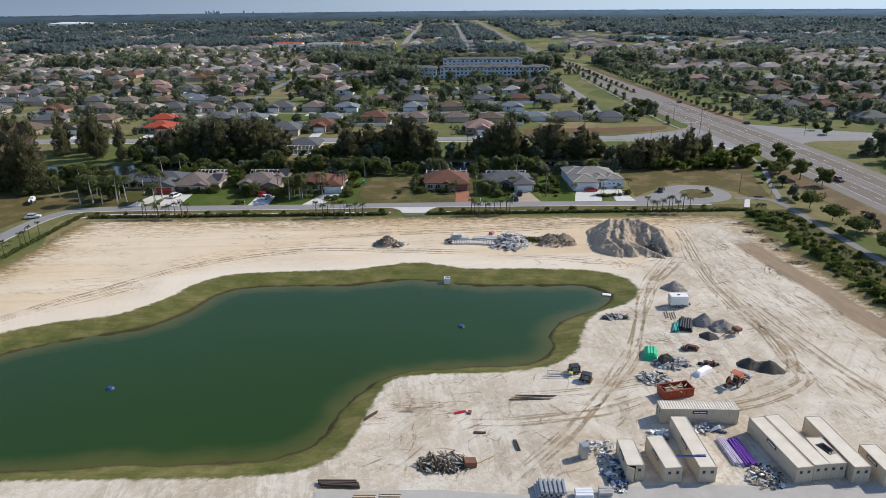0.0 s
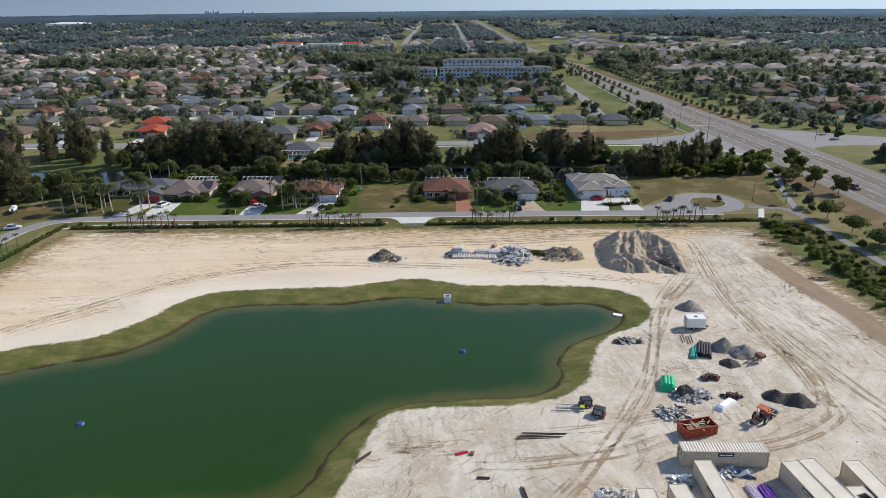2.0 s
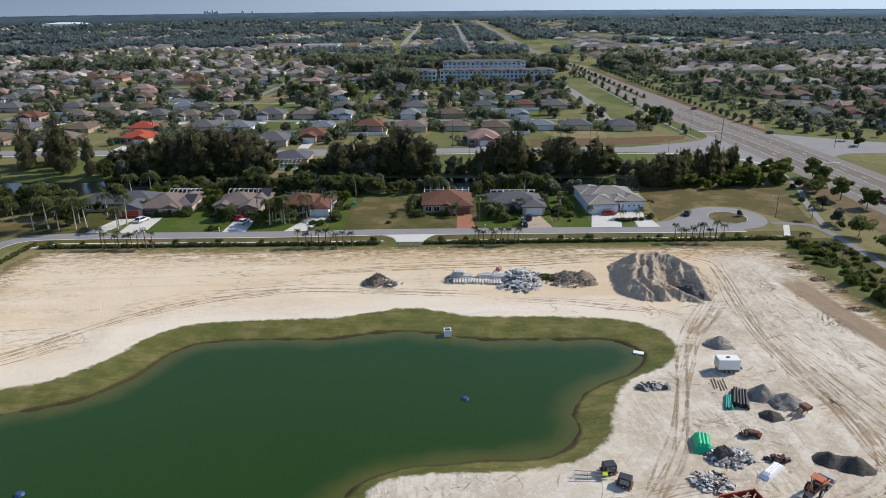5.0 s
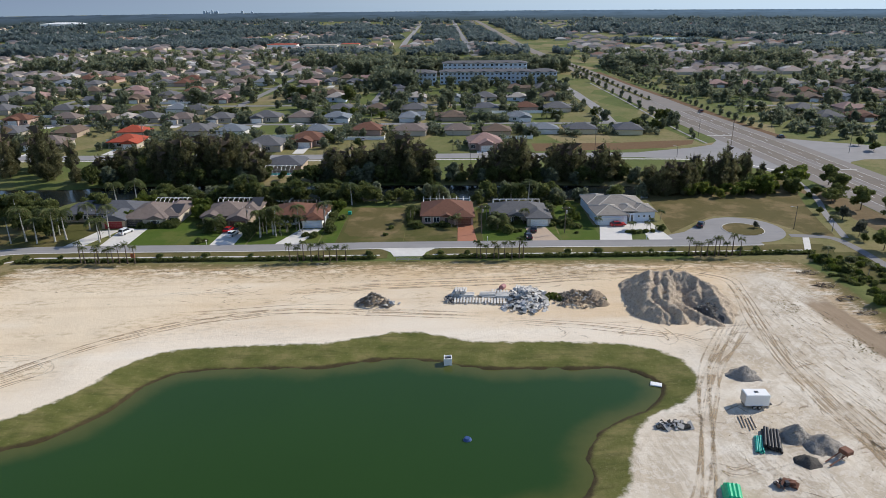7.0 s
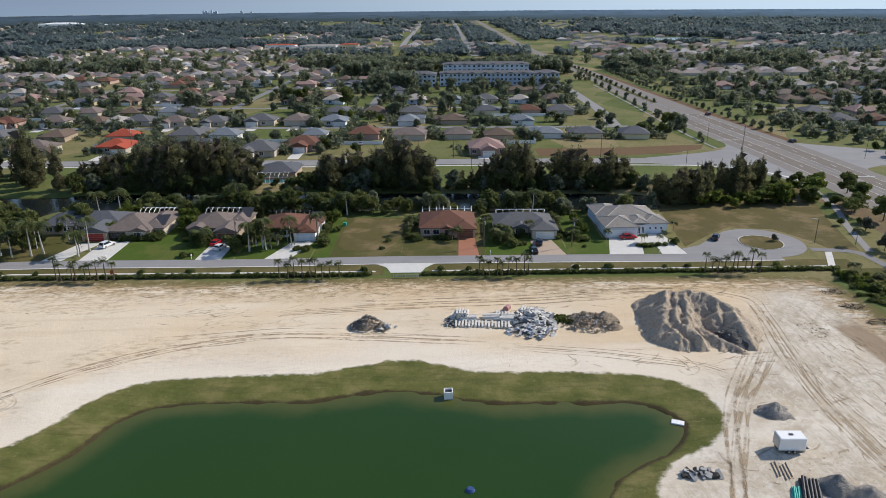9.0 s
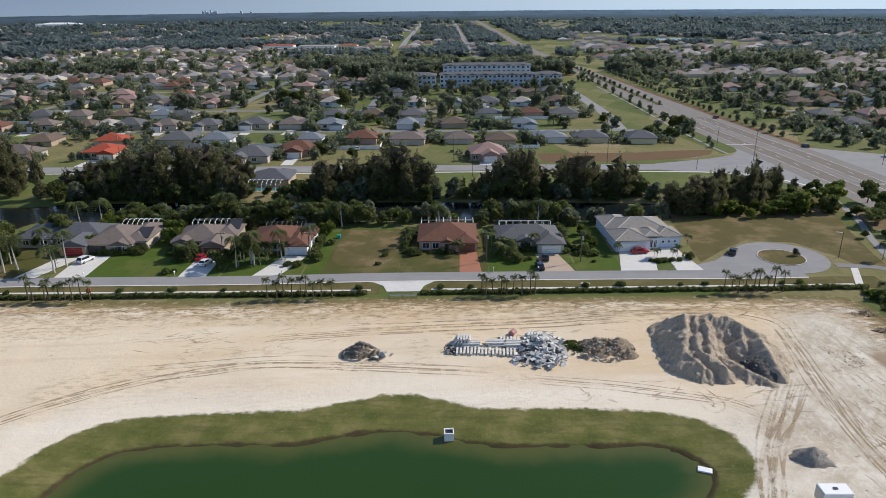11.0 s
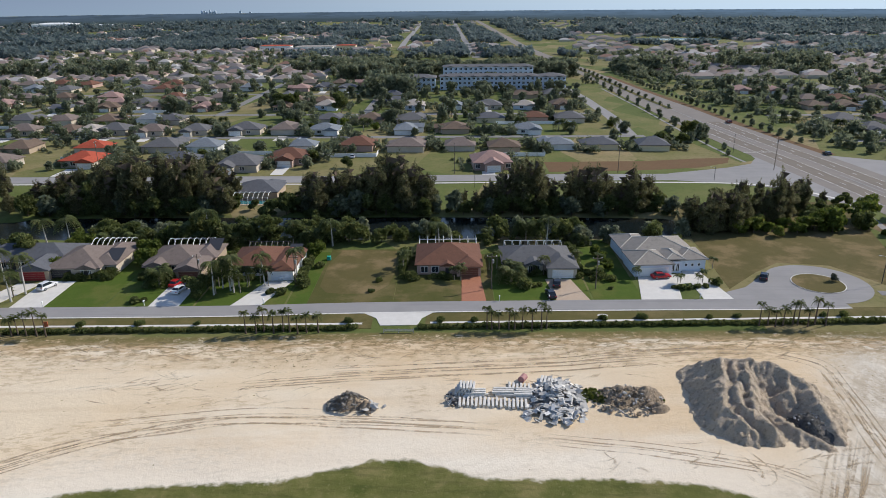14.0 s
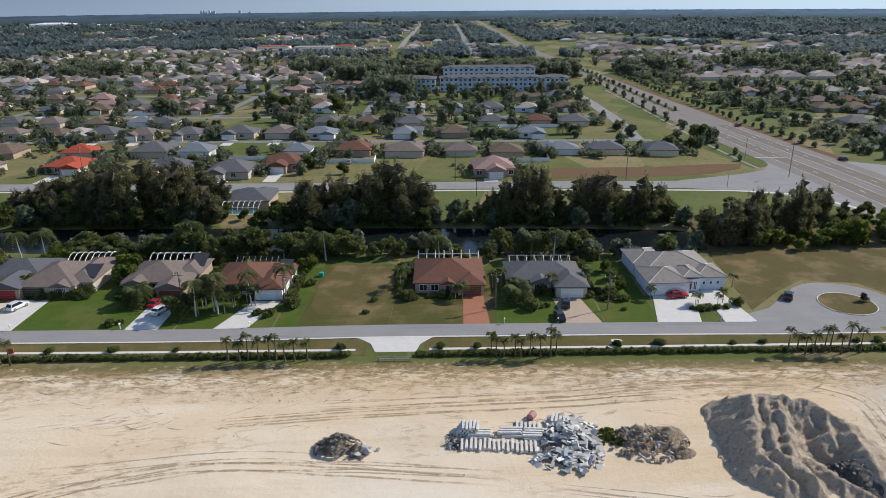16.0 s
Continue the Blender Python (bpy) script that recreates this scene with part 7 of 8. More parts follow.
def chunk_mesh(name, mat, seed, flat=0.5):
    r = random.Random(seed)
    bm = bmesh.new()
    if name in ("stone", "boulder"):
        bmesh.ops.create_icosphere(bm, subdivisions=1, radius=0.55)
        bmesh.ops.scale(bm, vec=(1, 1, flat), verts=bm.verts)
    else:
        add_box(bm, -0.5, 0.5, -0.5, 0.5, -0.5 * flat, 0.5 * flat)
    for v in bm.verts:
        v.co *= r.uniform(0.75, 1.2)
    me = bpy.data.meshes.new(name)
    bm.to_mesh(me)
    bm.free()
    me.materials.append(mat)
    return me


def rubble(name, label, cx, cy, rx, ry, h, count, mats, seed, s0, s1, flat=0.35, piece="slab", long=1.0):
    """Broken pieces lying on and round a heap, each one a part."""
    r = random.Random(seed)
    z0 = height(cx, cy)
    ob = empty(name, label, "rubble", pose(cx, cy, z0))
    meshes = [chunk_mesh(piece, M[m], seed + i, flat) for i, m in enumerate(mats)]
    for i in range(count):
        a, d = r.uniform(0, 6.283), r.random() ** 0.6
        p = new(piece, r.choice(meshes))
        p.parent = ob
        s = r.uniform(s0, s1)
        x, y = rx * d * math.cos(a), ry * d * math.sin(a)
        p.matrix_basis = pose(x, y, h * (1 - d) + 0.08 + r.uniform(0, 0.15), r.uniform(-28, 28), r.uniform(-28, 28), r.uniform(0, 180)) @ Matrix.Diagonal((s * r.uniform(1, 1.8) * long, s * r.uniform(0.5, 1), s * r.uniform(0.4, 1), 1))
    return ob


rubble("concrete_rubble", "heap of broken grey concrete slabs and posts", 16.2, 178.8, 4.6, 6.0, 2.1, 150, ("block", "concrete", "block"), 21, 0.5, 1.3, 0.28)
rubble("concrete_rubble", "broken concrete slabs spilled on the sand", 15.0, 174, 5.2, 3.4, 1.0, 90, ("block", "concrete", "grey_metal"), 22, 0.5, 1.2, 0.25)
rubble("stone_rubble", "heap of broken grey stones", -18.4, 176.4, 3.9, 2.7, 2.6, 110, ("crushed", "crushed", "grey_soil"), 23, 0.25, 0.8, 0.7, "stone")
rubble("boulders", "pale brown boulders at the heap's foot", -14.6, 175.6, 2.2, 1.4, 0.5, 12, ("plank", "block"), 24, 0.7, 1.5, 0.8, "boulder")
rubble("stone_rubble", "long heap of broken stones and rubbish", 27.6, 177.4, 6.0, 4.6, 2.3, 190, ("brown_soil", "block", "plank", "crushed", "brown_soil"), 25, 0.25, 0.8, 0.6, "stone")
rubble("stone_rubble", "black stones on the gravel heap", 53.4, 169.6, 4.0, 3.4, 3.1, 130, ("black_gravel", "dark_soil", "block"), 26, 0.15, 0.5, 0.7, "stone")
rubble("concrete_rubble", "grey blocks and scrap round a rubble heap", 40, 110.6, 3.6, 2.6, 1.0, 120, ("block", "concrete", "grey_metal"), 27, 0.2, 0.6, 0.5, "block")
rubble("concrete_rubble", "pile of grey scrap blocks and offcuts", 35.4, 105.0, 3.0, 2.4, 0.8, 120, ("block", "concrete", "dark_metal"), 28, 0.2, 0.65, 0.4, "block")
rubble("debris_heap", "heap of dark branches and broken boards", -1.6, 81.8, 4.0, 2.6, 0.8, 170, ("dark_plank", "dark_plank", "plank", "block"), 29, 0.12, 0.3, 0.5, "stick", 3.5)
rubble("debris_heap", "spill of blue and grey scrap beside a container", 22.6, 79.8, 1.7, 5.0, 0.5, 140, ("block", "blue", "white_paint", "dark_metal"), 30, 0.15, 0.5, 0.5, "scrap")
rubble("debris_heap", "white and grey scrap beside the containers", 21.6, 85.4, 2.4, 2.0, 0.4, 60, ("white_paint", "block", "concrete"), 31, 0.15, 0.55, 0.4, "scrap")
rubble("debris_heap", "dark scrap metal strewn before the pipes", 43.6, 78.6, 2.6, 2.6, 0.4, 130, ("dark_metal", "block", "white_paint", "plank"), 32, 0.12, 0.5, 0.4, "scrap", 1.6)
rubble("debris_heap", "offcuts and sheets beside the long container", 38.2, 90.2, 3.6, 0.9, 0.3, 45, ("grey_metal", "white_paint", "blue"), 33, 0.2, 0.7, 0.2, "scrap", 2.0)
rubble("debris_heap", "sheets and offcuts between the containers", 31.4, 88.2, 1.4, 1.1, 0.3, 20, ("white_paint", "grey_metal"), 34, 0.3, 0.8, 0.2, "scrap", 2.0)
rubble("debris_heap", "rusty scrap parts on the sand", 45.0, 116, 1.2, 0.8, 0.7, 14, ("rust", "dark_metal"), 35, 0.4, 0.9, 0.7, "scrap")
for i_, (x, y) in enumerate(((85.9, 193.3), (86, 185.3), (87.2, 178), (87.4, 171), (87.1, 161))):
    rubble("brush_pile", "flat pile of dead dark branches", x, y, 2.8, 1.3, 0.4, 46, ("dark_plank", "dark_plank", "plank"), 60 + i_, 0.07, 0.2, 0.5, "branch", 5.0)
rubble("block_stack", "row of grey concrete rings and blocks", 33.8, 129.7, 2.8, 0.9, 0.5, 26, ("block", "dark_soil"), 36, 0.4, 0.9, 0.9, "block")
rubble("debris_heap", "black and rusty machine parts", 46.6, 109.9, 1.9, 0.8, 0.5, 26, ("dark_metal", "rubber", "rust"), 37, 0.3, 0.7, 0.7, "scrap")
grove("weed_patch", "patch of rank green weeds beside the rubble", SHRUB[2:] + LSHRUB[1:] + SHRUB[:1], [(21.9 + 2.6 * u * math.cos(a), 179.2 + 2.2 * u * math.sin(a)) for u, a in scatter(91, 60, 0, 1, 0, 6.28)], 91, 0.28, 0.5, "weeds")
grove("weed_patch", "thin yellow weeds over the rubble heap", LSHRUB[1:], [(31.6 + 2.4 * u * math.cos(a), 178 + 2.6 * u * math.sin(a)) for u, a in scatter(92, 22, 0, 1, 0, 6.28)], 92, 0.2, 0.34, "weeds")


def stack(name, label, x, y, rz, nx, nz, pitch, rad, length, mat, category, square=False, jitter=0.15, seed=1, part_name="pipe"):
    """Bars or pipes lying side by side in layers."""
    r = random.Random(seed)
    ob = empty(name, label, category, pose(x, y, height(x, y), 0, 0, rz))
    if square:
        me = bpy.data.meshes.new(part_name)
        bm = box(-rad, rad, -length / 2, length / 2, -rad, rad, bevel=rad * 0.2)
    else:
        me = bpy.data.meshes.new(part_name)
        bm = tube((0, -length / 2, 0), (0, length / 2, 0), rad, n=10)
    bm.to_mesh(me)
    bm.free()
    me.materials.append(M[mat])
    for k in range(nz):
        for i in range(nx - (k if not square else 0)):
            p = new(part_name, me)
            p.parent = ob
            p.matrix_basis = pose((i - nx / 2 + 0.5 * k) * pitch, r.uniform(-jitter, jitter), rad + 0.02 + k * rad * (2.02 if square else 1.75), 0, 0, r.uniform(-2, 2))
    return ob


stack("beam_stack", "row of pale concrete beams on the sand", 5.6, 176.9, -3, 17, 1, 0.68, 0.2, 2.6, "concrete", "beams", True, 0.25, 1, "beam")
stack("beam_stack", "layer of concrete beams laid crosswise", 2.6, 179.6, 90, 3, 2, 0.62, 0.2, 3.4, "concrete", "beams", True, 0.4, 2, "beam")
stack("beam_stack", "stack of concrete beams", 0.6, 180.2, -4, 5, 4, 0.55, 0.2, 2.4, "concrete", "beams", True, 0.2, 3, "beam")
stack("beam_stack", "layer of concrete beams laid crosswise", 7.4, 180.0, 90, 3, 2, 0.6, 0.2, 3.6, "concrete", "beams", True, 0.4, 4, "beam")
stack("beam_stack", "stack of concrete beams by the rubble", 10.8, 179.6, 88, 4, 2, 0.6, 0.2, 3.0, "concrete", "beams", True, 0.4, 5, "beam")
stack("beam_stack", "row of concrete beams by the rubble", 10.4, 181.8, -5, 6, 1, 0.66, 0.2, 2.2, "concrete", "beams", True, 0.3, 6, "beam")
stack("beam_stack", "upright stack of short beams on rubble", 14.8, 182.4, -12, 5, 3, 0.6, 0.2, 2.4, "concrete", "beams", True, 0.4, 7, "beam")
rubble("block_stack", "dark offcuts at the end of the beam row", -1.6, 178, 1.1, 2.0, 0.5, 26, ("block", "dark_metal"), 38, 0.3, 0.8, 0.5, "block")
stack("pipe_stack", "stack of purple plastic pipes", 42.6, 84.6, 4, 8, 2, 0.25, 0.12, 6.1, "purple_pipe", "pipes", False, 0.3, 8)
stack("pipe_stack", "row of pale lilac plastic pipes", 40.9, 84.7, 4, 6, 2, 0.25, 0.12, 6.1, "lilac_pipe", "pipes", False, 0.3, 9)
stack("pipe_stack", "stack of black plastic pipes", 47.6, 125.6, -20, 6, 2, 0.46, 0.22, 5.0, "black_pipe", "pipes", False, 0.3, 10)
stack("pipe_stack", "bundle of teal plastic pipes", 45.4, 124.9, -20, 5, 2, 0.26, 0.13, 4.0, "teal_pipe", "pipes", False, 0.2, 11)
stack("timber_stack", "weathered planks laid side by side", 46.0, 130.6, -8, 5, 1, 0.5, 0.06, 3.2, "plank", "timber", True, 0.6, 12, "plank")
stack("pallet_stack", "bundles of grey-blue sheet goods in the yard", 13, 75.6, 0, 6, 3, 0.62, 0.2, 2.8, "grey_metal", "timber", True, 0.1, 13, "bundle")
stack("bundle", "white wrapped bundle on the yard slab", 17.4, 74.6, 90, 3, 2, 0.55, 0.25, 2.4, "sheet", "bundle", True, 0.1, 14, "bundle")
stack("bundle", "grey wrapped bundle on the yard slab", 20.4, 75.0, 90, 3, 2, 0.5, 0.24, 1.8, "block", "bundle", True, 0.1, 15, "bundle")
stack("timber_stack", "pale new boards on the yard slab", -12.2, 74.4, 90, 4, 1, 0.45, 0.12, 3.0, "pale_plank", "timber", True, 0.2, 16, "plank")
stack("timber_stack", "pale new boards on the yard slab", -8.6, 74.8, 90, 3, 1, 0.5, 0.12, 2.8, "pale_plank", "timber", True, 0.1, 17, "plank")
stack("timber_stack", "long dark timbers along the yard edge", -16, 77.0, 88, 4, 2, 0.3, 0.12, 5.4, "dark_plank", "timber", True, 0.5, 18, "plank")
stack("timber_stack", "long dark poles lying on the sand", 13.2, 99.2, 90, 4, 1, 0.42, 0.06, 7.0, "dark_plank", "timber", True, 1.6, 19, "pole")
stack("timber_stack", "two dark planks on the sand", 9.6, 85.8, 8, 2, 1, 0.3, 0.1, 2.6, "dark_plank", "timber", True, 0.3, 20, "plank")
stack("timber_stack", "long pale board on the sand", 4.6, 82.6, -56, 1, 1, 0.3, 0.09, 3.2, "pale_plank", "timber", True, 0.1, 21, "plank")
stack("timber_stack", "dark timber lying on the bank", -13.4, 93.6, -40, 2, 1, 0.3, 0.1, 3.0, "dark_plank", "timber", True, 0.2, 22, "plank")
stack("timber_stack", "short dark planks on the sand", 4.2, 89.4, 88, 2, 1, 0.3, 0.08, 1.9, "dark_plank", "timber", True, 0.3, 23, "plank")
stack("board_stack", "blue-grey board across two container roofs", 33.4, 80.4, 90, 2, 1, 0.3, 0.06, 4.2, "blue", "timber", True, 0.1, 24, "board").location.z = height(33.4, 80.4) + 2.6
stack("board_stack", "blue-grey boards on the yard slab", 54.6, 76.8, 90, 3, 1, 0.3, 0.06, 4.2, "grey_metal", "timber", True, 0.2, 25, "board")


def simple(name, label, category, bm, mat, m):
    me = bpy.data.meshes.new(name)
    bm.to_mesh(me)
    bm.free()
    me.materials.append(M[mat])
    ob = new(name, me)
    ob.matrix_basis = m
    return tagged(ob, label, category)


def draped(w, d, h, seed):
    """A sheet thrown over a stack: ridged top and hanging sides."""
    bm = bmesh.new()
    r = random.Random(seed)
    n = 10
    rows = []
    for j in range(n + 1):
        row = []
        for i in range(n + 1):
            u, v = i / n * 2 - 1, j / n * 2 - 1
            e = max(abs(u), abs(v))
            z = h if e < 0.72 else h * (1 - (e - 0.72) / 0.28)
            row.append(bm.verts.new((u * w / 2, v * d / 2, max(0.02, z + (0.12 if i % 2 else 0) * (e < 0.8) + r.uniform(-0.03, 0.03)))))
        rows.append(row)
    for a, b in zip(rows, rows[1:]):
        for i in range(n):
            bm.faces.new((a[i], a[i + 1], b[i + 1], b[i]))
    return bm


simple("tarpaulin", "bright green plastic sheet over a stack", "tarpaulin", draped(2.6, 4.6, 1.25, 1), "green_plastic", pose(37.0, 113.6, height(37, 113.6), 0, 0, -14))
simple("plastic_sheet", "crumpled white plastic sheet over pipes", "sheet", draped(1.6, 5.0, 0.7, 2), "sheet", pose(44.6, 107.3, height(44.6, 107.3), 0, 0, -50))
simple("tarpaulin", "dark green net over rubble", "tarpaulin", draped(2.6, 2.0, 1.4, 3), "dark_soil", pose(38.9, 110.6, height(39, 110.6) + 0.25, 0, 0, 20))
simple("tarpaulin", "scrap of black tarpaulin on a container roof", "tarpaulin", draped(1.5, 2.6, 0.16, 4), "black_pipe", pose(53.2, 82.0, height(53, 81.8) + 2.58, 0, 0, 20))
simple("board", "red plastic board lying on the sand", "board", box(-1.0, 1.0, -0.3, 0.3, 0, 0.12, bevel=0.03), "car_red", pose(1.0, 95.0, height(1, 95) + 0.02, 0, 0, 20))
simple("box", "small dark box beside a red board", "box", box(-0.3, 0.3, -0.4, 0.4, 0, 0.3, bevel=0.03), "rust", pose(2.5, 94.8, height(2.5, 94.8), 0, 0, -15))
simple("crate", "rusty brown crate on the debris heap", "crate", box(-0.9, 0.9, -0.7, 0.7, 0, 1.0, bevel=0.04), "rust", pose(2.2, 81.4, height(2.2, 81.4), 0, 6, 10))
simple("drum", "faded pink steel drum on its side", "drum", tube((-0.7, 0, 0.6), (0.7, 0, 0.6), 0.6, n=16), "pink_steel", pose(10.9, 184, height(10.9, 184), 0, 0, 60))
simple("raft", "small white float on the pond edge", "float", box(-1.0, 1.0, -0.6, 0.6, 0, 0.25, bevel=0.06), "white_paint", pose(35.2, 143.6, WATER_Z + 0.32, 0, 0, -20))
for x, y in ((-60.8, 103.4), (1.6, 127.6)):
    simple("aerator", "small dark blue aerator float on the pond", "float", tube((0, 0, -0.1), (0, 0, 0.35), 0.75, 0.45, 12), "blue", pose(x, y, WATER_Z + 0.34))
simple("cooler", "small teal bin on the vacant lot", "bin", box(-0.5, 0.5, -0.5, 0.5, 0, 1.0, bevel=0.06), "teal_pipe", pose(-33.2, 243.4, 0.03))
simple("sign_board", "small orange plastic barrier in the hedge", "barrier", box(-0.5, 0.5, -0.1, 0.1, 0, 1.2, bevel=0.04), "machine_orange", pose(-85.2, 205.2, 0, 0, 0, 10))


def pump_box(x, y):
    z = WATER_Z + 0.1
    ob = empty("outlet_structure", "white concrete pond outlet box with an open top", "outlet", pose(x, y, z, 0, 0, 4))
    for a in ((-0.75, 0.75, -0.75, -0.6), (-0.75, 0.75, 0.6, 0.75), (-0.75, -0.6, -0.6, 0.6), (0.6, 0.75, -0.6, 0.6)):
        part("wall", box(*a, -0.6, 1.6), M["white_paint"], ob)
    part("grate", box(-0.6, 0.6, -0.6, 0.6, 1.2, 1.3), M["dark_metal"], ob, "dark steel grate")


pump_box(-1.6, 151.2)


def junk_machine(x, y, rz, label):
    ob = empty("generator", label, "machine", pose(x, y, height(x, y), 0, 0, rz))
    part("housing", box(-0.9, 0.9, -0.7, 0.7, 0.35, 1.5, bevel=0.08), M["dark_metal"], ob)
    part("frame", box(-1.1, 1.1, -0.8, 0.8, 0.2, 0.36), M["rust"], ob)
    for i in range(4):
        part("louvre", box(-0.6, 0.6, -0.76, -0.70, 0.6 + 0.2 * i, 0.7 + 0.2 * i), M["grey_metal"], ob)
    for s in (-1, 1):
        wheel(ob, 0, s * 0.85, 0.3)


junk_machine(21.6, 107.2, 10, "dark skid-mounted pump unit on wheels")
junk_machine(23.2, 104.4, -25, "dark generator unit on wheels")


def lattice(x, y, rz):
    ob = empty("boom_section", "grey steel lattice boom lying on the sand", "boom", pose(x, y, height(x, y), 0, 0, rz))
    for a in ((-0.4, 0.05), (0.4, 0.05), (-0.4, 0.75), (0.4, 0.75)):
        part("chord", tube((-2.2, a[0], a[1]), (2.2, a[0], a[1]), 0.06, n=5), M["grey_metal"], ob)
    for i in range(6):
        q = -2.2 + i * 0.88
        part("brace", tube((q, -0.4, 0.05), (q, 0.4, 0.75), 0.04, n=4), M["grey_metal"], ob)
        part("brace", tube((q, 0.4, 0.05), (q, -0.4, 0.75), 0.04, n=4), M["grey_metal"], ob)
    part("panel", box(1.6, 2.3, -0.45, 0.45, 0.75, 0.8), M["lime_paint"], ob, "yellow-green panel")


M["lime_paint"] = coat("yellow_green_paint", (0.45, 0.55, 0.03), 0.5, 0.1)
lattice(18.8, 105.9, -4)


def conveyor(x, y, rz):
    ob = empty("screening_frame", "rusty brown steel screening frame", "machine", pose(x, y, height(x, y), 0, 0, rz))
    part("beam", tube((-2.2, 0, 0.2), (1.6, 0, 1.2), 0.1, n=5), M["rust"], ob)
    part("beam", tube((-2.0, 0.9, 0.2), (1.6, 0.9, 1.2), 0.1, n=5), M["rust"], ob)
    part("hopper", box(0.8, 2.2, -0.3, 1.2, 0.9, 1.6, bevel=0.1), M["rust"], ob)
    for q in (0.9, 2.0):
        part("leg", tube((q, 0.4, 0), (q, 0.4, 1.0), 0.07, n=5), M["rust"], ob)


conveyor(55.0, 120.6, 25)
simple("portable_toilet", "grey-blue portable toilet cabin", "cabin", box(-0.6, 0.6, -0.6, 0.6, 0, 2.3, bevel=0.12), "grey_metal", pose(18.9, 83.2, height(18.9, 83.2), 0, 0, 15))

# tyre ruts pressed into the sand: soft-edged, broken bands of damper tone
def rut_material():
    n = Nodes("rutted_sand")
    n.done(n.mix(n.noise(0.5, 5, 0.7), (0.36, 0.27, 0.17), (0.48, 0.385, 0.265)), 0.95, n.noise(2.5, 4), 0.6, 0.1, spec=0.1)
    last = [q for q in n.t.nodes if q.type == "OUTPUT_MATERIAL"][0]
    body = last.inputs["Surface"].links[0].from_socket
    gap = n.t.nodes.new("ShaderNodeBsdfTransparent")
    join = n.t.nodes.new("ShaderNodeMixShader")
    soft = n.math("MULTIPLY", n.attr("press"), n.math("ADD", 0.12, n.math("MULTIPLY", n.step(n.noise(0.22, 5, 0.7), 0.42, 0.58), 0.55)))
    n.put(join.inputs[0], soft)
    n.t.links.new(gap.outputs[0], join.inputs[1])
    n.t.links.new(body, join.inputs[2])
    n.t.links.new(join.outputs[0], last.inputs["Surface"])
    return n.mat


M["rut"] = rut_material()


def rut(pts, width, label="shallow soft-edged tyre rut in sand"):
    c = smooth_line(pts, False, 1.2)
    d = np.gradient(c, axis=0)
    d /= np.linalg.norm(d, axis=1)[:, None] + 1e-9
    nrm = np.c_[-d[:, 1], d[:, 0]]
    fade = np.clip(np.minimum(np.arange(len(c)), np.arange(len(c))[::-1]) / 9, 0, 1)
    V, F, press = [], [], []
    across = ((-1.0, 0.0), (-0.35, 1.0), (0.35, 1.0), (1.0, 0.0))
    for p, q, e in zip(c, nrm, fade):
        for o, k in across:
            a = p + q * o * width * (0.8 + 0.4 * random.random()) / 2
            V.append((a[0], a[1], height(a[0], a[1]) + 0.03))
            press.append(k * e)
    for i in range(len(c) - 1):
        for j in range(3):
            F.append((4 * i + j, 4 * i + j + 1, 4 * i + j + 5, 4 * i + j + 4))
    ob = mesh_ob("tyre_rut", V, F, M["rut"])
    a = ob.data.attributes.new("press", "FLOAT", "POINT")
    a.data.foreach_set("value", np.array(press, np.float32))
    tagged(ob, label, "track", kind="structure")


TRACKS = [([(-100, 126), (-93, 133.8), (-88.8, 138.5), (-81.8, 146), (-77.7, 150.5), (-68.1, 159), (-56.8, 166.4), (-45, 170.4), (-32, 172.2), (-14, 172), (6, 170)], 3, 1.2, 0.6),
          ([(-92, 131.5), (-87.5, 136.3), (-80.2, 142.8), (-75.6, 147.5), (-77.2, 150.2)], 2, 0.5, 0.45), ([(-97, 147.6), (-95, 149.1), (-91, 151.2), (-85, 152.1), (-80, 151)], 2, 0.8, 0.4),
          ([(60.4, 167.5), (52.7, 156.3), (47.1, 148.4), (42.8, 138.6), (39.1, 128.7), (34.9, 118), (31, 109), (22.9, 96.4), (15, 85.8), (7.6, 78.1)], 3, 1.5, 0.6),
          ([(56.9, 167.5), (51.2, 158), (46.5, 149.9), (42.6, 141.3), (38, 127), (33.5, 114)], 2, 1.2, 0.7), ([(41.5, 164), (42, 162.5), (43.4, 159.7), (42, 158), (40.6, 160)], 2, 0.7, 0.5),
          ([(58, 193.4), (64.6, 190), (65, 183), (62.2, 166.7), (60.7, 151.4), (61.1, 137.2), (62.1, 124.2), (61.5, 112.3), (61.4, 105.3), (55, 99.8), (46, 96.4), (36, 95)], 4, 1.5, 0.55),
          ([(63.8, 142.2), (66, 124), (69, 108), (74, 92)], 3, 2.0, 0.5), ([(-26, 187), (9, 190), (30, 192.6), (46, 194.4), (58, 193.4)], 3, 1.4, 0.6), ([(-40, 183), (-20, 185.5), (9, 188), (36, 190.6)], 2, 1.0, 0.7),
          ([(34.6, 116.1), (37.7, 120), (40.5, 119), (47.7, 122.1)], 2, 0.8, 0.5), ([(59.1, 133.2), (62.9, 125.2), (63.7, 115.6), (60, 106), (52, 101)], 3, 1.0, 0.6), ([(10, 99), (22, 101), (33, 104), (41, 105)], 2, 1.4, 0.5),
          ([(2, 92), (12, 92.5), (24, 95), (34, 99)], 3, 1.6, 0.6), ([(-62, 170), (-30, 174.5), (-6, 171.4)], 1, 1.0, 0.5), ([(10, 168), (30, 164), (45, 160), (52, 152)], 2, 1.2, 0.5)]
r_ = random.Random(77)
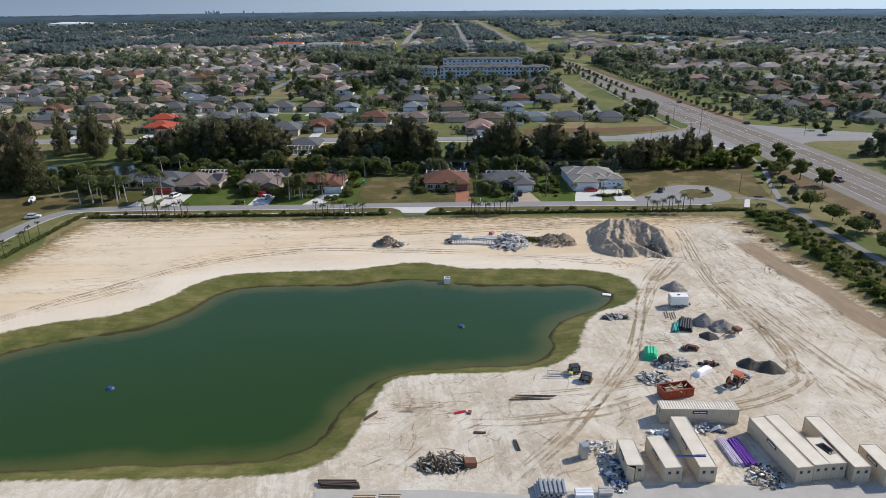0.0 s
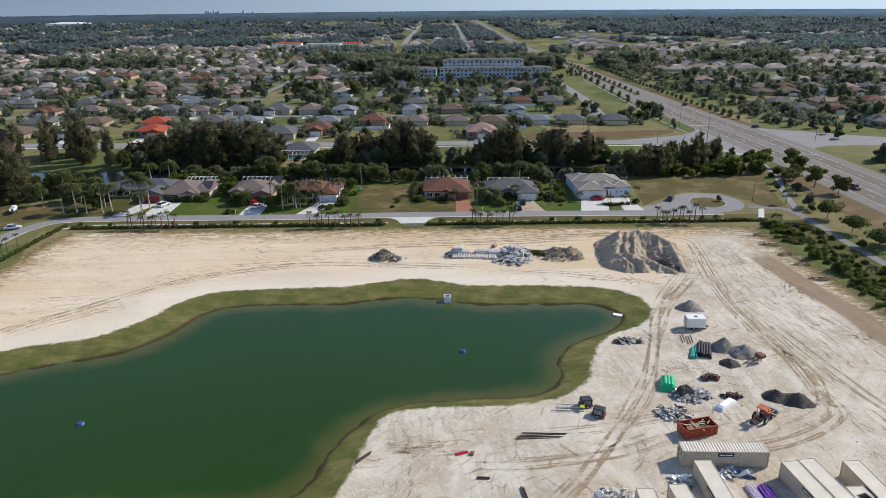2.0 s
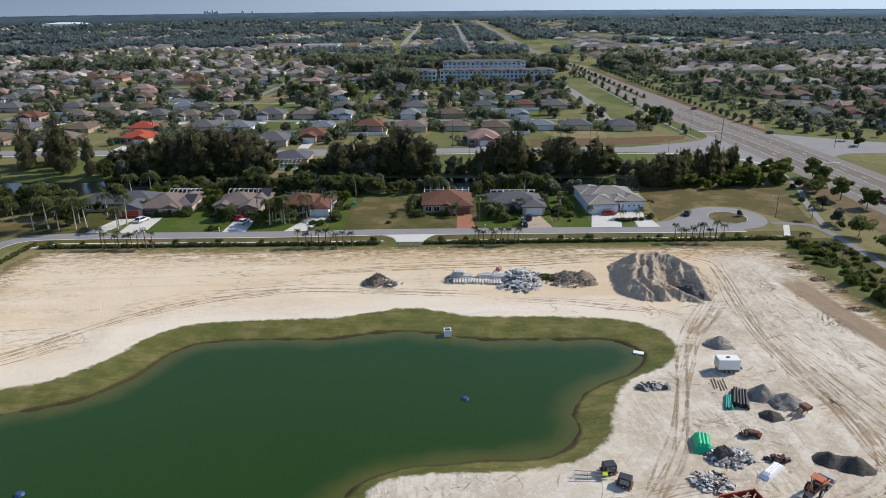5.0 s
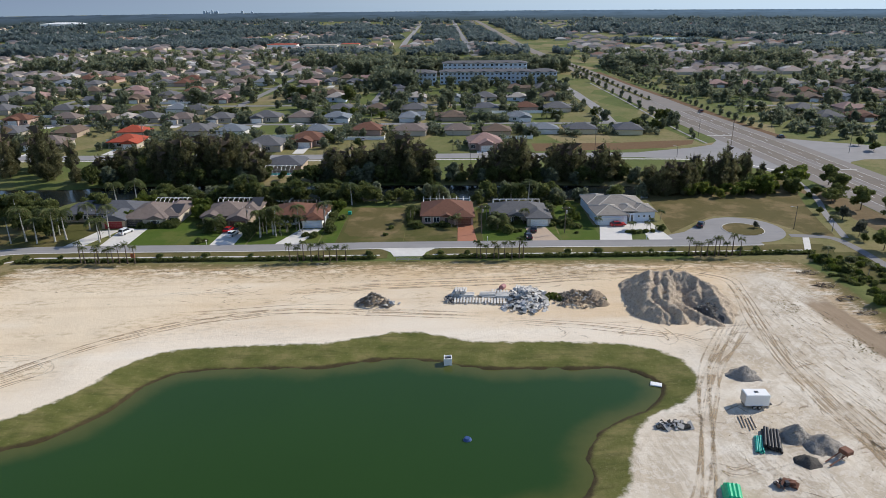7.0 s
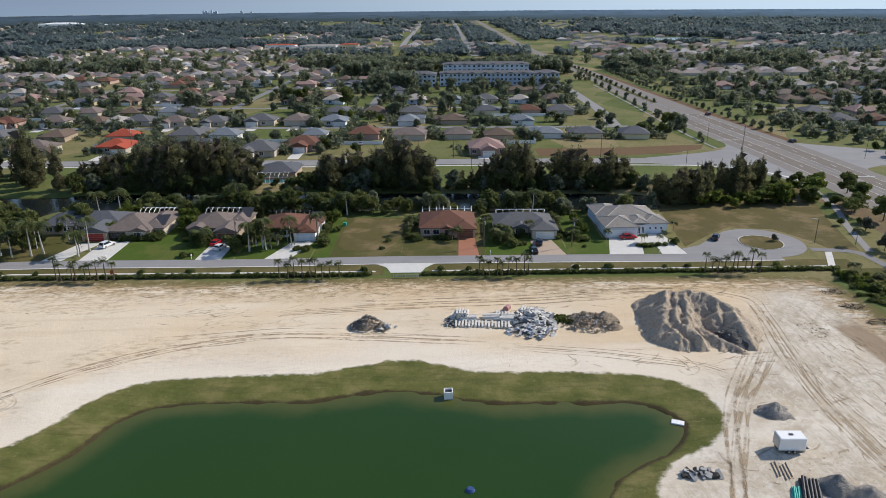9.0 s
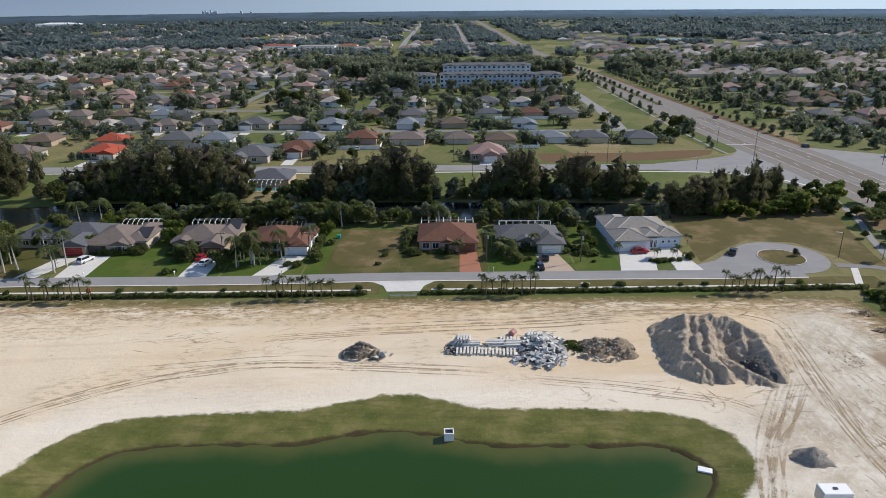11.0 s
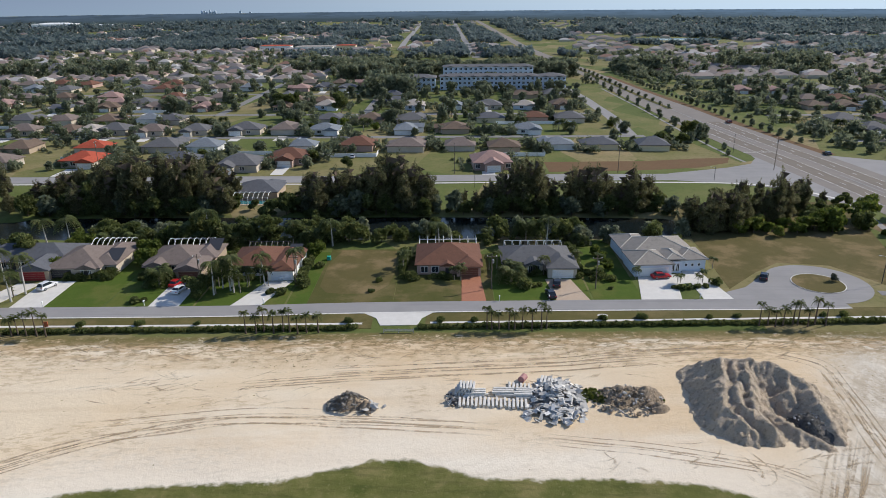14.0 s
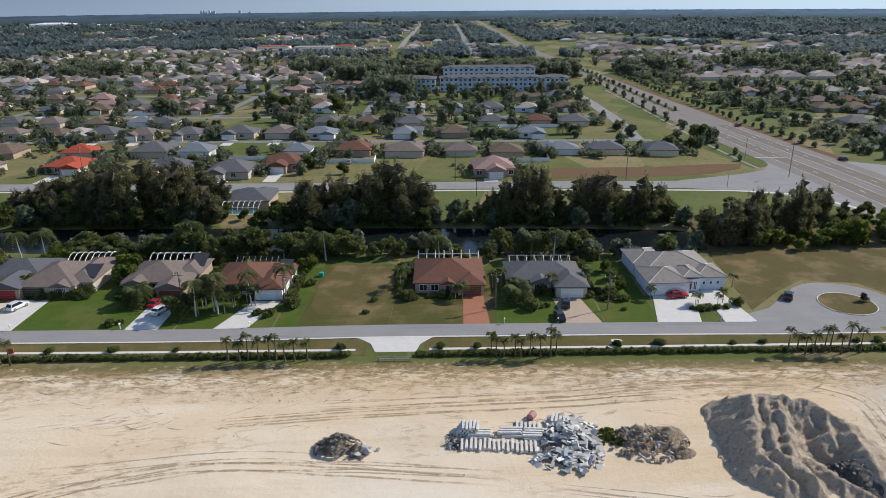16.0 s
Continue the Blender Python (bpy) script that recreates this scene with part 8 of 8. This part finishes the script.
for line, count, spread, width in TRACKS:
    for k in range(count):
        o = r_.uniform(-spread, spread)
        bow = [(x + o * 0.8 + r_.uniform(-0.6, 0.6), y + o * 0.5 + r_.uniform(-0.6, 0.6)) for x, y in line]
        c = smooth_line(bow, False, 3.0)
        d = np.gradient(c, axis=0)
        d /= np.linalg.norm(d, axis=1)[:, None]
        for s in (-0.85, 0.85):
            rut((c + np.c_[-d[:, 1], d[:, 0]] * s).tolist(), width * r_.uniform(0.5, 1.0))


def churn():
    """Short crossing scrapes and clods that machines left all over the yard."""
    r = np.random.RandomState(81)
    V, F, press = [], [], []
    spots = [(r.uniform(62, 80), r.uniform(92, 172), 97, 9) for _ in range(460)] + [(r.uniform(-12, 36), r.uniform(79, 106), 45, 40) for _ in range(260)]
    spots += [(r.uniform(36, 66), r.uniform(94, 150), 60, 50) for _ in range(150)] + [(r.uniform(-100, 70), r.uniform(182, 200), 4, 20) for _ in range(260)] + [(r.uniform(20, 60), r.uniform(157, 166), 20, 30) for _ in range(50)]
    spots += [(-5 + r.normal() * 3.6, 96.5 + r.normal() * 1.7, 4, 14) for _ in range(60)] + [(-44 + r.normal() * 14, 182 + r.normal() * 3, 6, 25) for _ in range(80)]
    for x, y, way, spread in spots:
        i, j = int(y - Y0), int(x - X0)
        if site_d[i, j] < 1.5 or bank_d[i, j] > -1.5 or y < 78.5:
            continue
        a = radians(way + r.normal() * spread)
        L, w, bend = r.uniform(0.3, 1.0) ** 2 * 3.4, r.uniform(0.10, 0.36), r.normal() * 0.2
        k, m, depth = len(V), 6, r.uniform(0.35, 1.15)
        for q in range(m):
            u = q / (m - 1) * 2 - 1
            cx, cy = x + math.cos(a) * L * u - math.sin(a) * bend * L * u * u, y + math.sin(a) * L * u + math.cos(a) * bend * L * u * u
            for o, e in ((-1, 0.0), (0, 1.0), (1, 0.0)):
                px, py = cx - math.sin(a) * w * o * r.uniform(0.6, 1.3), cy + math.cos(a) * w * o * r.uniform(0.6, 1.3)
                V.append((px, py, height(px, py) + 0.034))
                press.append(e * (1 - u * u) * depth)
        for q in range(m - 1):
            for o in range(2):
                F.append((k + 3 * q + o, k + 3 * q + o + 1, k + 3 * q + o + 4, k + 3 * q + o + 3))
    ob = mesh_ob("sand_scrapes", V, F, M["rut"])
    t = ob.data.attributes.new("press", "FLOAT", "POINT")
    t.data.foreach_set("value", np.array(press, np.float32))
    tagged(ob, "short dark scrapes churned into pale sand", "tracks", kind="stuff")


churn()


def scrub():
    """Dry weeds and dead tufts scattered over the sand's margins."""
    r = np.random.RandomState(31)
    V, F = [], []
    n = 0
    while n < 1900:
        weedy = r.rand() < 0.25
        if weedy:
            y = r.uniform(112, 178)
            x = 74 + (173 - y) * 0.1 + r.normal() * 3.0
            keep = value_noise(np.array([x]), np.array([y]), 6, 44)[0] > 0.0
        elif r.rand() < 0.15:
            x, y = r.uniform(55, 92), r.uniform(70, 200)
            keep = value_noise(np.array([x]), np.array([y]), 7, 41)[0] > 0.25
        elif r.rand() < 0.7:
            x, y = r.uniform(-112, 88), 203.5 - r.rand() ** 1.6 * 15
            keep = value_noise(np.array([x]), np.array([y * 2]), 6, 42)[0] > 0.15
        else:
            x, y = r.uniform(-110, 60), r.uniform(78, 200)
            keep = value_noise(np.array([x]), np.array([y]), 9, 43)[0] > 0.45
        i, j = int(y - Y0), int(x - X0)
        if not keep or site_d[i, j] < 0.2 or bank_d[i, j] > -0.5:
            continue
        n += 1
        s = r.uniform(0.05, 0.2) * (1.25 if weedy else 1)
        z = height(x, y)
        for q in range(3):
            a = r.uniform(0, 6.28)
            k = len(V)
            dx, dy = math.cos(a) * s, math.sin(a) * s
            V += [(x - dx, y - dy, z), (x + dx, y + dy, z), (x + dy * 0.6, y - dx * 0.6, z + s * r.uniform(0.2, 0.6))]
            F.append((k, k + 1, k + 2))
    tagged(mesh_ob("dry_scrub", V, F, M["dry_leaf"]), "dry weeds and dead tufts on sand", "weeds", kind="stuff")


scrub()

for ob in CASUARINA + SPIRE + DARK + MID + LOW + BUSH + UMBRELLA + LIME + GREY + SHRUB + LSHRUB + ROYAL + DATE + YOUNG + FAN + HEDGE + FARHOUSE + OTHER_MODELS:
    for o in [*ob.children_recursive, ob]:
        bpy.data.objects.remove(o)
